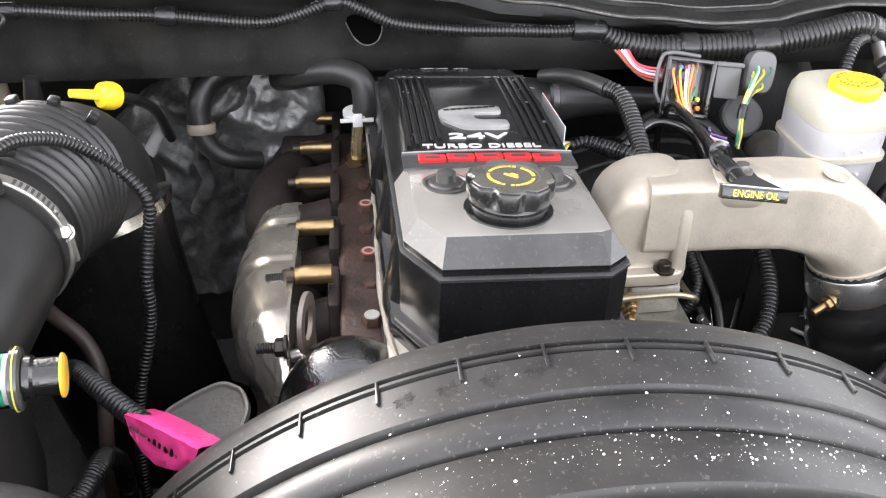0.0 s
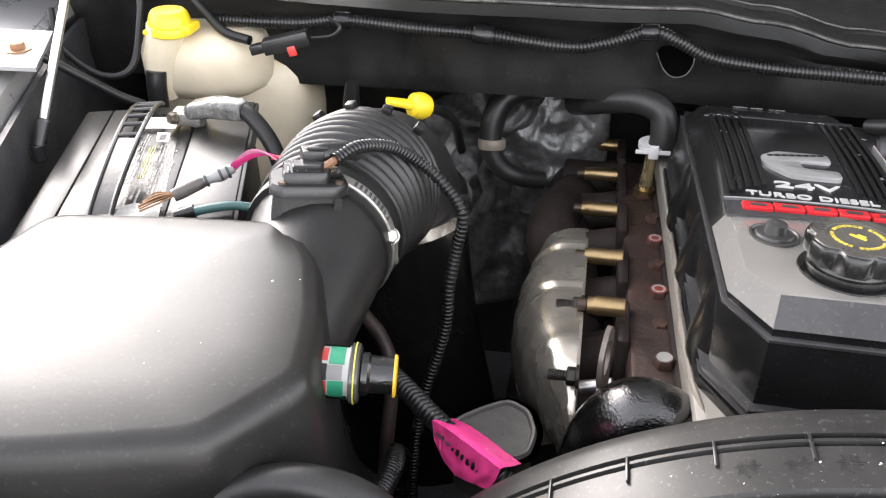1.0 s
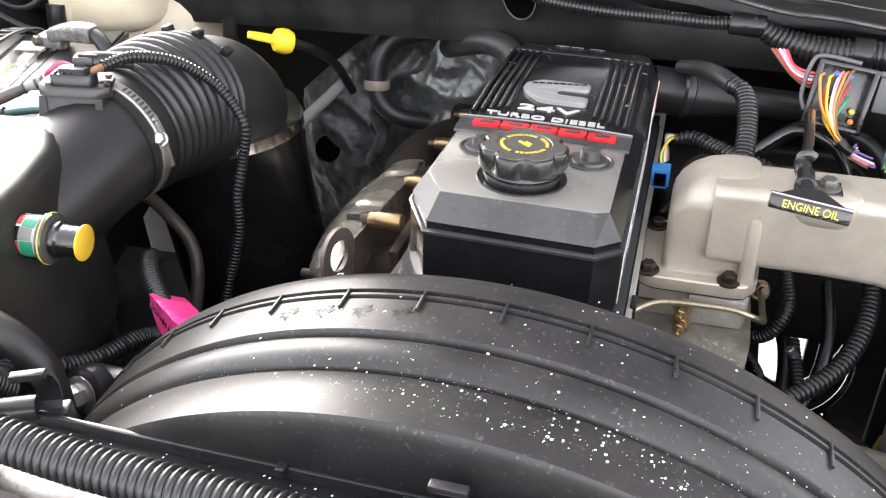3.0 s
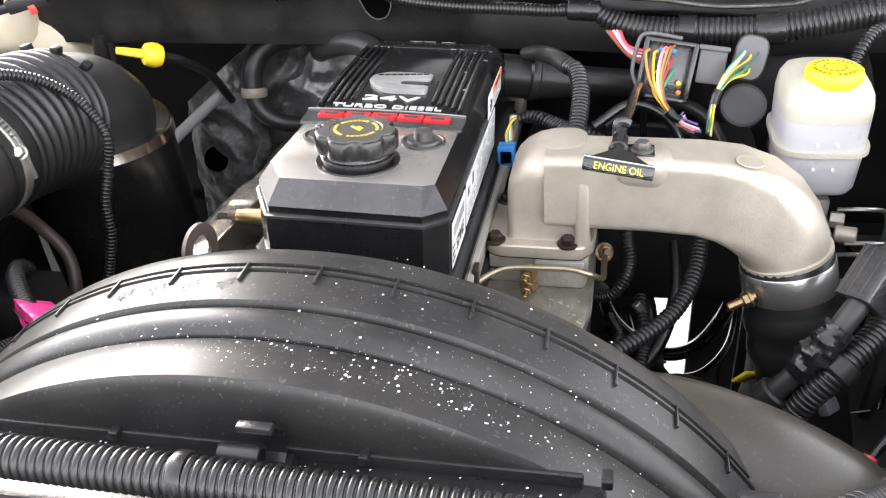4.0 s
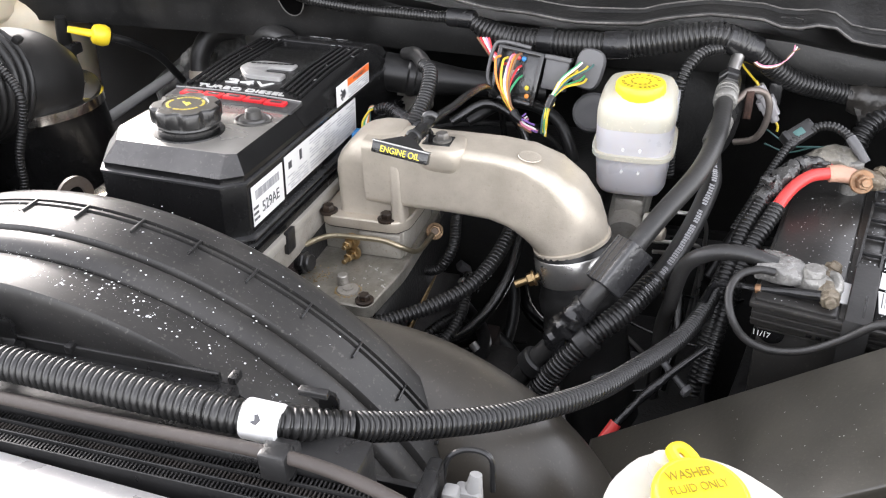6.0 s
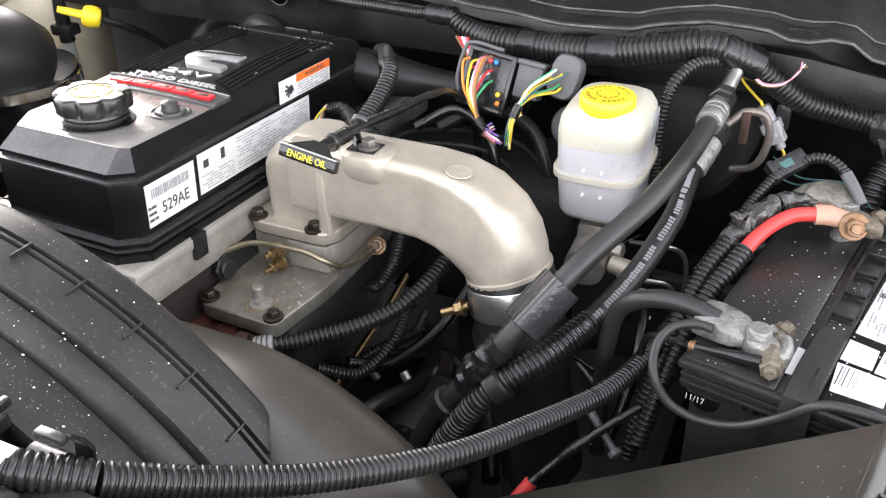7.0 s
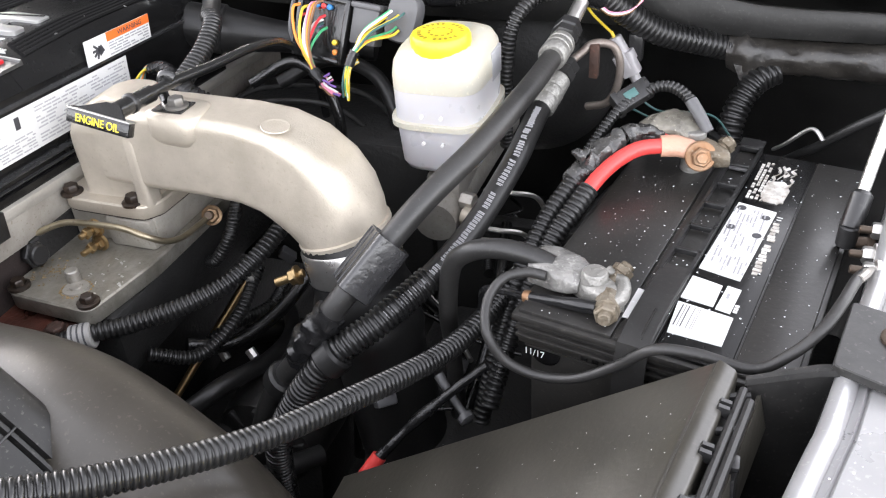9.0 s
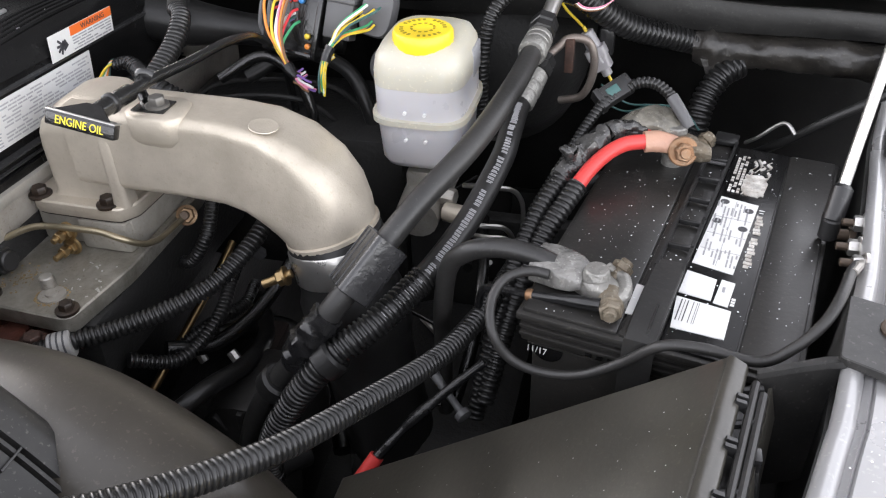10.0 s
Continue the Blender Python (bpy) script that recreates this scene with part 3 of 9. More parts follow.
part("cross_rib", tube([E @ Vector((x, 0.3655, crown(0.362) - 0.0006)) for x in (-0.070, -0.035, 0.0, 0.035, 0.072)], 0.0032, 8), COVER, cover)
PLUGGREY = surf("dark_grey_plug", (0.045, 0.044, 0.042), 0.36, bump=0.05, dust=DUST, dust_amount=0.3)
for x in (-0.0440, 0.0470):
    part("cover_plug", moved(join(lathe((0, 0, 0), (0, 0, 1), [(0.0200, 0), (0.0200, 0.0016), (0.0180, 0.0022), (0.0170, 0.0008), (0.0150, 0.0010), (0.0140, 0.0032), (0.0088, 0.0036), (0.0080, 0.0110), (0.0062, 0.0122)], 24)), E @ Matrix.Translation((x, 0.1120, 0.0004))), PLUGGREY, cover, "round cover plug")


def flank(u, v):
    """Place on the cover's right flank: u along it from the front, v down from the lip."""
    return E @ Matrix(((0, 0, 1, 0.0875), (1, 0, 0, u), (0, 1, 0, -v), (0, 0, 0, 1)))


code = thing("code_label", flank(0.05, 0.05).translation, "white bar code label on the valve cover", "label")
part("paper", box(0.021, 0.088, -0.0735, -0.0315, 0.0005, 0.0012, 0, flank(0, 0)), WHITE, code)
rnd = random.Random(5)
strips, u = [], 0.028
while u < 0.078:
    w = rnd.choice((0.0006, 0.0009, 0.0014))
    strips.append(box(u, u + w, -0.047, -0.0375, 0.0012, 0.0016, 0, flank(0, 0)))
    u += w + rnd.choice((0.0007, 0.0012))
part("bar_code", join(*strips), GREYINK, code)
part("lettering", text("529AE", 0.0115, flank(0, 0) @ pose(0.0585, -0.060, 0.0012), 0.0004, 0.037), INK, code, "printed part code")
part("small_print", bars(0.022, 0.034, -0.070, -0.052, 3, flank(0, 0) @ pose(0, 0, 0.0012), 3), INK, code)
PALEINK = surf("pale_print", (0.40, 0.40, 0.41), 0.5, var=0.1, bump=0.0)
info = thing("information_label", flank(0.19, 0.05).translation, "long white printed label on the valve cover", "label")
part("paper", box(0.094, 0.292, -0.071, -0.029, 0.0005, 0.0012, 0, flank(0, 0)), WHITE, info)
part("small_print", bars(0.155, 0.288, -0.068, -0.032, 11, flank(0, 0) @ pose(0, 0, 0.0012), 7, 0.8), PALEINK, info)
part("small_print", bars(0.098, 0.150, -0.069, -0.052, 6, flank(0, 0) @ pose(0, 0, 0.0012), 8, 0.8), PALEINK, info)
part("mark", join(box(0.1015, 0.1095, -0.0455, -0.0375, 0.0012, 0.0016, 0.0002, flank(0, 0)), box(0.1290, 0.1350, -0.0455, -0.034, 0.0012, 0.0016, 0.0002, flank(0, 0))), INK, info)
warn = thing("warning_label", flank(0.29, 0.01).translation, "orange and white warning label on the valve cover", "label")
W = flank(0, 0) @ pose(0, 0.002, 0.0005, 0, 0, 0)
part("paper", box(0.235, 0.338, -0.025, 0.0, 0.0005, 0.0012, 0, W), WHITE, warn)
part("header", box(0.268, 0.338, -0.009, 0.0, 0.0012, 0.0015, 0, W), ORANGE, warn)
part("lettering", text("WARNING", 0.0048, W @ pose(0.305, -0.0045, 0.0015), 0.0003, 0.040), INK, warn)
part("small_print", bars(0.270, 0.336, -0.024, -0.010, 5, W @ pose(0, 0, 0.0012), 4), GREYINK, warn)
part("pictogram", join(*[box(-0.009, 0.004, -0.0012, 0.0012, 0.0012, 0.0015, 0.0004, W @ pose(0.254, -0.013, 0, 0, 0, a)) for a in (0, 35, 70, -40)], box(-0.004, 0.004, -0.004, 0.004, 0.0012, 0.0015, 0.0004, W @ pose(0.257, -0.014, 0, 0, 0, 30))), INK, warn)

# pale scuffs and painted wet glints along the cover's rear edges
rnd = random.Random(14)
chips = []
for k in range(90):
    if k < 34:
        u, v = rnd.uniform(-0.074, -0.018), rnd.gauss(0.369, 0.004)
    elif k < 60:
        u, v = rnd.uniform(0.030, 0.072), rnd.gauss(0.369, 0.003)
    elif k < 80:
        u, v = rnd.uniform(-0.035, 0.020), rnd.gauss(0.436, 0.005)
    else:
        u, v = rnd.choice((-1, 1)) * rnd.uniform(0.055, 0.074), rnd.uniform(0.20, 0.36)
    ln = rnd.uniform(0.0006, 0.0036)
    chips.append(box(-ln, ln, -0.0005, 0.0005, 0, 0.0004, 0, E @ pose(u, v, crown(v) + 0.0012, 0, 0, rnd.uniform(-30, 30))))
part("scuff_glint", join(*chips), LGREY, cover, "pale scuffs and painted wet glints")["kind"] = "stuff"

# melt water beads on the rear of the cover
rnd = random.Random(52)
beads = []
for k in range(170):
    u, v = rnd.uniform(-0.066, 0.066), 0.43 - 0.23 * rnd.random() ** 1.7
    r = rnd.uniform(0.0004, 0.0013)
    beads.append(moved(lathe((0, 0, 0), (0, 0, 1), [(r, 0), (r * 0.75, r * 0.35), (r * 0.2, r * 0.5)], 8), E @ pose(u, v, crown(v) + 0.0007)))
part("water_bead", join(*beads), surf("melt_water", (0.02, 0.02, 0.021), 0.04, bump=0.0, rough_var=0.01), cover, "beads of melt water")["kind"] = "stuff"

# oil filler cap
cap = thing("oil_filler_cap", E @ Vector((0.001, 0.062, 0)), "black lobed oil filler cap with yellow print", "cap")
C = E @ Matrix.Translation((0.000, 0.0640, 0.0005))
CAPSIDE = surf("cap_plastic", (0.012, 0.012, 0.012), 0.24, bump=0.06, dust=DUST, dust_amount=0.15, dust_scale=30)
# top face colour raised above the sides to paint in reflected sky
CAPTOP = surf("dusty_lit_cap_plastic", (0.060, 0.056, 0.050), 0.30, bump=0.08, dust=(0.15, 0.14, 0.12), dust_amount=0.35, dust_scale=30)
part("neck", moved(lathe((0, 0, 0), (0, 0, 1), [(0.036, 0), (0.0355, 0.0015), (0.030, 0.002), (0.030, 0.007), (0.027, 0.010)], 36), C), COVER, cap)
part("skirt", moved(lathe((0, 0, 0.0040), (0, 0, 1), [(0.0275, 0), (0.0312, 0.0004), (0.0316, 0.0034), (0.0296, 0.0044), (0.0285, 0.0080)], 40), C), CAPSIDE, cap)


def lobed(r, z, depth):
    """An outline of seven broad lobes between scallops."""
    out = []
    for q in range(98):
        a = 2 * math.pi * q / 98
        rr = r * (1 - depth * max(0.0, -math.cos(7 * a) + 0.1) ** 1.3)
        out.append((rr * math.cos(a), rr * math.sin(a), z))
    return out


part("grip", moved(loft([lobed(0.0290, 0.0110, 0.0), lobed(0.0340, 0.0120, 0.09), lobed(0.0352, 0.0140, 0.12), lobed(0.0352, 0.0255, 0.14), lobed(0.0342, 0.0275, 0.14), lobed(0.0330, 0.0282, 0.13)]), C), CAPSIDE, cap, sharp=30)
part("cap_face", moved(loft([lobed(0.0328, 0.0280, 0.13), lobed(0.0322, 0.0288, 0.12), lobed(0.0225, 0.0292, 0.0), lobed(0.0215, 0.0284, 0.0), lobed(0.004, 0.0284, 0.0)]), C), CAPTOP, cap, "dusty top face, lightened for its sky sheen", sharp=25)
ring = []
for k in range(30):
    if k % 8 == 5:
        continue
    ring.append(moved(box(0.0164, 0.0190, -0.0014, 0.0014, 0.0285, 0.0291, 0), C @ pose(0, 0, 0, 0, 0, 12 * k)))
part("printed_ring", join(*ring), surf("worn_yellow_print", (0.50, 0.40, 0.07), 0.5, var=0.3, scale=120), cap, "worn yellow printed ring")
part("pictogram", join(box(-0.006, 0.006, -0.0012, 0.0012, 0.0285, 0.0291, 0, C @ pose(0, 0, 0, 0, 0, -40)), box(-0.002, 0.004, 0.0012, 0.0045, 0.0285, 0.0291, 0, C @ pose(0, 0, 0, 0, 0, -40))), YINK, cap, "yellow oil can mark")

# cylinder head, block and the dark lower parts
head = thing("cylinder_head", (0.11, 0.8, 1.2), "grey cast cylinder head under the valve cover", "cylinder head")
part("casting", box(-0.094, 0.098, -0.016, 0.60, -0.145, -0.1005, 0.004, E), surf("pale_head_casting", (0.40, 0.375, 0.335), 0.5, metal=0.3, var=0.15, bump=0.2, grain=300, dust=(0.12, 0.10, 0.07), dust_amount=0.5, dust_scale=22), head)
part("upper_flange", box(-0.097, 0.101, -0.019, 0.60, -0.112, -0.1005, 0.002, E), surf("pale_head_flange", (0.38, 0.36, 0.32), 0.5, metal=0.3, var=0.15, bump=0.2, grain=300), head)
part("notch", box(0.0985, 0.1035, 0.060, 0.078, -0.124, -0.098, 0.001, E), PLASTIC, head)
part("head_gasket_rail", box(-0.098, 0.092, -0.006, 0.60, -0.24, -0.145, 0.006, E), IRON, head, "brown oily cast iron side")
block = thing("engine_block", (0.11, 0.8, 0.7), "grimy dark engine block", "engine block")
part("block", box(-0.12, 0.13, 0.0, 0.70, -0.70, -0.245, 0.02, E), SHADOW, block)
part("front_gear_case", box(-0.10, 0.10, -0.05, 0.0, -0.60, -0.16, 0.02, E), SHADOW, block)

# nuts along the exhaust side, on the head's rusty ledge
solo("exhaust_side_ledge", join(box(-0.135, -0.085, 0.02, 0.62, -0.185, -0.152, 0.006, E)), surf("rust_stained_ledge", (0.030, 0.019, 0.016), 0.6, var=0.5, scale=30, bump=0.6, grain=130, dust=(0.085, 0.038, 0.026), dust_amount=0.55, dust_scale=26), "rust-stained ledge of the cylinder head", "engine ledge")
solo("cover_gasket", tube([E @ Vector(p) for p in ((-0.096, 0.30, -0.101), (-0.095, 0.24, -0.1), (-0.098, 0.16, -0.099), (-0.096, 0.05, -0.101), (-0.082, -0.014, -0.105), (-0.05, -0.03, -0.11), (0.0, -0.03, -0.112))], 0.0030, 8, wob=0.5), surf("dirty_sealant", (0.22, 0.20, 0.17), 0.6, var=0.4, scale=40, bump=0.6, dust=(0.06, 0.04, 0.03), dust_amount=0.7, dust_scale=40), "pale gasket edge along the cover", "gasket")
for y, z in ((0.632, 1.218), (0.70, 1.207), (0.757, 1.208), (0.815, 1.204), (0.868, 1.203), (0.93, 1.198), (1.06, 1.19)):
    big = y in (0.632, 0.757, 0.868)
    t = thing("ledge_bolt", (0.0, y, z), "rusty hex bolt with a pale worn top on the engine ledge" if big else "rusty hex bolt on the engine ledge", "bolt", "ledge bolts")
    part("head", nut((0.0, y, z - 0.012), (0, 0, 1), 0.0105 if big else 0.009, 0.013), RUST, t)
    if big:
        part("worn_top", lathe((0.0, y, z + 0.001), (0, 0, 1), [(0.0075, 0), (0.007, 0.0008), (0.003, 0.0003)], 14), LGREY, t, "pale worn top")
        part("rust_rim", lathe((0.0, y, z + 0.0005), (0, 0, 1), [(0.0088, 0), (0.0088, 0.0008), (0.0074, 0.0010)], 14), surf("red_rust_rim", (0.22, 0.035, 0.022), 0.6), t, "red rusty rim") if y > 0.7 else None
# exhaust manifold runners
man = thing("exhaust_manifold", (-0.08, 0.85, 1.12), "rusty brown cast iron exhaust manifold", "manifold")
part("log", tube([(-0.085, 0.60, 1.10), (-0.085, 0.75, 1.12), (-0.095, 0.88, 1.13), (-0.105, 0.98, 1.12), (-0.10, 1.08, 1.12), (-0.10, 1.2, 1.10)], [0.035, 0.036, 0.036, 0.036, 0.034, 0.04], 18), IRON, man)
for y in (0.69, 0.80, 0.92, 1.03, 1.14):
    part("runner", tube([(-0.02, y, 1.172 - 0.06 * (y - 0.7)), (-0.06, y, 1.165 - 0.06 * (y - 0.7)), (-0.11, y + 0.01, 1.13)], [0.026, 0.025, 0.03], 14), IRON, man)
    part("flange", box(-0.042, -0.030, y - 0.035, y + 0.035, 1.10, 1.215 - 0.06 * (y - 0.7), 0.004), IRON, man)
part("elbow", tube([(-0.10, 0.88, 1.14), (-0.118, 0.93, 1.148), (-0.118, 1.00, 1.145), (-0.10, 1.08, 1.13)], [0.033, 0.034, 0.034, 0.036], 16), IRON, man)
for y, z, x1 in ((0.688, 1.230, -0.072), (0.816, 1.206, -0.078), (0.958, 1.187, -0.086), (1.078, 1.176, -0.086), (1.205, 1.163, -0.086)):
    t = thing("manifold_bolt", (-0.04, y, z), "yellow zinc plated spacer sleeve on a manifold bolt", "bolt", "manifold bolts")
    part("sleeve", lathe((-0.036, y, z), (-1, 0, 0), [(0.0085, 0), (0.0095, 0.001), (0.0095, -0.036 - x1 - 0.008), (0.0085, -0.036 - x1 - 0.006), (0.0085, -0.036 - x1)], 14), BRASS, t)
    part("stud", rod((x1, y, z), (x1 - 0.010, y, z), 0.006), BOLT, t)

# polished heat shield: a dented half shell bulging from a flat edge beside the manifold
SOOT = surf("blackened_bolt", (0.030, 0.028, 0.026), 0.36, metal=0.5, var=0.3, bump=0.2, dust=(0.05, 0.035, 0.025), dust_amount=0.4, dust_scale=50)
sh = thing("heat_shield", (-0.12, 0.7, 1.13), "dented bright steel heat shield round the manifold", "heat shield")
rings = []
for i in range(61):
    t = i / 60
    y = lerp(0.880, 0.572, t)
    zt = lerp(1.203, 1.236, t) - 0.050 * max(0, (t - 0.78) / 0.22) ** 2
    f = t * 8
    prof = (0.058, 0.066, 0.070, 0.072, 0.070, 0.063, 0.051, 0.033, 0.004, 0.004)
    w = lerp(prof[int(f)], prof[int(f) + 1], f - int(f))
    pinch = math.exp(-((t - 0.16) / 0.022) ** 2) + 0.9 * math.exp(-((t - 0.47) / 0.024) ** 2)
    w -= 0.0065 * pinch
    zt -= 0.0045 * pinch
    deep = 0.150 * (0.45 + 0.55 * min(1, (1 - t) / 0.35))
    rr = []
    for k in range(25):
        a = math.pi * k / 24
        low = max(0, t - 0.66)
        crease = 0.016 * low * noise.noise(Vector((k * 0.55 + t * 9, t * 26 - k * 0.4, 1))) + 0.010 * low * abs(noise.noise(Vector((k * 0.8, t * 40, 6)))) + 0.0022 * noise.noise(Vector((k * 0.30, t * 10, 4)))
        rr.append(Vector((-0.0780 - (w + crease) * math.sin(a) ** 0.62, y, zt - deep * (1 - math.cos(a)) / 2 + 0.5 * crease)))
    rings.append(rr)
inner = [[Vector((p.x + 0.0018, p.y, p.z - 0.0004)) for p in r][::-1] for r in rings]
part("shell", loft([a + b for a, b in zip(rings, inner)]), SHIELD, sh, sharp=75)
part("edge_flange", stack([(0.574, 1.03), (0.876, 1.05), (0.880, 1.202), (0.72, 1.220), (0.640, 1.229), (0.596, 1.222), (0.576, 1.186)], [(-0.0778, 0), (-0.0748, 0)], Matrix(((0, 0, 1, 0), (1, 0, 0, 0), (0, 1, 0, 0), (0, 0, 0, 1)))), SHIELD, sh)
for y, z in ((0.862, 1.197), (0.698, 1.221), (0.585, 1.2255)):
    part("fixing_bolt", join(nut((-0.076, y, z), (-1, 0, 0), 0.0085, 0.010, 1.25), rod((-0.08, y, z), (-0.102, y, z), 0.0048), *[lathe((-0.088 - 0.0022 * q, y, z), (-1, 0, 0), [(0.0048, 0), (0.0054, 0.0006), (0.0048, 0.0012)], 12) for q in range(6)]), SOOT, sh, "dark threaded fixing bolt")
# lifting eye and glossy black neck in front of it
DULLSTEEL = surf("stained_steel_plate", (0.20, 0.175, 0.155), 0.42, metal=0.5, var=0.3, bump=0.2, dust=(0.10, 0.06, 0.045), dust_amount=0.5, dust_scale=40)
eye = thing("lifting_eye", (-0.05, 0.565, 1.25), "worn steel lifting eye plate at the engine's corner", "bracket")
EY = pose(-0.055, 0.570, 1.262, 0, 0, 79)
for ro, ri, th, mat, nm in ((0.0250, 0.0140, 0.0020, DULLSTEEL, "eye_ring"),):
    rings = []
    for k in range(29):
        a = 2 * math.pi * k / 28
        c, s1 = math.cos(a), 1.08 * math.sin(a)
        rings.append([EY @ Vector(p) for p in ((ro * c, -th, ro * s1), (ro * c, th, ro * s1), (ri * c, th, ri * s1), (ri * c, -th, ri * s1))])
    part(nm, loft(rings, False), mat, eye)
part("shank", box(-0.020, 0.020, -0.002, 0.002, -0.14, -0.020, 0.001, EY), DULLSTEEL, eye)
part("cross_bolt", rod((-0.074, 0.596, 1.205), (-0.045, 0.596, 1.212), 0.006), STEEL, eye)
PEBBLE = surf("pebbled_gloss_black", (0.004, 0.004, 0.004), 0.09, bump=0.38, grain=420, coat=0.4, spec=0.8, rough_var=0.04)
solo("oil_breather_neck", tube([(-0.066, 0.535, 1.12), (-0.058, 0.533, 1.17), (-0.047, 0.530, 1.212), (-0.028, 0.529, 1.235), (-0.006, 0.530, 1.232), (0.008, 0.531, 1.215), (0.012, 0.531, 1.19)], [0.030, 0.031, 0.033, 0.034, 0.031, 0.026, 0.02], 26), PEBBLE, "glossy black rounded breather neck", "engine neck", sharp=80)
solo("rust_bracket", join(box(-0.115, -0.03, 0.50, 0.515, 1.10, 1.18, 0.004), box(-0.115, -0.03, 0.46, 0.515, 1.085, 1.10, 0.004)), RUST, "rusty iron bracket below the manifold", "bracket")
PUMPGREY = surf("weathered_grey_alloy", (0.17, 0.165, 0.155), 0.42, metal=0.45, var=0.25, bump=0.35, grain=200, dust=(0.07, 0.06, 0.05), dust_amount=0.6, dust_scale=25)
fc = thing("front_casting", (-0.15, 0.47, 1.1), "weathered grey alloy bracket casting over a dark pump body", "bracket")
part("arm", stack(smooth_outline([(-0.174, 0.541), (-0.152, 0.560), (-0.134, 0.571), (-0.119, 0.562), (-0.112, 0.540), (-0.116, 0.515), (-0.148, 0.505), (-0.172, 0.515)], 0.28), [(1.150, 0.003), (1.194, 0), (1.1995, 0.0025), (1.200, 0.005), (1.1965, 0.0065), (1.1965, 0.012)]), PUMPGREY, fc)
part("pump_body", lathe((-0.172, 0.470, 0.995), (0.1, -0.1, 1), [(0.05, 0), (0.055, 0.01), (0.055, 0.10), (0.05, 0.112), (0.03, 0.118), (0.028, 0.125), (0.012, 0.128)], 28), surf("grey_pump_alloy", (0.09, 0.088, 0.084), 0.45, metal=0.4, var=0.3, bump=0.4, grain=200, dust=(0.04, 0.035, 0.03), dust_amount=0.6, dust_scale=25), fc, "dark grey pump body")
part("pump_bolt", nut((-0.147, 0.440, 1.112), (0.1, -0.1, 1), 0.007, 0.007, 1.4), BOLT, fc)
solo("rust_stud", tube([(-0.128, 0.517, 1.08), (-0.126, 0.535, 1.15), (-0.1255, 0.5405, 1.190)], 0.0100, 16, 8, (0.006, 0.0022)), RUST, "thick rusty threaded stud beside the bracket", "stud")

# foil heat blanket and parts at the rear of the bay
def crumple(p, k, amp):
    """Sharp folds like those of creased foil."""
    q = Vector(p) * k
    return amp * (abs(noise.noise(q)) * 2 - 0.5 + 0.5 * abs(noise.noise(q * 2.3 + Vector((7, 3, 1)))))


rows = []
for i in range(46):
    v = i / 45
    row = []
    for j in range(60):
        u = j / 59
        x = lerp(-0.245, -0.055, u)
        topz = 1.272 + 0.014 * math.exp(-((u - 0.62) / 0.10) ** 2) - 0.05 * max(0, 0.35 - u) - 0.03 * max(0, u - 0.7)
        z = lerp(topz, 1.06, v)
        bulge = 0.045 * math.sin(math.pi * u) ** 0.7 * min(1, 0.25 + 2.2 * v)
        back = 0.03 * max(0, 0.10 - v) / 0.10
        y = 1.205 - bulge + back
        y += crumple((x, z, 0.3), 15, 0.012) + crumple((x, z, 2.3), 34, 0.0045) + crumple((x, z, 4.3), 80, 0.0010)
        row.append((x + 0.004 * noise.noise(Vector((z * 30, 1, u * 4))), y, z))
    rows.append(row)
fv = [Vector(p) for r in rows for p in r]
fv += [v + Vector((0, 0.05, -0.004)) for v in fv]
nn = 46 * 60
ff = []
for i in range(45):
    for j in range(59):
        a = i * 60 + j
        ff.append([a, a + 1, a + 61, a + 60])
        ff.append([nn + a + 60, nn + a + 61, nn + a + 1, nn + a])
for j in range(59):
    ff.append([j + 1, j, nn + j, nn + j + 1])
for i in range(45):
    ff.append([i * 60, (i + 1) * 60, nn + (i + 1) * 60, nn + i * 60])
    ff.append([(i + 1) * 60 + 59, i * 60 + 59, nn + i * 60 + 59, nn + (i + 1) * 60 + 59])
solo("foil_blanket", (fv, ff), FOIL, "crumpled dirty foil heat blanket against the firewall", "heat blanket", sharp=60)
# grimy wrapped casting below it, with a round hole painted as a black disc
rc0 = thing("rear_casting", (-0.28, 1.18, 1.0), "grimy grey casting with a round hole low at the firewall", "casting")
GRIME = surf("grimy_casting", (0.15, 0.15, 0.146), 0.44, metal=0.4, var=0.6, scale=34, bump=0.8, grain=110, dust=(0.020, 0.020, 0.019), dust_amount=0.85, dust_scale=30)
HOLESHADE = surf("painted_hole_shade", (0.002, 0.002, 0.002), 0.9, bump=0, spec=0.0)
rings = []
for i in range(70):
    v = i / 69
    z = lerp(1.262, 0.90, v)
    left = -0.392 + 0.150 * max(0, 0.32 - v) / 0.32 + 0.006 * noise.noise(Vector((v * 14, 2, 0)))
    front, back = [], []
    for k in range(64):
        u = k / 63
        x = lerp(left, -0.110, u)
        y = 1.225 - 0.060 * math.sin(math.pi * min(1, 0.12 + 0.88 * u)) ** 0.8 - 0.030 * v
        y += crumple((x, z, 0.7), 13, 0.020) + crumple((x, z, 3.1), 36, 0.0040) + crumple((x, z, 5.2), 80, 0.0008)
        front.append((x, y, z))
        back.append((x, y + 0.06, z))
    rings.append(front + back[::-1])
part("body", loft(rings), GRIME, rc0, sharp=75)
part("hole", lathe((-0.343, 1.160, 1.056), (0.08, -0.82, 0.55), [(0.0215, -0.06), (0.0215, 0.004), (0.0190, 0.0055), (0.0180, 0.0035), (0.004, 0.0030)], 26), HOLESHADE, rc0, "black disc painted as a round hole")
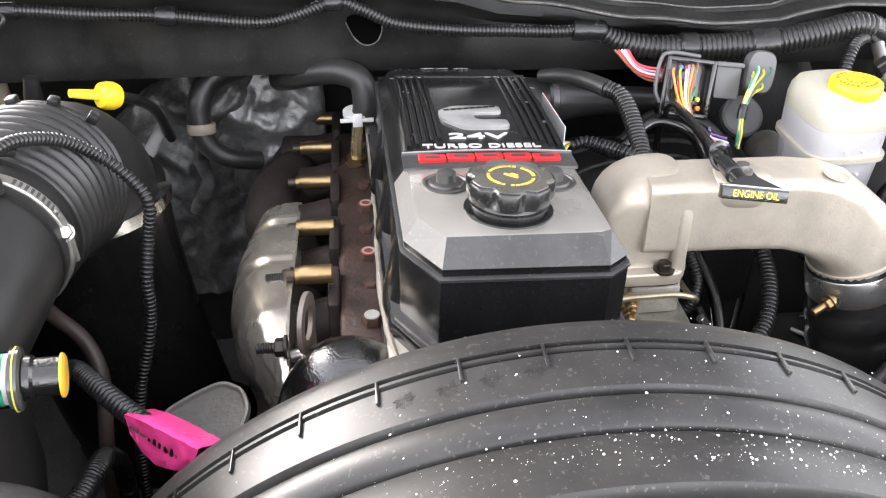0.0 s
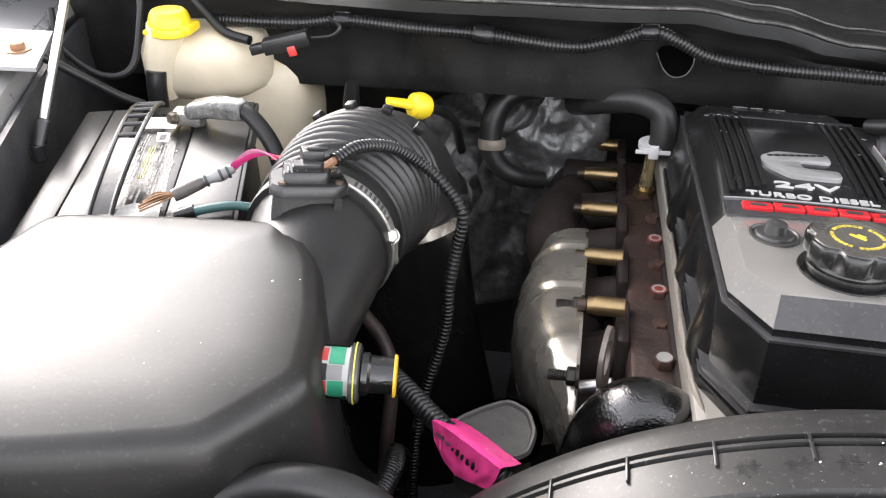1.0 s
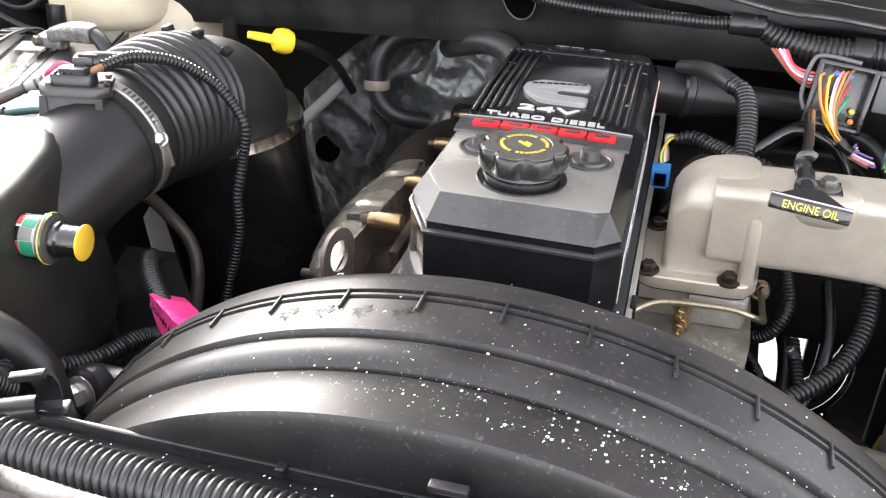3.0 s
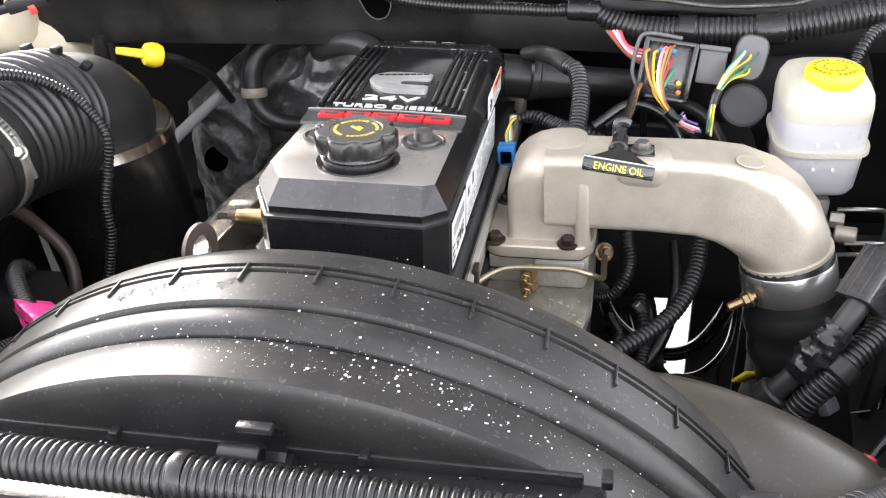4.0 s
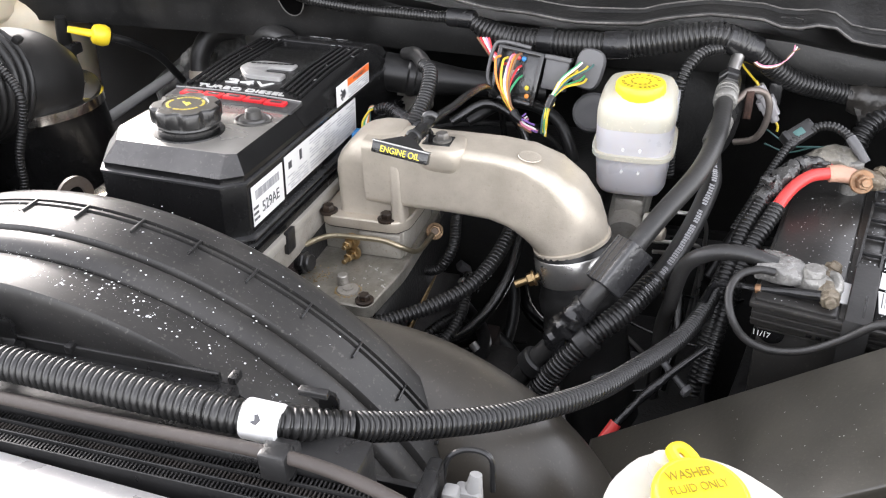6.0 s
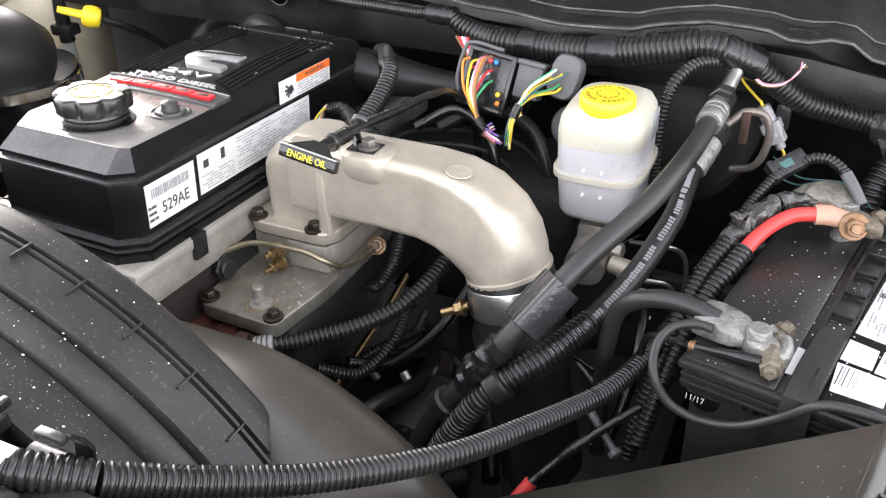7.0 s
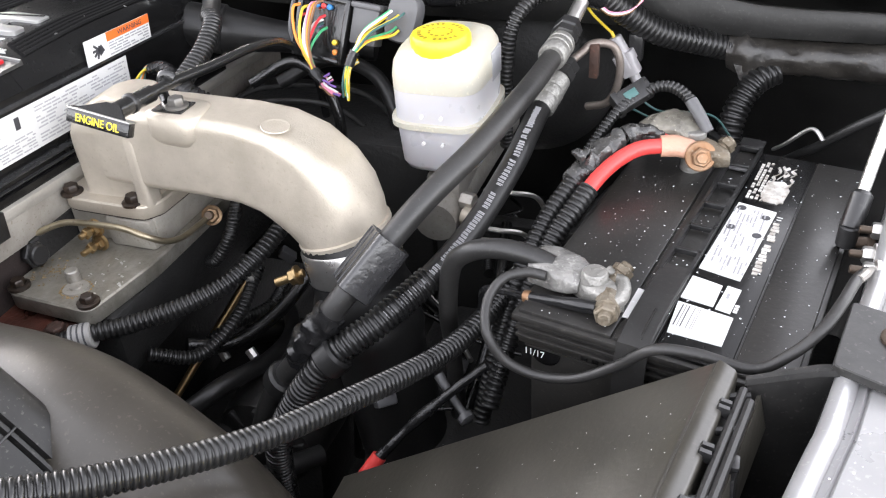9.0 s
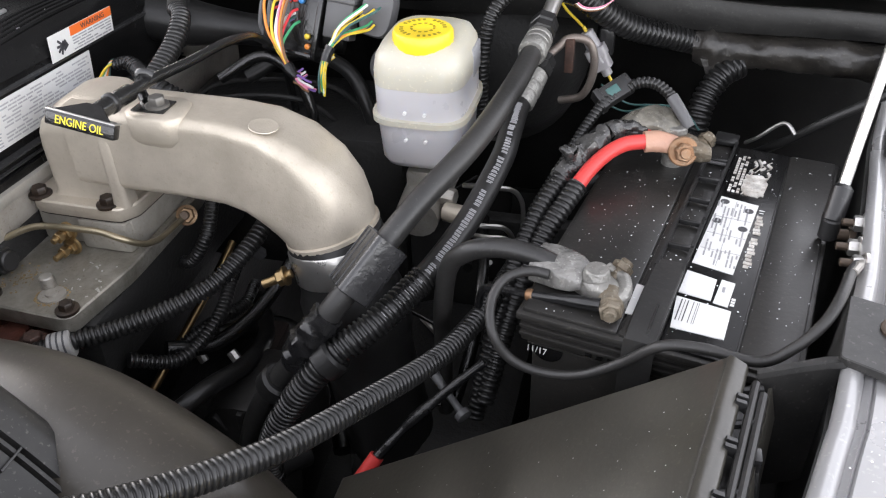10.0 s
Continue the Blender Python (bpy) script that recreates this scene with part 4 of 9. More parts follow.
part("rib", tube([(-0.218, 1.090, 1.195), (-0.228, 1.105, 1.150), (-0.225, 1.115, 1.110), (-0.252, 1.12, 1.06)], [0.008, 0.012, 0.011, 0.009], 12, wob=0.5), GRIME, rc0, sharp=60)


def hose(name, pts, r, material, label, category="hose", rib=None, seg=14, group="", n=8, wob=0.0):
    return solo(name, tube(pts, r, seg, n, rib, wob=wob), material, label, category, group)


h = thing("heater_hose", (-0.05, 1.1, 1.25), "bent black heater hose with a pale spring clip", "hose", "heater hoses")
part("rubber", tube([(-0.105, 1.10, 1.270), (-0.085, 1.065, 1.286), (-0.055, 1.040, 1.300), (-0.025, 1.024, 1.307), (0.002, 1.012, 1.298), (0.007, 1.004, 1.268), (0.002, 1.003, 1.248)], 0.0165, 16), GREYRUB, h)
part("clip", join(lathe((-0.004, 1.003, 1.262), (0, 0.05, -1), [(0.0185, 0), (0.0185, 0.007)], 18), box(-0.026, 0.016, 0.981, 0.985, 1.255, 1.260, 0.001), box(-0.010, 0.002, 0.980, 0.985, 1.249, 1.266, 0.001)), WHITE, h, "pale spring clip")
part("pipe", rod((-0.004, 1.003, 1.25), (-0.010, 1.001, 1.185), 0.0075), surf("bright_brass", (0.62, 0.52, 0.30), 0.28, metal=0.85, var=0.15, bump=0.05), h, "yellow zinc pipe")
part("pipe_nut", nut((-0.0085, 1.0015, 1.198), (-0.08, 0, -1), 0.0115, 0.012, 1.1), BRASS, h, "yellow zinc nut")
part("collar", lathe((-0.010, 1.001, 1.19), (0, 0, -1), [(0.014, 0), (0.014, 0.01), (0.012, 0.012)], 8), RUST, h)
h = thing("heater_hose", (-0.2, 1.12, 1.2), "bent black heater hose with a tan clamp", "hose", "heater hoses")
part("rubber", tube([(-0.11, 1.13, 1.290), (-0.155, 1.125, 1.283), (-0.198, 1.115, 1.268), (-0.217, 1.100, 1.238), (-0.217, 1.088, 1.200), (-0.203, 1.083, 1.175), (-0.176, 1.085, 1.160), (-0.145, 1.10, 1.150)], [0.0175, 0.0175, 0.0175, 0.0170, 0.0150, 0.0140, 0.0130, 0.0130], 16), GREYRUB, h)
part("clamp", lathe((-0.2175, 1.092, 1.214), (0.01, -0.25, -1), [(0.019, 0), (0.0195, 0.003), (0.0195, 0.012), (0.018, 0.014)], 18), surf("tan_clamp", (0.30, 0.26, 0.21), 0.45), h, "tan hose clamp")

# transmission dipstick with yellow handle, its tube and a loose pale rod
ds = thing("transmission_dipstick", (-0.32, 0.97, 1.3), "yellow transmission dipstick handle on a black tube", "dipstick")
dd = Vector((0.0414, 0.0394, -0.0218)).normalized()
d0 = Vector((-0.3215, 0.9260, 1.3308))
part("handle", join(tube([d0, d0 + dd * 0.012, d0 + dd * 0.030, d0 + dd * 0.038], [0.0050, 0.0060, 0.0064, 0.0075], 12, flat=0.75), lathe(d0 + dd * 0.034, dd, [(0.010, 0), (0.0145, 0.003), (0.0165, 0.010), (0.0165, 0.018), (0.0135, 0.025), (0.008, 0.027)], 20)), YELLOW, ds, "yellow plastic handle")
part("tube", tube([(-0.280, 0.965, 1.309), (-0.266, 0.995, 1.290), (-0.262, 1.05, 1.250), (-0.262, 1.10, 1.19)], 0.0065, 12), RUBBER, ds)
solo("pale_pipe", rod((-0.289, 0.925, 1.190), (-0.273, 1.115, 1.204), 0.0085), LGREY, "loose pale grey pipe by the intake duct", "pipe")
dp = thing("dipstick_tube", (-0.385, 0.98, 1.2), "black boot on a bright steel tube", "tube")
part("pipe", rod((-0.386, 0.985, 1.262), (-0.428, 1.022, 1.12), 0.0095), surf("galvanised_tube", (0.62, 0.62, 0.61), 0.36, metal=0.4, var=0.15), dp, "bright galvanised tube")
part("boot", tube([(-0.380, 0.982, 1.330), (-0.384, 0.984, 1.300), (-0.387, 0.986, 1.258)], [0.0085, 0.011, 0.012], 12), RUBBER, dp)
part("block", box(-0.405, -0.366, 0.972, 1.0, 1.268, 1.286, 0.004), PLASTIC, dp)
# ---- fan shroud ----
SC, SZ, SR = 0.124, 1.0135, 0.371


def arc(profile, a0, a1, steps):
    """A band bent round the fan: profile of (y, radius offset), closed; the front draws in towards the sides."""
    rings = []
    for i in range(steps + 1):
        a = math.radians(lerp(a0, a1, i / steps))
        rings.append([(SC + (SR + d - drawn(y, a)) * math.sin(a), y, SZ + (SR + d - drawn(y, a)) * math.cos(a)) for y, d in profile])
    return loft(rings)


def drawn(y, a):
    return 0.0165 * min(1, max(0, (0.372 - y) / 0.105)) * (1 - math.cos(a))


shroud = thing("fan_shroud", (0.118, 0.33, 0.98), "large black plastic fan shroud wet with melting snow", "fan shroud")
A0, A1S = -57, 84
part("rear_band", arc([(0.404, -0.013), (0.402, -0.006), (0.397, -0.002), (0.388, 0.0), (0.3760, 0.0010), (0.3750, -0.004), (0.3730, -0.004), (0.370, -0.014)], A0, A1S, 96), SHROUD, shroud)
part("bead_band", arc([(0.370, -0.014), (0.3722, 0.0008), (0.3700, 0.0008), (0.3690, -0.004), (0.366, -0.012)], A0, A1S, 96), SHROUD, shroud)
part("middle_band", arc([(0.366, -0.014), (0.3672, -0.0002), (0.350, 0.0002), (0.3385, -0.0010), (0.3360, -0.0040), (0.3350, -0.016)], A0, A1S, 96), SHROUD, shroud)
part("step_band", arc([(0.3355, -0.018), (0.3338, -0.0065), (0.3320, -0.0025), (0.3285, -0.0008), (0.3200, -0.0015), (0.3135, -0.0045), (0.3110, -0.0085), (0.310, -0.018)], A0, A1S, 96), SHROUD, shroud)
part("front_band", arc([(0.312, -0.020), (0.3095, -0.0085), (0.306, -0.0060), (0.292, -0.0038), (0.275, -0.0012), (0.2685, -0.0014), (0.2665, -0.0040), (0.2660, -0.012), (0.268, -0.10), (0.275, -0.10), (0.274, -0.02)], A0 + 4, A1S, 96), SHROUD, shroud)
for k in range(-6, 9):
    a = -4.1 + 7.66 * k
    m = pose(SC, 0, SZ, 0, a, 0)
    part("clip_rib", box(-0.0009, 0.0009, 0.3565, 0.3755, SR - 0.004, SR + 0.0022, 0.0004, m), PLASTIC, shroud)
# faint moulded marks
gs = []
for k in range(4):
    a = -17.0 + 3.9 * k
    for j in range(22):
        b = 2 * math.pi * j / 22
        gs.append(box(-0.0003, 0.0003, 0.0010 + 0.0006 * (j % 3), 0.0050 + 0.0010 * (j % 3), SR - 0.0006, SR + 0.0003, 0, pose(SC, 0, SZ, 0, a, 0) @ pose(0, 0.3545, 0, 0, 0, math.degrees(b))))
part("moulded_mark", join(*gs), SHROUD, shroud)["kind"] = "stuff"
# top ledge of the shroud towards the radiator
part("ledge", join(box(-0.195, 0.330, 0.2375, 0.268, 1.318, 1.330, 0.003), box(-0.195, 0.318, 0.264, 0.268, 1.326, 1.338, 0.0015)), PLASTIC, shroud)
part("front_wall", join(box(-0.195, 0.318, 0.262, 0.268, 0.75, 1.318, 0.002), box(0.318, 0.47, 0.262, 0.268, 0.75, 1.27, 0.002), box(-0.33, -0.195, 0.262, 0.268, 0.75, 1.23, 0.002), box(0.47, 0.60, 0.262, 0.268, 0.75, 1.15, 0.002)), PLASTIC, shroud)
for x in (0.05, 0.20, 0.33):
    part("lug", box(x - 0.0030, x + 0.0030, 0.260, 0.270, 1.334, 1.3405, 0.0012), PLASTIC, shroud)
boss = part("mount_boss", join(lathe((-0.1700, 0.372, 1.2500), (-0.15, -1, 0.35), [(0.020, 0), (0.021, 0.003), (0.020, 0.012), (0.016, 0.015)], 20), box(-0.185, -0.145, 0.370, 0.392, 1.205, 1.258, 0.004)), PLASTIC, shroud)
part("mount_bolt", join(lathe((-0.1725, 0.357, 1.2555), (-0.15, -1, 0.35), [(0.0150, 0), (0.0150, 0.0015), (0.0120, 0.0025)], 20), nut((-0.1728, 0.355, 1.2562), (-0.15, -1, 0.35), 0.0100, 0.013, 0), rod((-0.1745, 0.342, 1.2605), (-0.1758, 0.333, 1.2635), 0.0052)), STEEL, boss, "bright hex bolt")
# wide smooth air duct curving down beside the shroud
solo("charge_air_duct", tube([(0.20, 0.448, 1.203), (0.30, 0.444, 1.207), (0.39, 0.426, 1.199), (0.470, 0.402, 1.166), (0.52, 0.39, 1.11), (0.54, 0.385, 1.03), (0.545, 0.38, 0.9)], [0.038, 0.042, 0.055, 0.066, 0.07, 0.07, 0.07], 28), DUCT, "dusty brown-black moulded air duct beside the shroud", "air duct", sharp=80)

# ---- radiator top ----
OLDFIN = surf("dull_fin_metal", (0.045, 0.042, 0.040), 0.42, metal=0.4, var=0.4, bump=0.1, dust=(0.07, 0.055, 0.045), dust_amount=0.4, dust_scale=60)
rad = thing("radiator", (0.13, 0.19, 0.9), "black finned radiator core behind the front panel", "radiator")
part("tank", box(-0.225, 0.44, 0.2045, 0.237, 1.26, 1.334, 0.003), PLASTIC, rad)
for j in range(3):
    y0 = 0.2030 - 0.0085 * j
    gs = [box(x, x + 0.0011, y0 - 0.0062, y0, 1.310, 1.3295, 0) for x in np.arange(-0.30, 0.468, 0.0028)]
    ob = part("core_strip", join(*gs), OLDFIN if j == 1 else PLASTIC, rad)
    ob["kind"] = "stuff"
    part("fin_tube", box(-0.31, 0.47, y0 - 0.0078, y0 - 0.0064, 1.25, 1.3315, 0.0004), PLASTIC, rad)
part("core", box(-0.31, 0.47, 0.178, 0.204, 0.70, 1.312, 0.001), SHADOW, rad)
solo("front_header_panel", join(stack(smooth_outline([(-0.60, -0.30), (0.90, -0.30), (0.90, 0.118), (0.42, 0.168), (0.20, 0.1765), (-0.60, 0.1765)], 0.06), [(1.305, 0.004), (1.322, 0), (1.330, 0.004), (1.336, 0.02)])), PAINT, "wet silver painted front header panel", "panel")

# big corrugated conduit across the radiator, then back beside the battery
con = thing("wiring_conduit", (0.2, 0.22, 1.35), "thick black corrugated wiring conduit", "conduit", "wiring conduits")
CON = [(-0.185, 0.31, 1.30), (-0.170, 0.270, 1.355), (-0.150, 0.238, 1.375), (-0.115, 0.224, 1.370), (-0.06, 0.222, 1.362), (0.0, 0.221, 1.359), (0.10, 0.220, 1.358), (0.20, 0.220, 1.356), (0.30, 0.220, 1.352),
       (0.372, 0.222, 1.348), (0.42, 0.248, 1.330), (0.452, 0.285, 1.305), (0.50, 0.335, 1.280), (0.548, 0.405, 1.251), (0.580, 0.480, 1.224), (0.612, 0.562, 1.199), (0.632, 0.62, 1.196), (0.648, 0.675, 1.203), (0.664, 0.735, 1.212), (0.684, 0.785, 1.232), (0.705, 0.825, 1.255)]
part("front_run", tube(CON[:11], [0.0120] * 9 + [0.0114, 0.0104], 18, 8, (0.0050, 0.0019)), LOOM, con, sharp=42)
part("rear_run", tube(CON[10:], [0.0104, 0.0098, 0.0094, 0.0090] + [0.0088] * 7, 18, 8, (0.0042, 0.0016)), LOOM, con, sharp=42)


lab = thing("conduit_label", (0.35, 0.222, 1.35), "white paper tag wrapped round the conduit", "label")
part("tag", lathe((0.3640, 0.2214, 1.3488), (1, 0.05, -0.08), [(0.0124, 0), (0.0127, 0.001), (0.0127, 0.022), (0.0124, 0.023)], 28), WHITE, lab)
part("printed_mark", moved(lathe((0, 0, 0), (0, 0, 1), [(0.0036, 0), (0.0036, 0.0003)], 5), pose(0.3755, 0.2135, 1.3570, 40, 0, 0)), INK, lab)
lab = thing("conduit_label", (-0.15, 0.24, 1.37), "white paper tag wrapped round the conduit", "label")
part("tag", lathe((-0.146, 0.2365, 1.3745), (0.35, -0.14, -0.04), [(0.0124, 0), (0.0128, 0.001), (0.0128, 0.022), (0.0124, 0.023)], 28), WHITE, lab)


def hook_clip(x, y, z, turn=0):
    """An S-shaped spring clip: a rolled cradle and a tongue with a folded tip."""
    t = thing("conduit_clip", (x, y, z), "black plastic clip holding the conduit", "clip", "conduit clips")
    m = pose(x, y, z - 0.008, 0, 0, turn) @ Matrix.Diagonal((0.98, 0.98, 0.98, 1))
    roll = []
    for k in range(15):
        a = radians(-60 + 24 * k * 0.9)
        roll.append((0.0075 * math.cos(a), 0.0075 * math.sin(a)))
    rings = [[m @ Vector((-0.016 + 0.024 * i, p, q)) for p, q in roll] + [m @ Vector((-0.016 + 0.024 * i, p * 0.75, q * 0.75)) for p, q in reversed(roll)] for i in range(2)]
    part("cradle", loft(rings), PLASTIC, t)
    path = [(0.004, -0.010), (0.012, -0.004), (0.014, 0.006), (0.010, 0.016), (0.003, 0.024), (-0.004, 0.026)]
    outer = [(p, q) for p, q in path]
    inner = [(p - 0.0022, q - 0.0008) for p, q in reversed(path)]
    part("tongue", loft([[m @ Vector((0.004, p, q)) for p, q in outer + inner], [m @ Vector((0.018, p, q)) for p, q in outer + inner]]), PLASTIC, t)
    part("folded_tip", box(0.000, 0.020, -0.006, 0.000, 0.0235, 0.0285, 0.001, m), PLASTIC, t)
    part("base", box(-0.010, 0.022, 0.000, 0.014, -0.030, -0.008, 0.002, m), PLASTIC, t)


hook_clip(0.139, 0.250, 1.352)
hook_clip(0.390, 0.247, 1.340)
hook_clip(-0.112, 0.262, 1.352, 25)
for x in (0.118, -0.128):
    t = thing("conduit_band", (x, 0.208, 1.36), "dusty grey band round the conduit", "clip", "conduit bands")
    part("pad", box(-0.010, 0.010, -0.001, 0.012, -0.0140, -0.0122, 0.0008, pose(x, 0.2205 if x > 0 else 0.2275, 1.3585 if x > 0 else 1.3705, -52, 0, 0)), surf("dusty_tan_pad", (0.10, 0.085, 0.072), 0.45) if x > 0 else GREYP, t)
    part("loop", lathe((x - 0.004, 0.2210 if x > 0 else 0.2275, 1.3585 if x > 0 else 1.3705), (1, 0 if x > 0 else -0.12, 0), [(0.0120, 0), (0.0125, 0.001), (0.0125, 0.007), (0.0120, 0.008)], 28), LOOM, t)
hp = thing("coolant_line", (0.25, 0.185, 1.35), "dusty brown-black rubber line along the radiator", "hose")
part("rubber", tube([(-0.20, 0.205, 1.340), (0.0, 0.202, 1.344), (0.15, 0.200, 1.346), (0.28, 0.199, 1.346), (0.38, 0.199, 1.348), (0.43, 0.198, 1.345), (0.48, 0.190, 1.338), (0.53, 0.172, 1.331), (0.58, 0.14, 1.322)], 0.0042, 12), surf("brown_rubber", (0.040, 0.032, 0.028), 0.6, bump=0.08, dust=DUST, dust_amount=0.2), hp)
for x in (0.395, 0.150):
    part("holder", join(box(x - 0.009, x + 0.009, 0.192, 0.206, 1.332, 1.352, 0.002), box(x - 0.008, x + 0.008, 0.198, 0.216, 1.325, 1.345, 0.002)), PLASTIC, hp)
rc = thing("radiator_corner", (0.52, 0.25, 1.28), "black plastic radiator end tank corner", "radiator tank")
part("tank", stack(smooth_outline([(0.475, 0.16), (0.555, 0.165), (0.56, 0.25), (0.52, 0.285), (0.475, 0.28)], 0.3), [(1.0, 0), (1.245, 0), (1.253, 0.006)]), PLASTIC, rc)
part("side_wall", box(0.466, 0.476, 0.19, 0.262, 1.20, 1.305, 0.003), PLASTIC, rc)
vb = thing("bleeder_bracket", (0.49, 0.25, 1.28), "bright zinc bracket with a bent wire hoop", "bracket")
part("block", join(box(0.478, 0.489, 0.243, 0.255, 1.266, 1.292, 0.003), box(0.486, 0.500, 0.240, 0.252, 1.260, 1.276, 0.004), box(0.484, 0.502, 0.250, 0.262, 1.272, 1.288, 0.003), lathe((0.496, 0.256, 1.284), (0.1, 0.3, 1), [(0.0055, 0), (0.0055, 0.006), (0.004, 0.014)], 12)), LGREY, vb)
part("hoop", tube([(0.474, 0.262, 1.285), (0.477, 0.268, 1.299), (0.489, 0.273, 1.304), (0.504, 0.271, 1.302), (0.506, 0.268, 1.276)], 0.0020, 8), PLASTIC, vb)

vb = thing("bleeder_bracket", (-0.225, 0.258, 1.32), "bright zinc bracket with a bent wire hoop", "bracket")
part("block", join(box(-0.244, -0.230, 0.246, 0.258, 1.300, 1.322, 0.004), rod((-0.236, 0.252, 1.315), (-0.222, 0.262, 1.330), 0.0075)), LEAD, vb)
part("hoop", tube([(-0.232, 0.268, 1.335), (-0.218, 0.268, 1.332), (-0.206, 0.262, 1.326), (-0.204, 0.252, 1.316), (-0.212, 0.246, 1.306)], 0.0026, 8), PLASTIC, vb)
part("foot", box(-0.25, -0.20, 0.240, 0.262, 1.262, 1.302, 0.004), PLASTIC, vb)

# ---- intake horn ----
horn = thing("intake_horn", (0.35, 0.68, 1.23), "cast aluminium intake horn bridging to the charge pipe", "intake horn")


def sect(c, u, v, a, b, p=4.0, k=28):
    """A rounded section about c with half sizes a along u and b along v."""
    out = []
    for i in range(k):
        t = 2 * math.pi * i / k
        ct, st = math.cos(t), math.sin(t)
        out.append(Vector(c) + Vector(u) * (a * math.copysign(abs(ct) ** (2 / p), ct)) + Vector(v) * (b * math.copysign(abs(st) ** (2 / p), st)))
    return out


X, Y, Z = Vector((1, 0, 0)), Vector((0, 1, 0)), Vector((0, 0, 1))


def rsect(c, u, v, a, b, r, k=7):
    """A rectangle about c with half sizes a along u and b along v and corners of radius r."""
    out = []
    for sx, sy, a0 in ((1, 1, 0), (-1, 1, 90), (-1, -1, 180), (1, -1, 270)):
        for i in range(-1, k + 1):
            t = radians(a0 + 90 * min(max(i, 0), k - 1) / (k - 1))
            slip = 0.15 * min(a - r, b - r) * ((i < 0) + (i == k))
            x, y = sx * (a - r) + r * math.cos(t), sy * (b - r) + r * math.sin(t)
            if slip and (i < 0) == (a0 in (0, 180)):
                y -= sy * slip
            elif slip:
                x -= sx * slip
            out.append(Vector(c) + Vector(u) * x + Vector(v) * y)
    return out


def slant(c, deg, a, b, r):
    """A rounded section whose normal leans deg from +x towards -z."""
    t = radians(deg)
    return rsect(c, Y, Vector((math.sin(t), 0, math.cos(t))), a, b, r)


# upright box over the flange, a flat-topped beam, then the bend down to the round outlet
beam = [slant((0.262, 0.683, 1.2885), 0, 0.0280, 0.0370, 0.009), slant((0.30, 0.6825, 1.2885), 0, 0.0290, 0.0385, 0.0095), slant((0.36, 0.682, 1.2880), 1, 0.0290, 0.0385, 0.0095), slant((0.405, 0.6815, 1.2865), 4, 0.0300, 0.0390, 0.0095),
        slant((0.432, 0.681, 1.2820), 15, 0.0320, 0.0405, 0.0105), slant((0.452, 0.680, 1.2740), 30, 0.0345, 0.0420, 0.0145), slant((0.468, 0.679, 1.2620), 45, 0.0370, 0.0425, 0.0205), slant((0.4795, 0.678, 1.2480), 57, 0.0390, 0.0420, 0.0275),
        slant((0.4860, 0.677, 1.2340), 66, 0.0400, 0.0412, 0.0350), slant((0.4890, 0.676, 1.2240), 70, 0.0405, 0.0408, 0.0402)]
part("beam", loft(beam), CAST, horn, sharp=35)
part("outlet_lip", lathe((0.4885, 0.676, 1.2262), (0.30, -0.05, -0.95), [(0.0405, 0), (0.0428, 0.001), (0.0428, 0.0045), (0.0410, 0.0055)], 40), CAST, horn)
leg = []
for z, x0, x1, y0, y1, r in ((1.2330, 0.2235, 0.304, 0.6595, 0.738, 0.009), (1.2375, 0.2255, 0.3005, 0.6620, 0.735, 0.008), (1.262, 0.2255, 0.3000, 0.6615, 0.734, 0.008), (1.284, 0.2258, 0.2998, 0.6600, 0.733, 0.009), (1.296, 0.2275, 0.2998, 0.6585, 0.732, 0.011),
                             (1.307, 0.2325, 0.2998, 0.6575, 0.731, 0.013), (1.316, 0.2400, 0.2998, 0.6620, 0.729, 0.014), (1.3225, 0.2490, 0.2995, 0.6680, 0.726, 0.015), (1.3265, 0.2590, 0.2990, 0.6755, 0.722, 0.015), (1.3280, 0.2660, 0.2980, 0.6820, 0.717, 0.013)):
    leg.append(rsect(((x0 + x1) / 2, (y0 + y1) / 2, z), X, Y, (x1 - x0) / 2, (y1 - y0) / 2, r))
part("leg", loft(leg), CAST, horn, sharp=35)
# broad column over the front bolt
part("bolt_column", loft([rsect((0.2985, 0.6620 + dy, z), X, Y, a, 0.0100, 0.005) for z, a, dy in ((1.2330, 0.0085, 0.0), (1.2450, 0.0072, 0.0), (1.270, 0.0072, 0.0), (1.295, 0.0075, 0.0005), (1.308, 0.0075, 0.0030), (1.318, 0.0070, 0.008))]), CAST, horn, sharp=40)
part("flange", stack(smooth_outline([(0.2035, 0.6480), (0.298, 0.6465), (0.310, 0.662), (0.312, 0.700), (0.312, 0.752), (0.206, 0.752)], 0.20, 4), [(1.2205, 0.001), (1.222, 0), (1.2325, 0), (1.234, 0.0012)]), CAST, horn)
part("flange_joint", stack(smooth_outline([(0.2045, 0.6490), (0.298, 0.6475), (0.309, 0.663), (0.311, 0.700), (0.311, 0.752), (0.207, 0.752)], 0.20, 4), [(1.2195, 0), (1.2207, 0)]), IRON, horn, "dark gasket line")
part("boss", stack(smooth_outline([(0.322, 0.660), (0.332, 0.6475), (0.366, 0.6455), (0.378, 0.656), (0.372, 0.690), (0.330, 0.692)], 0.3, 4), [(1.296, 0.010), (1.308, 0.001), (1.3270, 0.0), (1.3290, 0.002)]), CAST, horn, sharp=60)
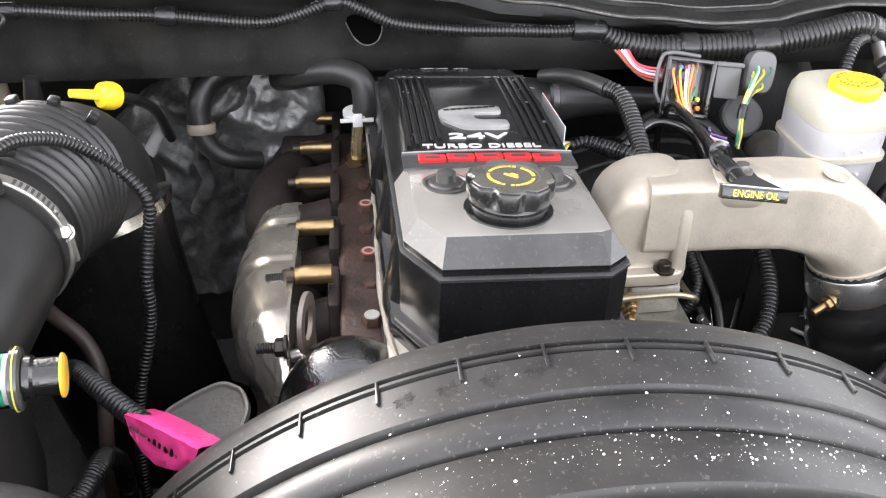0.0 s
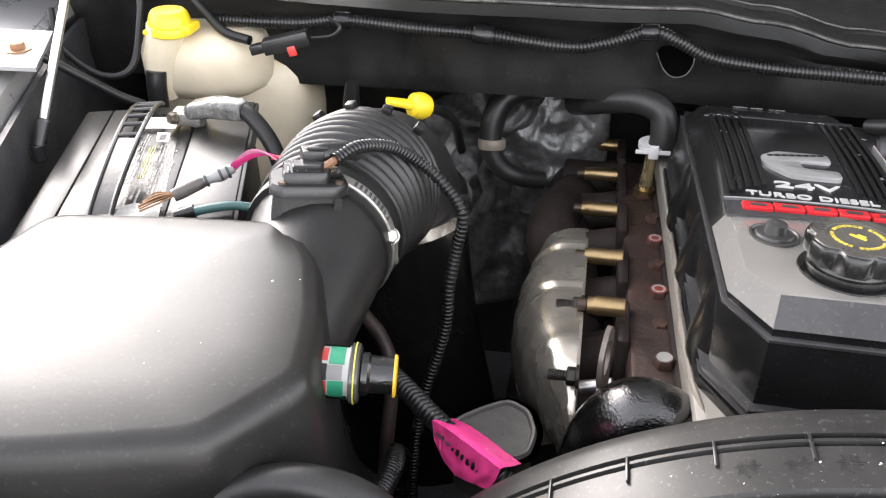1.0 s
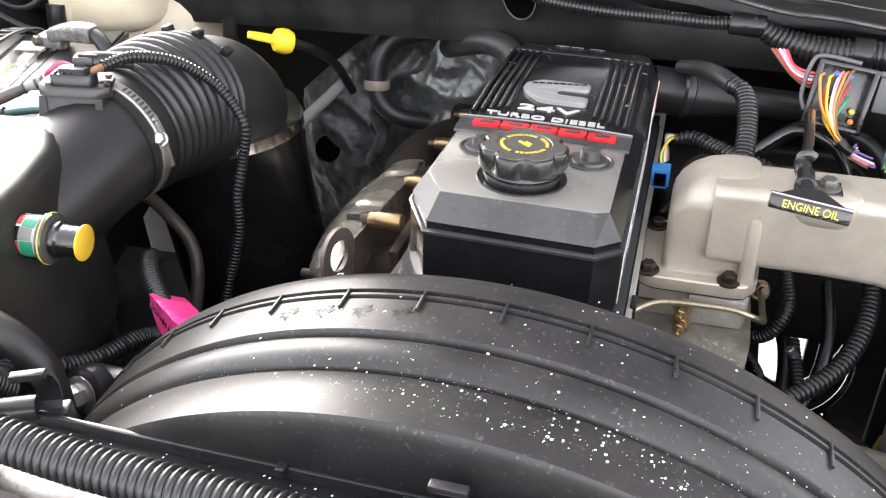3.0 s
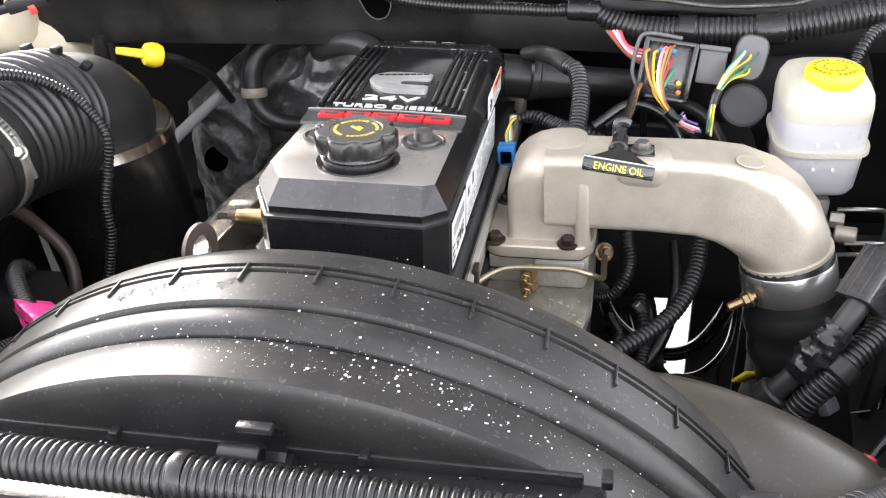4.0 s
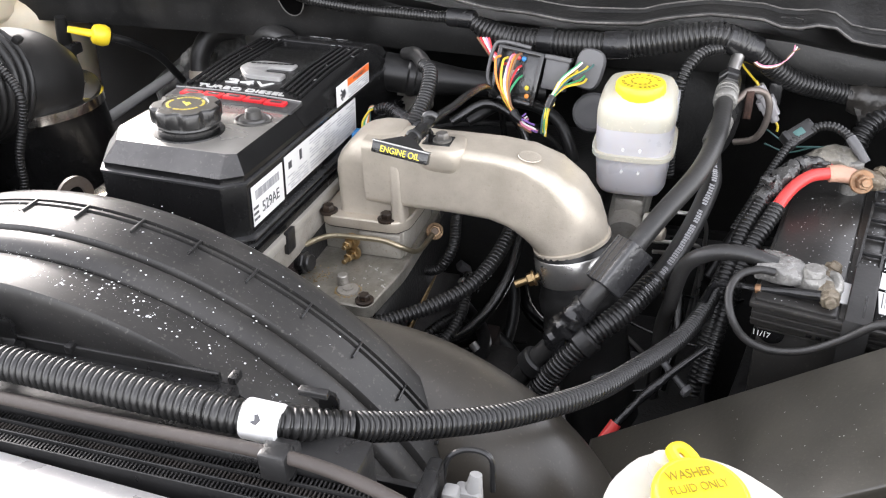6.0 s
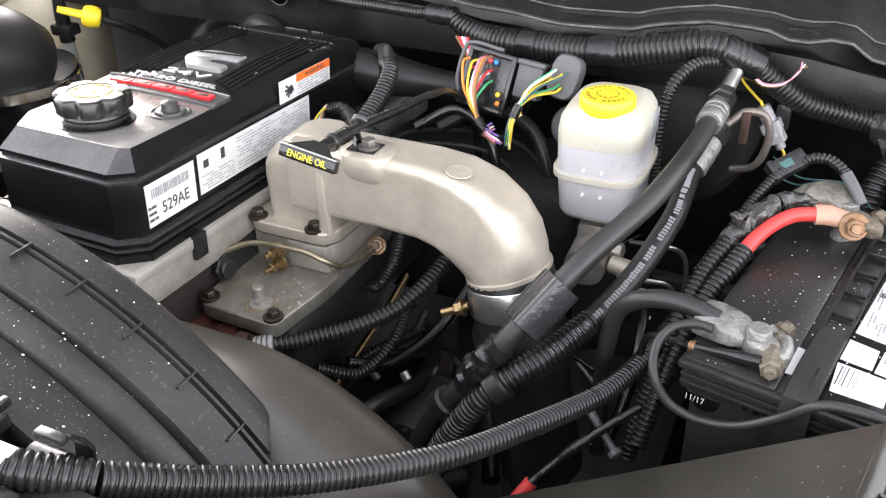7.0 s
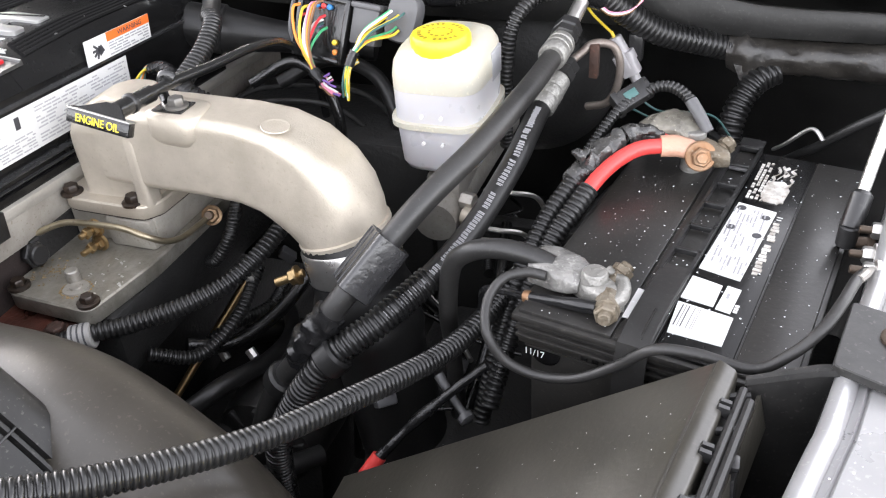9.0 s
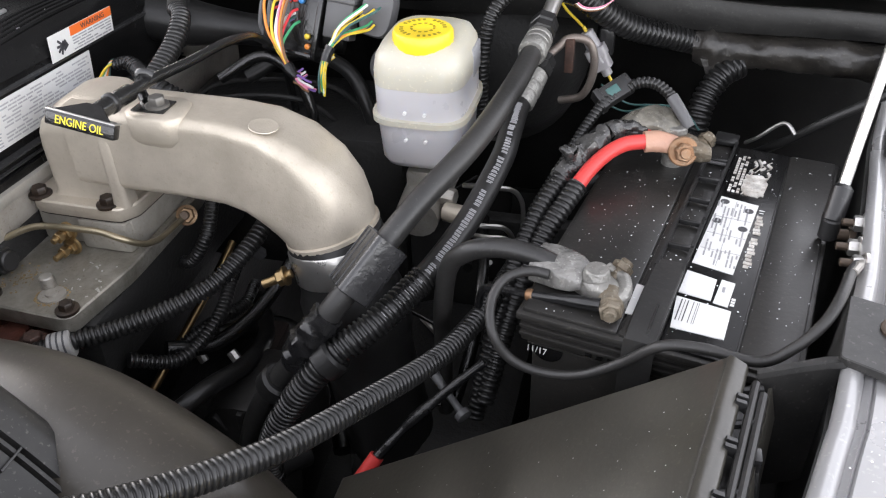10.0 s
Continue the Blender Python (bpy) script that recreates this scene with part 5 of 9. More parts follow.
for mx, my in ((0.444, 0.666), (0.288, 0.690)):
    part("casting_mark", lathe((mx, my, 1.3262 if mx < 0.4 else 1.3225), (0.04 if mx < 0.4 else 0.14, 0, 1), [(0.0125, 0), (0.0120, 0.0007), (0.0108, 0.0004), (0.0095, 0.0001)], 20), CAST, horn)
DBOLT = surf("oily_black_bolt", (0.022, 0.017, 0.014), 0.34, metal=0.3, var=0.4, bump=0.2, dust=(0.07, 0.04, 0.022), dust_amount=0.4, dust_scale=60)
for x, y in ((0.2850, 0.6548), (0.2140, 0.6570), (0.306, 0.735), (0.216, 0.737)):
    part("flange_bolt", nut((x, y, 1.234), (0, 0, 1), 0.0070, 0.0085, 1.5), DBOLT, horn, "rusty dark flange bolt")
plate = thing("air_heater_plate", (0.26, 0.6, 1.18), "oil-stained aluminium intake heater block and plate", "intake plate")
PLATE = surf("oily_plate", (0.30, 0.285, 0.25), 0.36, metal=0.5, var=0.3, scale=35, bump=0.25, grain=260, dust=(0.10, 0.088, 0.065), dust_amount=0.8, dust_scale=22)
part("block", join(box(0.207, 0.305, 0.654, 0.752, 1.1865, 1.2195, 0.003), box(0.252, 0.303, 0.6465, 0.672, 1.1868, 1.2190, 0.004)), surf("stained_block", (0.42, 0.40, 0.355), 0.42, metal=0.4, var=0.2, bump=0.2, grain=300, dust=(0.15, 0.13, 0.10), dust_amount=0.45, dust_scale=25), plate)
part("joint_line", box(0.206, 0.2525, 0.6528, 0.656, 1.2025, 1.2045, 0.0004), BOLT, plate)
part("plate", stack(smooth_outline([(0.202, 0.556), (0.299, 0.551), (0.311, 0.630), (0.312, 0.775), (0.20, 0.775)], 0.12, 3), [(1.170, 0.001), (1.1715, 0), (1.1855, 0), (1.187, 0.0015)]), PLATE, plate)
part("rust_pad", stack(smooth_outline([(0.158, 0.610), (0.163, 0.560), (0.185, 0.528), (0.250, 0.520), (0.284, 0.538), (0.286, 0.556), (0.20, 0.61)], 0.2, 3), [(1.130, 0), (1.158, 0), (1.163, 0.003)]), surf("wet_red_rust", (0.075, 0.026, 0.018), 0.30, var=0.6, scale=40, bump=0.9, grain=90, dust=(0.020, 0.015, 0.013), dust_amount=0.9, dust_scale=30), plate, "wet red rusty pad")
# solid dark box stands in for the shade of an oily hollow
part("recess_shade", box(0.186, 0.2065, 0.598, 0.668, 1.160, 1.214, 0.004), SHADOW, plate, "dark box painted as shade of an oily hollow")
part("pad_bolt", nut((0.262, 0.5445, 1.163), (0, 0, 1), 0.008, 0.007, 1.5), RUST, plate, "rusty pad bolt")
part("manifold_ledge", box(0.198, 0.309, 0.565, 0.85, 1.10, 1.170, 0.008), SHADOW, plate, "grimy cover below the plate")
rnd = random.Random(31)
grit = []
for k in range(150):
    near = rnd.random()
    gx, gy = (rnd.gauss(0.222, 0.010), rnd.gauss(0.592, 0.011)) if near < 0.6 else (0.266 + 0.014 * math.cos(k), 0.577 + 0.013 * math.sin(k) + rnd.gauss(0, 0.001))
    gr = rnd.uniform(0.0004, 0.0010)
    if 0.206 < gx < 0.300 and 0.560 < gy < 0.632:
        grit.append(box(-gr, gr, -gr * 0.6, gr * 0.6, 0.0, gr * 0.7, 0, pose(gx, gy, 1.187, 0, 0, rnd.uniform(0, 180))))
part("grit", join(*grit), surf("sandy_grit", (0.24, 0.17, 0.08), 0.8, var=0.4), plate, "sandy grit on the plate")["kind"] = "stuff"
chips = [box(-a, a, -b, b, 0.0, 0.0004, 0, pose(rnd.uniform(0.262, 0.302), rnd.uniform(0.575, 0.628), 1.187, 0, 0, rnd.uniform(0, 180))) for a, b in [(rnd.uniform(0.0006, 0.0018), rnd.uniform(0.0003, 0.0009)) for k in range(22)]]
part("scrape", join(*chips), surf("scraped_metal", (0.55, 0.54, 0.52), 0.35, metal=0.5), plate, "bright scrapes")["kind"] = "stuff"
for x, y in ((0.291, 0.562), (0.212, 0.566)):
    part("plate_bolt", nut((x, y, 1.188), (0, 0, 1), 0.0065, 0.008, 1.55), DBOLT, plate, "dark plate bolt")
part("plug", lathe((0.257, 0.586, 1.187), (0, 0, 1), [(0.0062, 0), (0.0060, 0.012), (0.0050, 0.013)], 16), ALU, plate)
part("washer_ring", lathe((0.266, 0.577, 1.187), (0, 0, 1), [(0.0120, 0), (0.0115, 0.0018), (0.006, 0.0022), (0.0055, 0.004), (0.0025, 0.0035)], 20), ALU, plate)
for z, y in ((1.212, 0.630), (1.196, 0.626)):
    part("terminal_stud", join(rod((0.250, 0.640, z), (0.246, y - 0.012, z), 0.003), nut((0.249, 0.637, z), (-0.1, -1, 0), 0.0065, 0.006, 1.4), nut((0.2475, 0.628, z), (-0.1, -1, 0), 0.0055, 0.005, 0)), BRASS, plate, "brass terminal stud with nuts")
solo("steel_fuel_line", tube([(0.192, 0.604, 1.2080), (0.208, 0.616, 1.2160), (0.224, 0.625, 1.2205), (0.240, 0.628, 1.2215), (0.266, 0.628, 1.2225), (0.290, 0.628, 1.2225), (0.308, 0.630, 1.2165), (0.318, 0.642, 1.2045), (0.3205, 0.656, 1.1975), (0.3205, 0.672, 1.193), (0.3205, 0.712, 1.189)], 0.0031, 12), surf("brassy_steel_pipe", (0.40, 0.345, 0.24), 0.34, metal=0.85, var=0.3, scale=60, bump=0.1, dust=(0.12, 0.10, 0.08), dust_amount=0.5, dust_scale=60), "thin brassy steel fuel line past the intake", "fuel line")
ft = thing("pipe_fitting", (0.31, 0.724, 1.18), "zinc hex pipe fitting", "fitting")
part("nut", nut((0.3195, 0.717, 1.187), (0.35, -0.78, 0.5), 0.0080, 0.007, 1.3), surf("brown_brass_nut", (0.20, 0.13, 0.075), 0.4, metal=0.7, var=0.3, bump=0.2), ft)
part("end", rod((0.3215, 0.711, 1.191), (0.3235, 0.706, 1.194), 0.0045), BOLT, ft)
# head side plug near the plate
solo("sensor_plug", join(rod((0.190, 0.60, 1.198), (0.216, 0.597, 1.202), 0.0095), rod((0.205, 0.598, 1.200), (0.210, 0.5975, 1.201), 0.0125, 6)), PLASTIC, "black sensor plug on the cylinder head", "sensor")

# rubber boot below the horn, with its steel band clamp and stud
boot = thing("charge_air_boot", (0.5, 0.655, 1.18), "black ribbed rubber boot clamped to the intake horn", "boot")
ax = Vector((0.22, -0.13, -0.965)).normalized()
b0 = Vector((0.4905, 0.6755, 1.2195))
part("rubber", lathe(b0, ax, [(0.0412, -0.002), (0.0428, 0), (0.0428, 0.046), (0.044, 0.050), (0.047, 0.058), (0.047, 0.070), (0.043, 0.078), (0.046, 0.084), (0.048, 0.098), (0.044, 0.110), (0.043, 0.13), (0.042, 0.30)], 32), RUBBER, boot, sharp=60)
part("band_clamp", lathe(b0 + ax * 0.0055, ax, [(0.0432, 0), (0.0442, 0.0015), (0.0442, 0.029), (0.0432, 0.0305)], 40), STEEL, boot, "wide bright steel clamp band")
st = part("clamp_stud", join(rod((0.462, 0.640, 1.196), (0.437, 0.632, 1.186), 0.0042), nut((0.457, 0.638, 1.194), (-0.9, -0.3, -0.36), 0.0075, 0.008, 1.2)), BRASS, boot, "yellow zinc clamp stud")

# engine oil dipstick with lettered handle
DARKZINC = surf("dull_grey_bolt", (0.16, 0.155, 0.145), 0.42, metal=0.6, var=0.3, bump=0.2, dust=(0.10, 0.08, 0.06), dust_amount=0.4, dust_scale=60)
oil = thing("oil_dipstick", (0.33, 0.6, 1.34), "black engine oil dipstick with yellow lettered handle", "dipstick")
H = Matrix.Translation((0.3290, 0.5960, 1.3480)) @ pose(0, 0, 0, 68, 7.5, -3)
part("handle", box(-0.0298, 0.0298, -0.0062, 0.0062, -0.008, 0.0, 0.0014, H), GLOSS, oil)
# bright metal strip stands in for the reflection along the handle's top
part("handle_glint", box(-0.0302, 0.0302, 0.0052, 0.0066, -0.0085, 0.0006, 0.0005, H), STEEL, oil, "bright strip painting the top reflection")
part("lettering", text("ENGINE OIL", 0.0062, H @ pose(0.0005, -0.0004, 0.0), 0.0006, 0.0410), surf("bright_yellow_ink", (0.80, 0.66, 0.05), 0.4, var=0.05, bump=0.0), oil, "yellow lettering")
part("handle_deck", stack([(-0.029, 0.0), (0.029, 0.0), (0.0065, 0.020), (-0.0065, 0.020)], [(0.0, 0.0008), (0.001, 0), (0.0060, 0), (0.0070, 0.0008)], Matrix.Translation((0.3290, 0.598, 1.3460)) @ pose(0, 0, 0, 6, 7.5, -3)), surf("glossy_handle", (0.012, 0.012, 0.012), 0.08, bump=0.02, coat=0.6), oil, "glossy tapered back of the handle")
part("shaft", tube([(0.3275, 0.612, 1.3460), (0.3295, 0.660, 1.3430), (0.3325, 0.700, 1.3400), (0.3380, 0.746, 1.3350), (0.3440, 0.812, 1.3285), (0.350, 0.86, 1.315), (0.356, 0.90, 1.27), (0.360, 0.91, 1.19)], [0.0052, 0.0052, 0.0050, 0.0048, 0.0045, 0.0042, 0.0042, 0.0042], 12), GLOSS, oil)
part("sleeve", tube([(0.3275, 0.614, 1.3460), (0.3285, 0.634, 1.3447), (0.330, 0.664, 1.3425)], 0.0074, 14), GLOSS, oil)
part("collar", rod((0.3283, 0.636, 1.3447), (0.3286, 0.642, 1.3443), 0.0088), PLASTIC, oil)
part("bracket", join(box(0.331, 0.361, 0.657, 0.680, 1.3290, 1.3306, 0.0006), tube([(0.334, 0.676, 1.3305), (0.3295, 0.680, 1.334), (0.3270, 0.684, 1.340), (0.3275, 0.686, 1.3475), (0.332, 0.687, 1.3495), (0.3375, 0.688, 1.346)], 0.0048, 10, flat=0.5)), GLOSS, oil)
part("bracket_bolt", nut((0.3500, 0.668, 1.3308), (0, 0, 1), 0.0072, 0.0085, 1.4), DARKZINC, oil, "dull grey bracket bolt")
# ---- under the bay ----
# dark floor added to shut out light from below
solo("floor_light_block", box(-0.75, 1.0, 0.0, 1.28, 0.48, 0.5, 0.004), SHADOW, "added black floor shutting out light under the engine", "splash shield", kind="structure")
low = thing("steering_gear", (0.40, 0.75, 0.7), "grimy black steering gear and pump low in the bay", "steering gear")
part("pump_body", lathe((0.345, 0.80, 0.86), (0.2, -0.5, 0.8), [(0.05, 0), (0.06, 0.02), (0.06, 0.09), (0.04, 0.12)], 20), SHADOW, low)
part("bracket", box(0.20, 0.38, 0.62, 0.80, 0.86, 0.98, 0.015, pose(0, 0, 0, 0, 6, 4)), SHADOW, low)
part("gear_box", box(0.50, 0.66, 0.60, 0.86, 0.70, 1.02, 0.03), SHADOW, low)
part("hose", tube([(0.30, 0.75, 1.0), (0.36, 0.80, 0.98), (0.42, 0.78, 0.93), (0.46, 0.70, 0.9)], 0.012, 10), RUBBER, low)
part("hose", tube([(0.33, 0.90, 1.08), (0.38, 0.88, 1.0), (0.37, 0.80, 0.92), (0.30, 0.72, 0.88)], 0.009, 10), RUBBER, low)
part("yellow_tag", box(0.335, 0.36, 0.835, 0.845, 0.965, 0.99, 0.003, pose(0, 0, 0, 0, 10, 0)), YELLOW, low, "yellow tag")
hose("drain_hose", [(0.30, 1.29, 0.79), (0.33, 1.20, 0.745), (0.39, 1.19, 0.690), (0.44, 1.18, 0.680), (0.49, 1.19, 0.700), (0.53, 1.21, 0.76), (0.56, 1.29, 0.80)], 0.013, COVER, "black drain hose low at the firewall")
hose("drain_hose", [(0.36, 1.29, 0.70), (0.385, 1.20, 0.660), (0.41, 1.15, 0.650), (0.45, 1.15, 0.650), (0.50, 1.16, 0.665), (0.54, 1.20, 0.70), (0.56, 1.29, 0.74)], 0.006, COVER, "thin black drain hose low at the firewall")
solo("steel_brake_pipe", tube([(0.24, 0.66, 0.95), (0.258, 0.72, 0.99), (0.268, 0.80, 1.022), (0.275, 0.86, 1.05)], 0.005, 10), BRASS, "bare metal pipe low beside the engine", "pipe")
solo("wheel_arch_panel", box(0.497, 0.87, 0.87, 0.89, 0.5, 1.12, 0.004), SHADOW, "black panel behind the battery tray", "panel")
pad = thing("lower_firewall_pad", (0.1, 1.29, 0.6), "black insulation pad on the firewall", "insulation")
for g in (box(-1.0, 0.38, 1.285, 1.30, 0.45, 0.9, 0.004), box(0.545, 1.1, 1.285, 1.30, 0.45, 0.9, 0.004), box(0.38, 0.545, 1.286, 1.30, 0.772, 0.9, 0.004), box(0.480, 0.545, 1.286, 1.299, 0.45, 0.772, 0.004), box(0.36, 0.397, 1.284, 1.298, 0.45, 0.76, 0.004, pose(0.402, 0, 0.64, 0, -7, 0) @ pose(-0.39, 0, -0.64))):
    part("panel", g, SHADOW, pad)

# added dark panel hides the bright ground where the bay is only in shade
solo("wall_ground_blocker", box(-0.72, -0.165, 0.20, 0.96, 0.93, 0.945, 0.004), LINER, "added dark panel hiding the ground below the airbox", "liner", kind="structure")

# dark machinery deep in the bay
alt = thing("alternator", (0.40, 0.62, 1.0), "grimy alternator low beside the engine", "alternator")
part("casing", lathe((0.405, 0.60, 1.00), (0.05, 1, 0.05), [(0.035, 0), (0.052, 0.006), (0.055, 0.02), (0.055, 0.075), (0.05, 0.09), (0.03, 0.095)], 28), surf("oily_alloy", (0.028, 0.027, 0.026), 0.42, metal=0.4, var=0.4, bump=0.4, grain=120), alt)
for k in range(10):
    a = 2 * math.pi * k / 10
    part("vent_fin", box(-0.003, 0.003, -0.002, 0.004, 0.030, 0.050, 0.001, pose(0.405, 0.600, 1.00, 0, math.degrees(a), 0)), SHADOW, alt)
part("rear_stud", rod((0.425, 0.596, 1.03), (0.427, 0.580, 1.032), 0.0035), BRASS, alt, "brass stud")
for k, (pts, r, mat) in enumerate((
        ([(0.33, 0.62, 1.10), (0.36, 0.65, 1.085), (0.385, 0.70, 1.09), (0.40, 0.76, 1.11), (0.40, 0.83, 1.13)], 0.0075, GLOSS),
        ([(0.345, 0.56, 1.06), (0.375, 0.60, 1.075), (0.39, 0.66, 1.06), (0.37, 0.74, 1.03), (0.33, 0.80, 1.02)], 0.009, RUBBER),
        
        ([(0.36, 0.52, 0.98), (0.40, 0.55, 1.0), (0.44, 0.56, 1.02), (0.47, 0.60, 1.01)], 0.010, RUBBER),
        ([(0.60, 0.66, 1.05), (0.61, 0.70, 1.10), (0.605, 0.76, 1.13), (0.59, 0.84, 1.14)], 0.006, GLOSS),
        ([(0.64, 0.86, 1.08), (0.67, 0.90, 1.13), (0.70, 0.93, 1.15), (0.75, 0.94, 1.14)], 0.008, RUBBER))):
    hose("lower_hose", pts, r, mat, "glossy black hose low in the bay" if mat is GLOSS else "grimy black hose low in the bay", group="lower hoses")
for pts in ([(0.32, 0.58, 1.12), (0.35, 0.61, 1.10), (0.365, 0.66, 1.11), (0.36, 0.72, 1.13)], [(0.30, 0.66, 1.05), (0.325, 0.70, 1.06), (0.34, 0.75, 1.05), (0.33, 0.80, 1.04)]):
    hose("lower_loom", pts, 0.007, LOOM, "thin corrugated loom low in the bay", "loom", rib=(0.0045, 0.0018), seg=10, group="lower looms")
for k, (a, b) in enumerate((((0.355, 0.70, 1.135), (0.362, 0.70, 1.125)), ((0.385, 0.64, 1.09), (0.392, 0.637, 1.083)), ((0.335, 0.66, 1.06), (0.342, 0.657, 1.052)))):
    solo("worn_fastener", rod(a, b, 0.005, 8), STEEL, "worn bright fastener deep in the bay", "bolt", "worn fasteners")
solo("lower_bracket", join(box(0.325, 0.345, 0.60, 0.74, 1.02, 1.06, 0.004, pose(0, 0, 0, 0, 4, 2))), IRON, "grimy iron bracket beside the engine block", "bracket")
solo("yellow_flag", box(-0.010, 0.010, -0.002, 0.002, -0.012, 0.012, 0.002, pose(0.470, 0.665, 1.075, 30, 20, 30)), YELLOW, "small yellow plastic flag low by the boot", "flag")

rnd = random.Random(77)
for k in range(26):
    p = Vector((rnd.uniform(0.31, 0.64), rnd.uniform(0.58, 0.94), rnd.uniform(0.98, 1.11)))
    if 0.37 < p.x < 0.50:
        p.x += 0.13
    pts = [p]
    d = Vector((rnd.uniform(-1, 1), rnd.uniform(-0.6, 1), rnd.uniform(-0.4, 0.5))).normalized()
    for q in range(4):
        d = (d + 0.6 * Vector((rnd.uniform(-1, 1), rnd.uniform(-1, 1), rnd.uniform(-0.7, 0.5)))).normalized()
        pts.append(pts[-1] + d * 0.035)
    kind = k % 5
    if kind == 0:
        hose("lower_loom", pts, 0.0055, LOOM, "thin corrugated loom low in the bay", "loom", rib=(0.0042, 0.0016), seg=10, group="lower looms")
    elif kind in (1, 2):
        hose("lower_wire", pts, 0.0020, GLOSS, "thin glossy black wire low in the bay", "wire", group="lower wires")
    elif kind == 3:
        solo("lower_pipe", tube(pts[:3], 0.0030, 8), STEEL, "dull steel pipe low in the bay", "pipe", "lower pipes")
    else:
        solo("lower_connector", box(-0.010, 0.010, -0.007, 0.007, -0.006, 0.006, 0.002, pose(p.x, p.y, p.z, rnd.uniform(0, 60), rnd.uniform(0, 60), rnd.uniform(0, 180))), GREYP, "small grey plug low in the bay", "connector", "lower connectors")

# ---- cowl harness ----
har = thing("cowl_harness", (0.2, 1.0, 1.38), "black corrugated wiring harness clipped along the cowl", "wiring harness")
part("thin_conduit", tube([(-0.56, 1.0, 1.398), (-0.45, 0.998, 1.398), (-0.39, 0.997, 1.404), (-0.30, 0.996, 1.397), (-0.22, 0.995, 1.393), (-0.12, 0.994, 1.382), (-0.075, 0.992, 1.388), (-0.022, 0.990, 1.404), (0.010, 0.990, 1.394), (0.05, 0.990, 1.376), (0.12, 0.988, 1.367), (0.19, 0.986, 1.364), (0.25, 0.984, 1.362), (0.285, 0.982, 1.367)], 0.0078, 12, 8, (0.0046, 0.0016)), LOOM, har, sharp=42)
part("thick_conduit", tube([(0.285, 0.982, 1.367), (0.315, 0.975, 1.352), (0.36, 0.968, 1.343), (0.43, 0.962, 1.343), (0.50, 0.958, 1.347), (0.56, 0.956, 1.358), (0.605, 0.958, 1.366), (0.635, 0.962, 1.359), (0.658, 0.968, 1.346)], [0.010, 0.0145, 0.0165, 0.0165, 0.0165, 0.0165, 0.0165, 0.0165, 0.0165], 16, 8, (0.0062, 0.0022)), LOOM, har, sharp=42)
part("branch", tube([(0.655, 0.965, 1.348), (0.680, 0.980, 1.325), (0.7131, 0.998, 1.300), (0.755, 1.022, 1.283), (0.790, 1.040, 1.271), (0.815, 1.042, 1.268)], 0.0138, 16, 8, (0.0062, 0.0024)), LOOM, har, sharp=42)
for p, q, r in (((-0.228, 0.995, 1.3937), (-0.205, 0.995, 1.3917), 0.0115), ((-0.40, 0.997, 1.404), (-0.38, 0.997, 1.4035), 0.010), ((-0.034, 0.990, 1.4035), (-0.014, 0.990, 1.404), 0.0095),
                ((0.262, 0.984, 1.363), (0.300, 0.980, 1.362), 0.0125), ((0.392, 0.965, 1.343), (0.412, 0.963, 1.343), 0.0182), ((0.478, 0.959, 1.345), (0.510, 0.957, 1.348), 0.0182), ((0.622, 0.960, 1.363), (0.662, 0.970, 1.345), 0.0178)):
    part("tape_wrap", rod(p, q, r, 16, 0.001), TAPE, har, "glossy black tape wrap")
CRUMPLED = surf("dusty_tape", (0.013, 0.0125, 0.012), 0.34, bump=0.9, grain=60, dust=(0.075, 0.066, 0.055), dust_amount=0.45, dust_scale=16)
rings = []
for k in range(40):
    t = k / 39
    c = spline([(0.786, 1.040, 1.270), (0.82, 1.040, 1.266), (0.86, 1.036, 1.267), (0.91, 1.034, 1.268), (0.97, 1.04, 1.262), (1.04, 1.06, 1.25)], 8)[k]
    rad = 0.0165 + 0.0070 * math.exp(-((t - 0.12) / 0.10) ** 2) + 0.004 * t
    ring = []
    for q in range(22):
        a = 2 * math.pi * q / 22
        rr = rad * (1 + 0.22 * noise.noise(Vector((math.cos(a) * 2.2, math.sin(a) * 2.2, t * 16))) + 0.12 * noise.noise(Vector((math.cos(a) * 5, math.sin(a) * 5, t * 40))))
        ring.append((c.x + 0.2 * rr * math.cos(a), c.y + rr * math.cos(a), c.z + rr * math.sin(a)))
    rings.append(ring)
part("taped_trunk", loft(rings), CRUMPLED, har, "dusty crumpled tape wrapped trunk", sharp=70)
part("tape_tail", loft([[(0.792 + 0.004 * k, 1.018 - 0.002 * k, 1.262 - 0.008 * k), (0.812 + 0.001 * k, 1.020, 1.258 - 0.008 * k), (0.812 + 0.001 * k, 1.023, 1.258 - 0.008 * k), (0.792 + 0.004 * k, 1.021 - 0.002 * k, 1.262 - 0.008 * k)] for k in range(4)]), CRUMPLED, har, "torn tape end")
part("drop_conduit", tube([(0.835, 1.030, 1.252), (0.818, 1.018, 1.245), (0.805, 1.005, 1.228), (0.798, 0.99, 1.205), (0.798, 0.975, 1.16), (0.81, 0.965, 1.12)], 0.0140, 14, 8, (0.0066, 0.0026)), LOOM, har, sharp=42)
part("side_conduit", tube([(0.628, 0.958, 1.352), (0.60, 0.935, 1.352), (0.582, 0.915, 1.335), (0.575, 0.905, 1.30), (0.574, 0.90, 1.25), (0.575, 0.90, 1.2)], 0.0075, 12, 8, (0.0046, 0.0018)), LOOM, har, sharp=42)
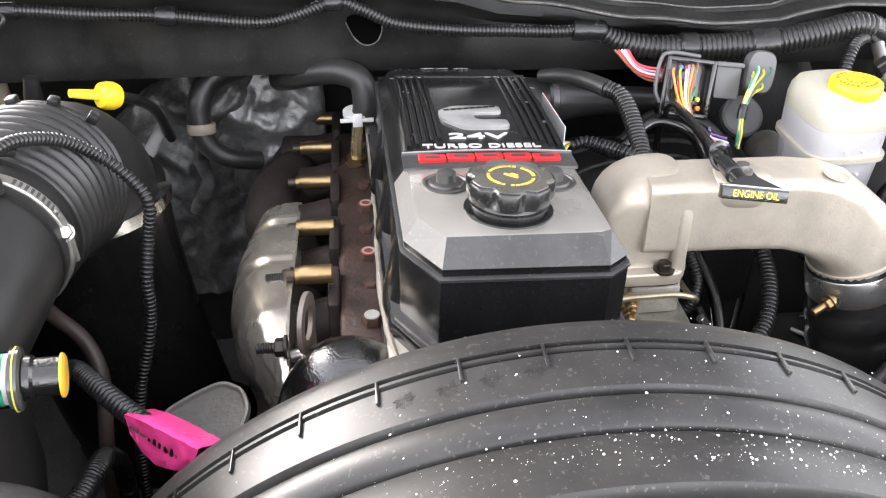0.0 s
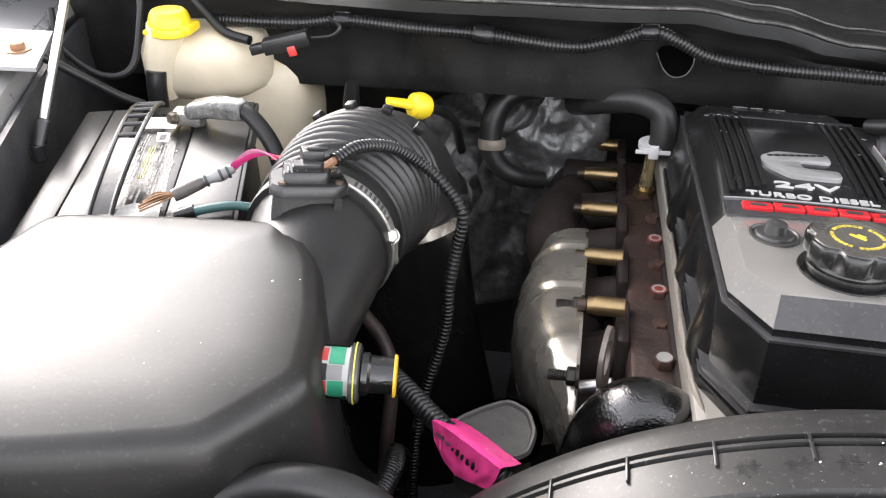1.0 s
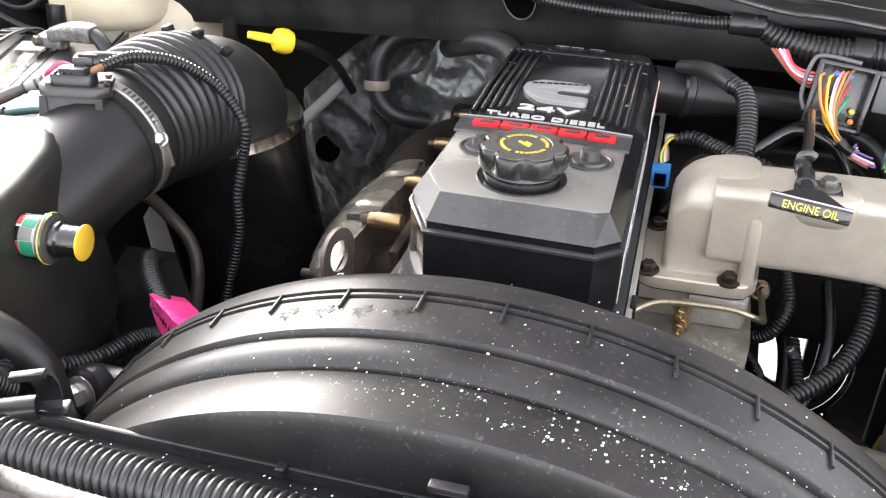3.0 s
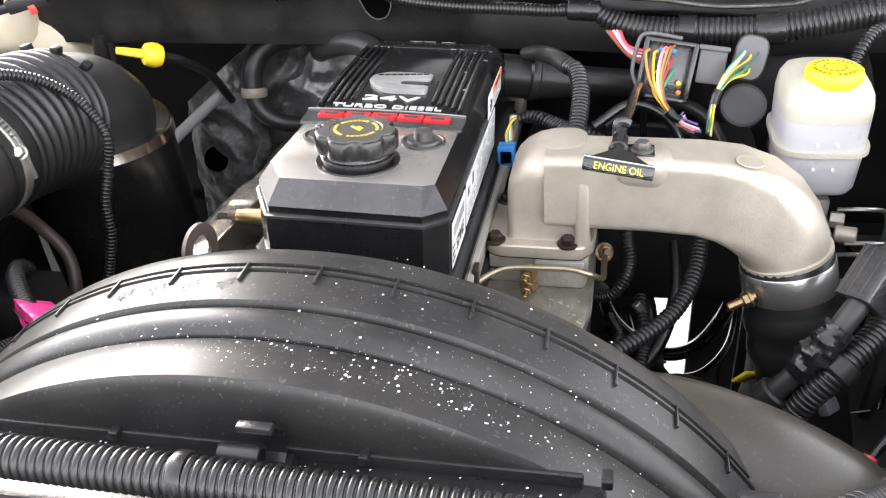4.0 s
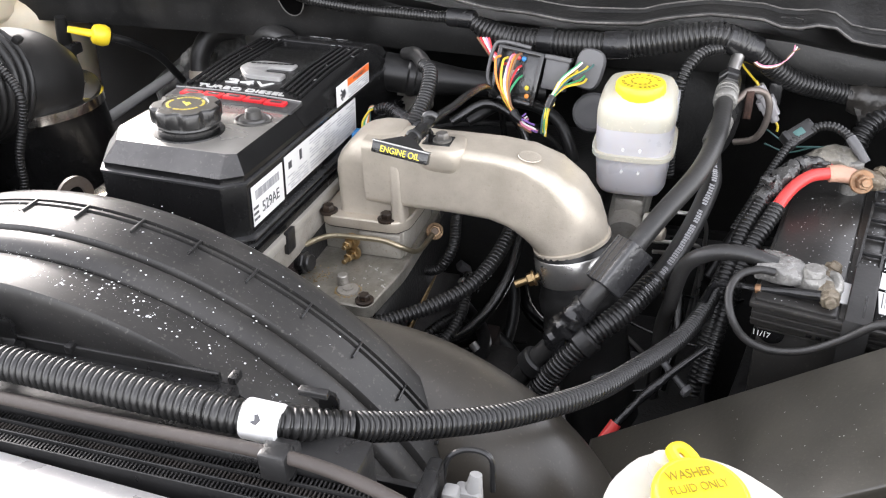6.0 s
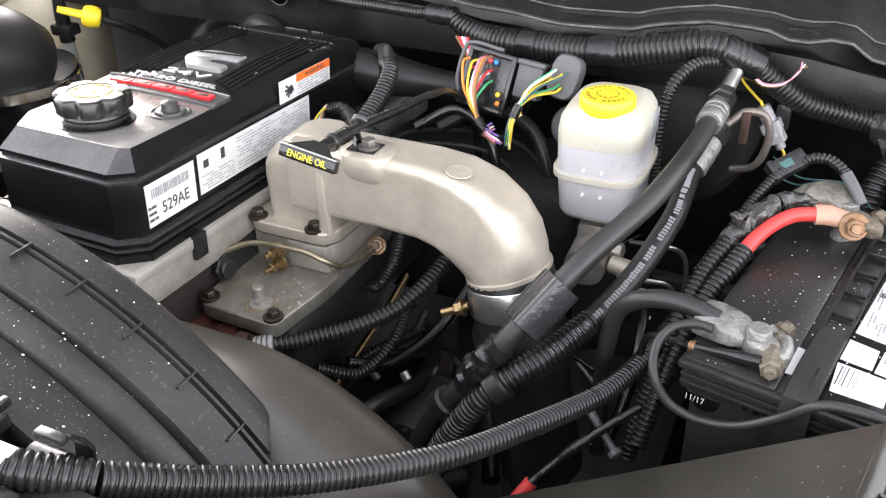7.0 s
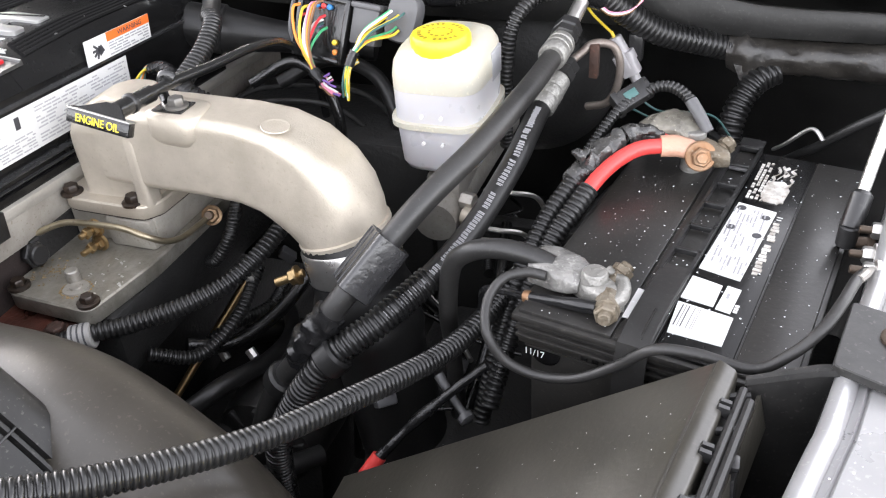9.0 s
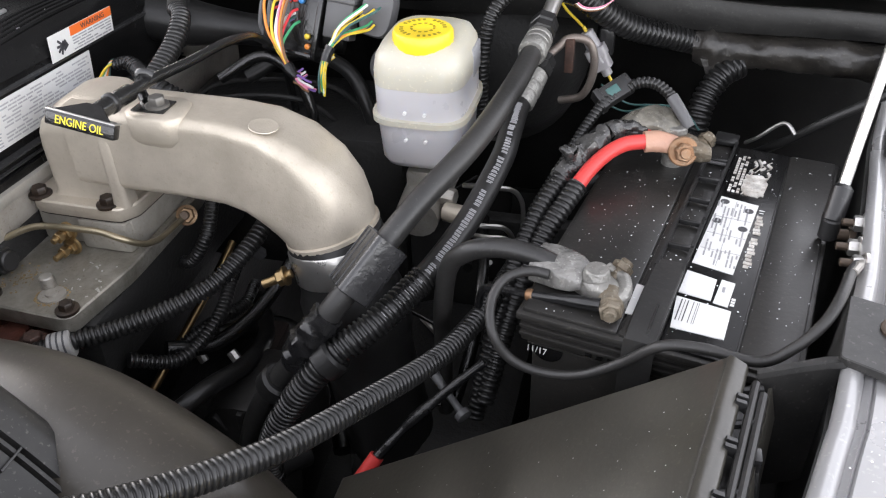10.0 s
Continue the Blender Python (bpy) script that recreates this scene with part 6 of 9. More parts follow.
for k, c in enumerate(("pink", "white", "brown")):
    part("loose_wire", tube([(0.6534, 0.958, 1.3430 - 0.002 * k), (0.6691, 0.953, 1.3335 - 0.0015 * k), (0.6885, 0.953, 1.3365 - 0.001 * k), (0.7010, 0.955, 1.3490 + 0.001 * k), (0.7023 + 0.003 * k, 0.956, 1.3600 - 0.002 * k)], 0.0009, 6), WIRES[c], har)
part("loose_wire", tube([(0.6403, 0.962, 1.340), (0.649, 0.968, 1.3250), (0.660, 0.978, 1.310), (0.668, 0.984, 1.300)], 0.0015, 6), WIRES["yellow"], har)
part("peak_clip", box(-0.030, -0.018, 0.992, 1.03, 1.394, 1.400, 0.002), PLASTIC, har)
# drain hole in the cowl's bulge, its inner shade painted on a black plate
hole = thing("cowl_drain", (0.02, 1.02, 1.36), "worn drain opening in the cowl panel", "drain hole", kind="structure")
part("opening", stack(smooth_outline([(-0.014, 0.020), (-0.002, -0.010), (0.012, -0.018), (0.026, -0.014), (0.033, 0.004), (0.030, 0.020)], 0.35), [(-0.002, 0), (0.0012, 0)], pose(0.0, 1.0165, 1.360, 90, 0, 0)), surf("painted_drain_shade", (0.002, 0.002, 0.002), 0.9, bump=0, spec=0.0), hole)
part("worn_edge", tube([(-0.012, 1.0145, 1.372), (-0.002, 1.0145, 1.352), (0.010, 1.0145, 1.343), (0.024, 1.0145, 1.346), (0.0315, 1.0145, 1.360), (0.031, 1.0145, 1.378)], 0.0009, 6), SEALDARK, hole)

# ---- connectors behind the horn ----


def wire_run(parent, pts, colours, spread, seed, r, end_spread=0.0025):
    """Loose wires from a wide start, gathered along one line."""
    rnd = random.Random(seed)
    for c in colours:
        u, v = rnd.uniform(-1, 1), rnd.uniform(-1, 1)
        line = []
        for k, p in enumerate(pts):
            w = (1.0, 0.45, 0.0, 0.0)[k] if len(pts) == 4 else 0.0
            sx, sz = lerp(end_spread, spread[0], w), lerp(end_spread, spread[1], w)
            line.append(Vector(p) + Vector((u * sx, rnd.uniform(-0.002, 0.002), v * sz)))
        part("wire", tube([line[0] + Vector((0.004, 0.010, 0.002))] + line, r, 6, 5), WIRES[c], parent)


pcm = thing("control_module_connector", (0.38, 0.89, 1.32), "open black connector with coloured wires", "connector", "harness connectors")
K = pose(0.378, 0.893, 1.321, 70, 8, -4)
part("frame", join(box(-0.027, 0.027, 0.028, 0.034, -0.012, 0.006, 0.002, K), box(-0.027, 0.027, -0.034, -0.028, -0.012, 0.006, 0.002, K), box(-0.030, -0.024, -0.034, 0.034, -0.012, 0.006, 0.002, K), box(0.024, 0.030, -0.034, 0.034, -0.012, 0.006, 0.002, K), box(-0.026, 0.026, -0.032, 0.032, -0.014, -0.006, 0.001, K)), GLOSS, pcm)
part("shroud", tube([K @ Vector(p) for p in ((0.01, 0.037, 0), (-0.026, 0.037, 0.002), (-0.036, 0.028, 0.002), (-0.037, -0.005, 0.002), (-0.030, -0.020, 0.003))], 0.0024, 8), GREYP, pcm, "grey edge guard")
for x, y, c in ((-0.010, 0.022, BLUE), (0.004, 0.022, BLUE), (-0.003, 0.022, RED), (0.016, -0.012, WIRES["yellow"]), (0.018, -0.022, WIRES["orange"])):
    part("seal_plug", moved(lathe((x, y, -0.004), (0, 0, 1), [(0.003, 0), (0.003, 0.004), (0.0015, 0.005)], 10), K), c, pcm)
wire_run(pcm, [(0.3697, 0.880, 1.334), (0.3677, 0.868, 1.314), (0.376, 0.860, 1.295), (0.386, 0.851, 1.286)], ("red", "orange", "red", "white", "yellow", "orange", "green", "white", "pink", "violet", "teal", "brown", "yellow", "white"), (0.016, 0.016), 3, 0.0015)
part("tape", tube([(0.382, 0.854, 1.288), (0.388, 0.850, 1.284), (0.395, 0.846, 1.281)], 0.0058, 10, wob=0.3), TAPE, pcm)
wire_run(pcm, [(0.394, 0.846, 1.281), (0.400, 0.843, 1.279), (0.407, 0.840, 1.2775), (0.413, 0.838, 1.276)], ("pink", "violet", "white", "violet", "pink", "teal", "violet", "pink", "brown"), (0.004, 0.004), 9, 0.0012, 0.005)
for k, c in enumerate(("red", "pink", "white", "red", "brown")):
    part("wire", tube([(0.325 - 0.004 * k, 0.960, 1.345), (0.335, 0.945, 1.332 - 0.003 * k), (0.355, 0.925, 1.333 - 0.004 * k), (0.372, 0.905, 1.345 - 0.002 * k)], 0.0016, 6), WIRES[c], pcm)
blk = thing("relay_block", (0.43, 0.9, 1.33), "plain grey plastic relay block", "relay")
part("case", box(-0.015, 0.015, -0.020, 0.020, -0.02, 0.0, 0.002, pose(0.4265, 0.892, 1.327, 70, 6, -4)), GREYP, blk)
part("top", box(-0.017, 0.017, 0.016, 0.022, -0.02, 0.003, 0.002, pose(0.4265, 0.892, 1.327, 70, 6, -4)), GREYP, blk)
cn = thing("harness_connector", (0.47, 0.9, 1.33), "round grey connector with yellow and green wires", "connector", "harness connectors")
K2 = pose(0.467, 0.899, 1.334, 68, 10, -6)
part("body", moved(loft([sect((0, 0, -0.014), X, Y, 0.017, 0.024, 3.2), sect((0, 0, 0.0), X, Y, 0.018, 0.025, 3.2), sect((0, 0, 0.004), X, Y, 0.016, 0.023, 3.2)]), K2), GREYP, cn)
wire_run(cn, [(0.4600, 0.880, 1.332), (0.4440, 0.862, 1.3275), (0.4350, 0.854, 1.318), (0.4306, 0.850, 1.311)], ("yellow", "yellow", "green", "white", "yellow", "teal", "green", "orange", "yellow"), (0.010, 0.012), 5, 0.0014)
part("tape", tube([(0.4325, 0.852, 1.3145), (0.4295, 0.848, 1.308), (0.4278, 0.844, 1.3015)], 0.0052, 10), TAPE, cn)
wire_run(cn, [(0.4278, 0.844, 1.3015), (0.4261, 0.840, 1.2935), (0.4255, 0.837, 1.283), (0.4253, 0.835, 1.270)], ("yellow", "green", "white", "yellow", "teal", "green", "yellow"), (0.003, 0.003), 6, 0.0012, 0.0035)
rn = thing("round_cap", (0.471, 0.925, 1.262), "round black cap with moulded lettering ring", "cap")
part("disc", lathe((0.471, 0.935, 1.260), (0, -0.75, 0.6), [(0.026, 0), (0.026, 0.010), (0.023, 0.012), (0.021, 0.0105), (0.008, 0.0105)], 28), GREYP, rn)

# dark hoses and looms between cover and horn
pp = thing("air_pipe", (0.25, 0.94, 1.28), "black rubber pipe behind the valve cover", "hose")
part("rubber", tube([(0.185, 0.930, 1.300), (0.23, 0.940, 1.292), (0.29, 0.955, 1.283), (0.40, 0.975, 1.270)], [0.026, 0.026, 0.018, 0.016], 18), RUBBER, pp)
part("collar", rod((0.215, 0.936, 1.2955), (0.228, 0.940, 1.2925), 0.0285, 20), PLASTIC, pp)
lm = thing("taped_loom", (0.27, 0.85, 1.3), "glossy taped wiring loom behind the horn", "loom")
part("riser", tube([(0.270, 0.852, 1.341), (0.2800, 0.842, 1.3390), (0.2855, 0.824, 1.3320), (0.2875, 0.802, 1.3220), (0.2870, 0.775, 1.3120), (0.2850, 0.750, 1.3020)], [0.0095, 0.0100, 0.0100, 0.0100, 0.0100, 0.0100], 14, 8, (0.0048, 0.0018)), LOOM, lm, sharp=42)
part("feed", tube([(0.215, 0.935, 1.325), (0.236, 0.912, 1.334), (0.255, 0.880, 1.340), (0.271, 0.851, 1.341)], [0.0080, 0.0090, 0.0095, 0.0098], 14), GREYRUB, lm)
part("taped_branch", tube([(0.222, 0.800, 1.300), (0.238, 0.798, 1.304), (0.258, 0.785, 1.302), (0.283, 0.760, 1.302), (0.306, 0.752, 1.298), (0.33, 0.76, 1.285)], [0.006, 0.0085, 0.0095, 0.012, 0.010, 0.008], 14, 8, (0.0050, 0.0020)), TAPE, lm, sharp=42)
for k, c in enumerate(("yellow", "green", "white", "orange", "teal")):
    part("wire", tube([(0.226, 0.806, 1.300), (0.216 - 0.001 * k, 0.796 + 0.003 * k, 1.300), (0.210 + 0.0015 * k, 0.785 + 0.002 * k, 1.290), (0.211 + 0.0015 * k, 0.778 + 0.002 * k, 1.282)], 0.0013, 6), WIRES[c], lm)
part("wire", tube([(0.226, 0.925, 1.332), (0.218, 0.945, 1.318), (0.212, 0.965, 1.300)], 0.002, 6), WIRES["orange"], lm)
part("blue_plug", join(*[box(0.203 + 0.0, 0.221, 0.762 + 0.006 * k, 0.767 + 0.006 * k, 1.264, 1.283, 0.001) for k in range(3)], box(0.205, 0.219, 0.762, 0.780, 1.262, 1.280, 0.001)), BLUE, lm, "bright blue plastic plug")
hose("vacuum_hose", [(0.30, 0.86, 1.265), (0.34, 0.88, 1.285), (0.38, 0.87, 1.275), (0.40, 0.86, 1.24), (0.40, 0.86, 1.19)], 0.006, GLOSS, "thin glossy black vacuum hose behind the horn")
hose("vacuum_hose", [(0.31, 0.90, 1.25), (0.36, 0.93, 1.27), (0.42, 0.92, 1.26), (0.45, 0.90, 1.22), (0.46, 0.9, 1.15)], 0.008, RUBBER, "thin black vacuum hose behind the horn")
box_g = thing("rear_engine_parts", (0.3, 0.95, 1.15), "dark injector lines and covers at the rear", "engine parts")
part("cover", box(0.21, 0.50, 0.86, 1.02, 1.02, 1.21, 0.02), SHADOW, box_g)
for k in range(4):
    part("injector_line", tube([(0.215, 0.70 + 0.07 * k, 1.19), (0.26, 0.78 + 0.05 * k, 1.225), (0.33 + 0.02 * k, 0.80 + 0.04 * k, 1.24), (0.38 + 0.02 * k, 0.84 + 0.03 * k, 1.20)], 0.0032, 8), SHADOW, box_g)

# looms under the horn
lo = thing("engine_loom", (0.35, 0.62, 1.18), "black corrugated engine loom with a grey clip", "loom", "engine looms")
part("conduit", tube([(0.230, 0.520, 1.148), (0.262, 0.5315, 1.158), (0.2885, 0.5465, 1.163), (0.322, 0.572, 1.163), (0.360, 0.600, 1.170), (0.390, 0.632, 1.180), (0.408, 0.672, 1.195), (0.415, 0.72, 1.21), (0.412, 0.77, 1.22)], 0.0086, 12, 8, (0.005, 0.002)), LOOM, lo, sharp=42)
ca, cd = Vector((0.2800, 0.5415, 1.1605)), Vector((0.030, 0.0165, 0.004)).normalized()
part("clip", lathe(ca, cd, [(0.0112, 0), (0.0122, 0.001), (0.0122, 0.018), (0.0112, 0.019)], 18), LGREY, lo, "pale grey slotted clip")
for k in range(3):
    part("clip_slot", lathe(ca + cd * (0.003 + 0.005 * k), cd, [(0.0118, 0), (0.01235, 0.0003), (0.01235, 0.0019), (0.0118, 0.0022)], 18), INK, lo)
lo = thing("engine_loom", (0.33, 0.7, 1.15), "black corrugated engine loom dropping behind the horn", "loom", "engine looms")
part("conduit", tube([(0.25, 0.76, 1.085), (0.295, 0.72, 1.125), (0.330, 0.695, 1.150), (0.346, 0.705, 1.178), (0.342, 0.735, 1.20), (0.34, 0.78, 1.215)], 0.0068, 12, 8, (0.0036, 0.0014)), LOOM, lo, sharp=42)

# ---- brake fluid reservoir ----
br = thing("brake_fluid_reservoir", (0.535, 0.84, 1.2), "translucent brake fluid reservoir with yellow cap", "reservoir")
RC = (0.535, 0.838)
RZ = 0.010


def rbox(z, a, b, p=4.2, dx=0.0, dy=0.0):
    return sect((RC[0] + dx, RC[1] + dy, z + RZ), X, Y, a, b, p, 36)


part("lower_body", loft([rbox(1.210, 0.030, 0.038), rbox(1.213, 0.037, 0.046), rbox(1.220, 0.0405, 0.050), rbox(1.262, 0.0435, 0.053)]), FLUID, br, "plastic greyed by the fluid inside", sharp=60)
part("filled_body", loft([rbox(1.2655, 0.0435, 0.053), rbox(1.296, 0.0441, 0.0536)]), FLUID, br, "plastic greyed by the fluid inside", sharp=60)
part("upper_body", loft([rbox(1.2962, 0.0441, 0.0536), rbox(1.308, 0.0443, 0.0538), rbox(1.320, 0.0425, 0.0520), rbox(1.3290, 0.0375, 0.047), rbox(1.3335, 0.029, 0.038)]), RESERV, br, sharp=60)
part("seam", loft([rbox(1.260, 0.0445, 0.054), rbox(1.2605, 0.0475, 0.057), rbox(1.266, 0.0475, 0.057), rbox(1.2665, 0.0445, 0.054)]), RESERV, br)
for x in (-0.009, 0.010):
    for z in (1.2465, 1.274):
        part("level_mark", lathe((RC[0] + x, RC[1] - 0.0545, z + RZ), (0, -1, 0), [(0.0018, -0.002), (0.0016, 0.0015)], 10), WHITE, br)
cap_b = part("cap", lathe((0.5370, 0.818, 1.3385), (0, 0, 1), [(0.0275, 0), (0.0280, 0.001), (0.0275, 0.013), (0.026, 0.015), (0.012, 0.0155), (0.011, 0.0150)], 40, (20, 0.012)), YELLOW, br, "yellow ribbed screw cap")
part("cap_print", join(*[moved(box(0.018, 0.0215, -0.0012, 0.0012, 0.0155, 0.0159, 0), pose(0.5370, 0.818, 1.3385, 0, 0, 14.4 * k)) for k in range(25) if k % 6],
                       *[moved(box(0.0095, 0.0115, -0.0014, 0.0014, 0.0155, 0.0159, 0), pose(0.5370, 0.818, 1.3385, 0, 0, 30 * k)) for k in range(12)]), surf("dark_yellow_print", (0.32, 0.25, 0.02), 0.5), cap_b)
part("side_label", box(0.0395, 0.0448, 0.0, 0.03, 1.30, 1.328, 0.001, pose(0.535, 0.838, 0)), GREYINK, br)
mc = thing("master_cylinder", (0.54, 0.83, 1.17), "corroded aluminium brake master cylinder", "master cylinder")
part("casting", join(tube([(0.535, 0.775, 1.175), (0.535, 0.85, 1.18), (0.54, 0.99, 1.19)], [0.022, 0.024, 0.026], 18), box(0.517, 0.555, 0.80, 0.86, 1.18, 1.214, 0.008)), ALU, mc)
part("end_boss", rod((0.560, 0.79, 1.178), (0.582, 0.785, 1.178), 0.010), CAST, mc)
part("port_nut", nut((0.556, 0.80, 1.19), (1, -0.2, 0), 0.009, 0.014, 0), ALU, mc)
for k, (y, z) in enumerate(((0.78, 1.172), (0.83, 1.185), (0.80, 1.145))):
    part("brake_pipe", tube([(0.57, y, z), (0.60, y - 0.005, z + 0.004), (0.625, y + 0.01, z - 0.01), (0.63, y + 0.02, z - 0.06), (0.62, y + 0.03, z - 0.2)], 0.0026, 8), STEEL, mc)
solo("brake_booster", lathe((0.545, 1.05, 1.20), (0, 1, 0.05), [(0.05, 0), (0.09, 0.02), (0.115, 0.05), (0.12, 0.10), (0.12, 0.2)], 36), SHADOW, "black brake booster drum on the firewall", "brake booster")

# ---- refrigerant hoses ----
ha = thing("refrigerant_hose", (0.6, 0.75, 1.3), "thick black hose with crimped fitting and foam sleeve", "hose", "refrigerant hoses")
HA = [(0.630, 0.875, 1.318), (0.629, 0.852, 1.317), (0.627, 0.80, 1.318), (0.621, 0.735, 1.318), (0.608, 0.685, 1.309), (0.580, 0.641, 1.285), (0.553, 0.606, 1.254), (0.525, 0.577, 1.219), (0.497, 0.566, 1.176), (0.462, 0.562, 1.125), (0.435, 0.565, 1.06), (0.42, 0.58, 0.98)]
part("hose", tube(HA, [0.0100] * 12, 16), GREYRUB, ha)
part("crimp", lathe((0.632, 0.898, 1.320), (-0.06, -1, -0.05), [(0.010, 0), (0.0135, 0.002), (0.0135, 0.008), (0.0125, 0.009), (0.0135, 0.011), (0.0135, 0.018), (0.0125, 0.019), (0.0137, 0.021), (0.0137, 0.034), (0.0122, 0.036)], 20), LEAD, ha, "crimped aluminium collar")
part("coupling", join(lathe((0.634, 0.925, 1.328), (-0.05, -0.98, -0.2), [(0.011, 0), (0.0138, 0.002), (0.0138, 0.012), (0.0115, 0.014), (0.0135, 0.016), (0.0135, 0.025), (0.010, 0.027)], 6)), PLASTIC, ha, "black coupling")
part("pipe", tube([(0.634, 0.92, 1.327), (0.638, 0.945, 1.338), (0.642, 0.965, 1.347), (0.643, 1.0, 1.34), (0.64, 1.1, 1.3)], 0.0078, 12), STEEL, ha, "bare steel pipe")
sl, se = Vector((0.5600, 0.616, 1.2620)), Vector((0.535, 0.587, 1.230))
sf = (se - sl).normalized()
su = Vector((-0.55, -0.10, 0.8))
su = (su - sf * su.dot(sf)).normalized()
sv = sf.cross(su)
FOAM = surf("glossy_sleeve", (0.014, 0.014, 0.015), 0.22, bump=0.25, grain=160, spec=0.6, dust=(0.10, 0.10, 0.10), dust_amount=0.25)
part("foam_sleeve", loft([sect(sl + sf * (0.002 if k == 0 else 0) + sf * h, sv, su, 0.0180 - d, 0.0150 - d, 8) for k, (h, d) in enumerate(((0, 0.0015), (0.0, 0), ((se - sl).length, 0), ((se - sl).length + 0.001, 0.0015)))]), FOAM, ha, "dark grey square foam sleeve", sharp=30)
for q in (-0.008, 0.004, 0.012):
    part("sleeve_ridge", tube([sl + sf * 0.001 + su * 0.0150 + sv * q, sl.lerp(se, 0.5) + su * 0.0150 + sv * q, se + su * 0.0150 + sv * q], 0.0007, 6), FOAM, ha)
part("tape_wrap", wrapped([(0.522, 0.575, 1.214), (0.512, 0.570, 1.20), (0.503, 0.567, 1.187), (0.492, 0.565, 1.167)], [0.0125, 0.0145, 0.0150, 0.0135], 5, 0.28), TAPE, ha, "shiny crumpled tape wrap")
part("band", rod((0.478, 0.563, 1.148), (0.468, 0.5625, 1.134), 0.0165, 18), RUBBER, ha)
hb = thing("refrigerant_hose", (0.6, 0.72, 1.25), "printed black hose in a corrugated sleeve", "hose", "refrigerant hoses")
HB = [(0.624, 0.862, 1.274), (0.622, 0.84, 1.270), (0.624, 0.79, 1.271), (0.624, 0.742, 1.268), (0.607, 0.685, 1.240), (0.584, 0.630, 1.219), (0.557, 0.588, 1.203), (0.522, 0.558, 1.179), (0.488, 0.549, 1.13), (0.462, 0.55, 1.07), (0.45, 0.56, 0.98)]
part("hose", tube(HB[:7], 0.0105, 16), RUBBER, hb)
part("corrugated_sleeve", tube(HB[5:], [0.0122] * 6, 14, 8, (0.0048, 0.0022)), LOOM, hb, sharp=42)
bd = Vector((0.011, 0.042, 0.020)).normalized()
b0 = Vector((0.6225, 0.852, 1.270))
part("crimp", lathe(b0, bd, [(0.0115, 0), (0.0128, 0.002), (0.0128, 0.012), (0.0120, 0.014), (0.0130, 0.016), (0.0130, 0.024), (0.0120, 0.026), (0.0128, 0.028), (0.0124, 0.040), (0.0105, 0.042)], 20), LEAD, hb, "crimped aluminium collar")
part("coupling", lathe(b0 + bd * 0.042, bd, [(0.0105, 0), (0.0132, 0.001), (0.0132, 0.010), (0.011, 0.012), (0.0128, 0.014), (0.0128, 0.020), (0.009, 0.022)], 6), PLASTIC, hb, "black coupling")
part("pipe", tube([b0 + bd * 0.06, (0.6475, 0.922, 1.302), (0.658, 0.930, 1.309), (0.676, 0.934, 1.306), (0.684, 0.935, 1.288), (0.682, 0.936, 1.262), (0.672, 0.940, 1.242), (0.650, 0.948, 1.232)], 0.0042, 12), DULLSTEEL, hb, "bent dull steel pipe")
part("pipe_clip", box(0.655, 0.664, 0.922, 0.932, 1.275, 1.310, 0.001), RUST, hb, "rusty clip")
part("cuff", rod((0.530, 0.563, 1.186), (0.518, 0.556, 1.175), 0.0158, 18), RUBBER, hb)
# a row of small printed strokes along the hose's upper side
rnd = random.Random(20)
line = resample(spline(HB[1:7], 8), 0.0034)
strokes = []
for k in range(2, len(line) - 1):
    if rnd.random() < 0.16:
        continue
    f = (line[k + 1] - line[k - 1]).normalized()
    up = Vector((0.15, -0.62, 0.62))
    up = (up - f * up.dot(f)).normalized()
    w = up.cross(f)
    for q in range(2):
        c = line[k] + f * (0.0013 * q - 0.0007) + w * rnd.uniform(-0.0004, 0.0004)
        h = rnd.uniform(0.0022, 0.0030)
        ring = [c - w * h - f * 0.00035, c + w * h - f * 0.00035, c + w * h + f * 0.00035, c - w * h + f * 0.00035]
        strokes.append(loft([[p + up * 0.0099 for p in ring], [p + up * 0.01085 for p in ring]]))
part("printed_line", join(*strokes), GREYINK, hb, "faded grey printed line")


# ---- batteries ----


def battery(m, label, cuts=(0.0725, 0.1005, 0.1500)):
    """A battery with its lid in four strips, parted at the three cuts."""
    b = thing("car_battery", m.translation, label, "battery", "batteries")
    c0, c1, c2 = cuts
    w, d = 0.193, 0.306
    part("case", box(0.010, w - 0.010, 0.010, d - 0.006, -0.19, -0.030, 0.004, m), BATT, b)
    part("case_rib", box(0.008, w - 0.008, 0.0065, 0.012, -0.0345, -0.0325, 0.0006, m), BATT, b)
    part("lid", box(0, w, 0, d, -0.0095, -0.003, 0.002, m), BATT, b)
    part("lid_skirt", box(0.003, w - 0.003, 0.0045, d - 0.003, -0.031, -0.009, 0.002, m), BATT, b)
    for z in (-0.0165, -0.0235):
        part("front_lip", box(0.003, w - 0.003, 0.001, 0.006, z, z + 0.0030, 0.0008, m), BATT, b)
    for x in (0.052, 0.060, 0.068, 0.135, 0.150):
        part("front_slot", box(x, x + 0.005, 0.0038, 0.006, -0.0295, -0.0262, 0.0004, m), GLOSS, b)
    part("top_left", box(0.004, c0, 0.004, d - 0.004, -0.004, 0.0, 0.0012, m), BATT, b)
    part("top_right", box(c2 + 0.0015, w - 0.004, 0.004, d - 0.004, -0.004, 0.0, 0.0012, m), BATT, b)
    part("top_middle", box(c0 + 0.0017, c1, 0.004, d - 0.004, -0.004, -0.0004, 0.0008, m), BATT, b)
    part("label_bed", box(c1 + 0.0007, c2, 0.004, d - 0.004, -0.004, -0.0005, 0.0008, m), COVER, b)
    return b


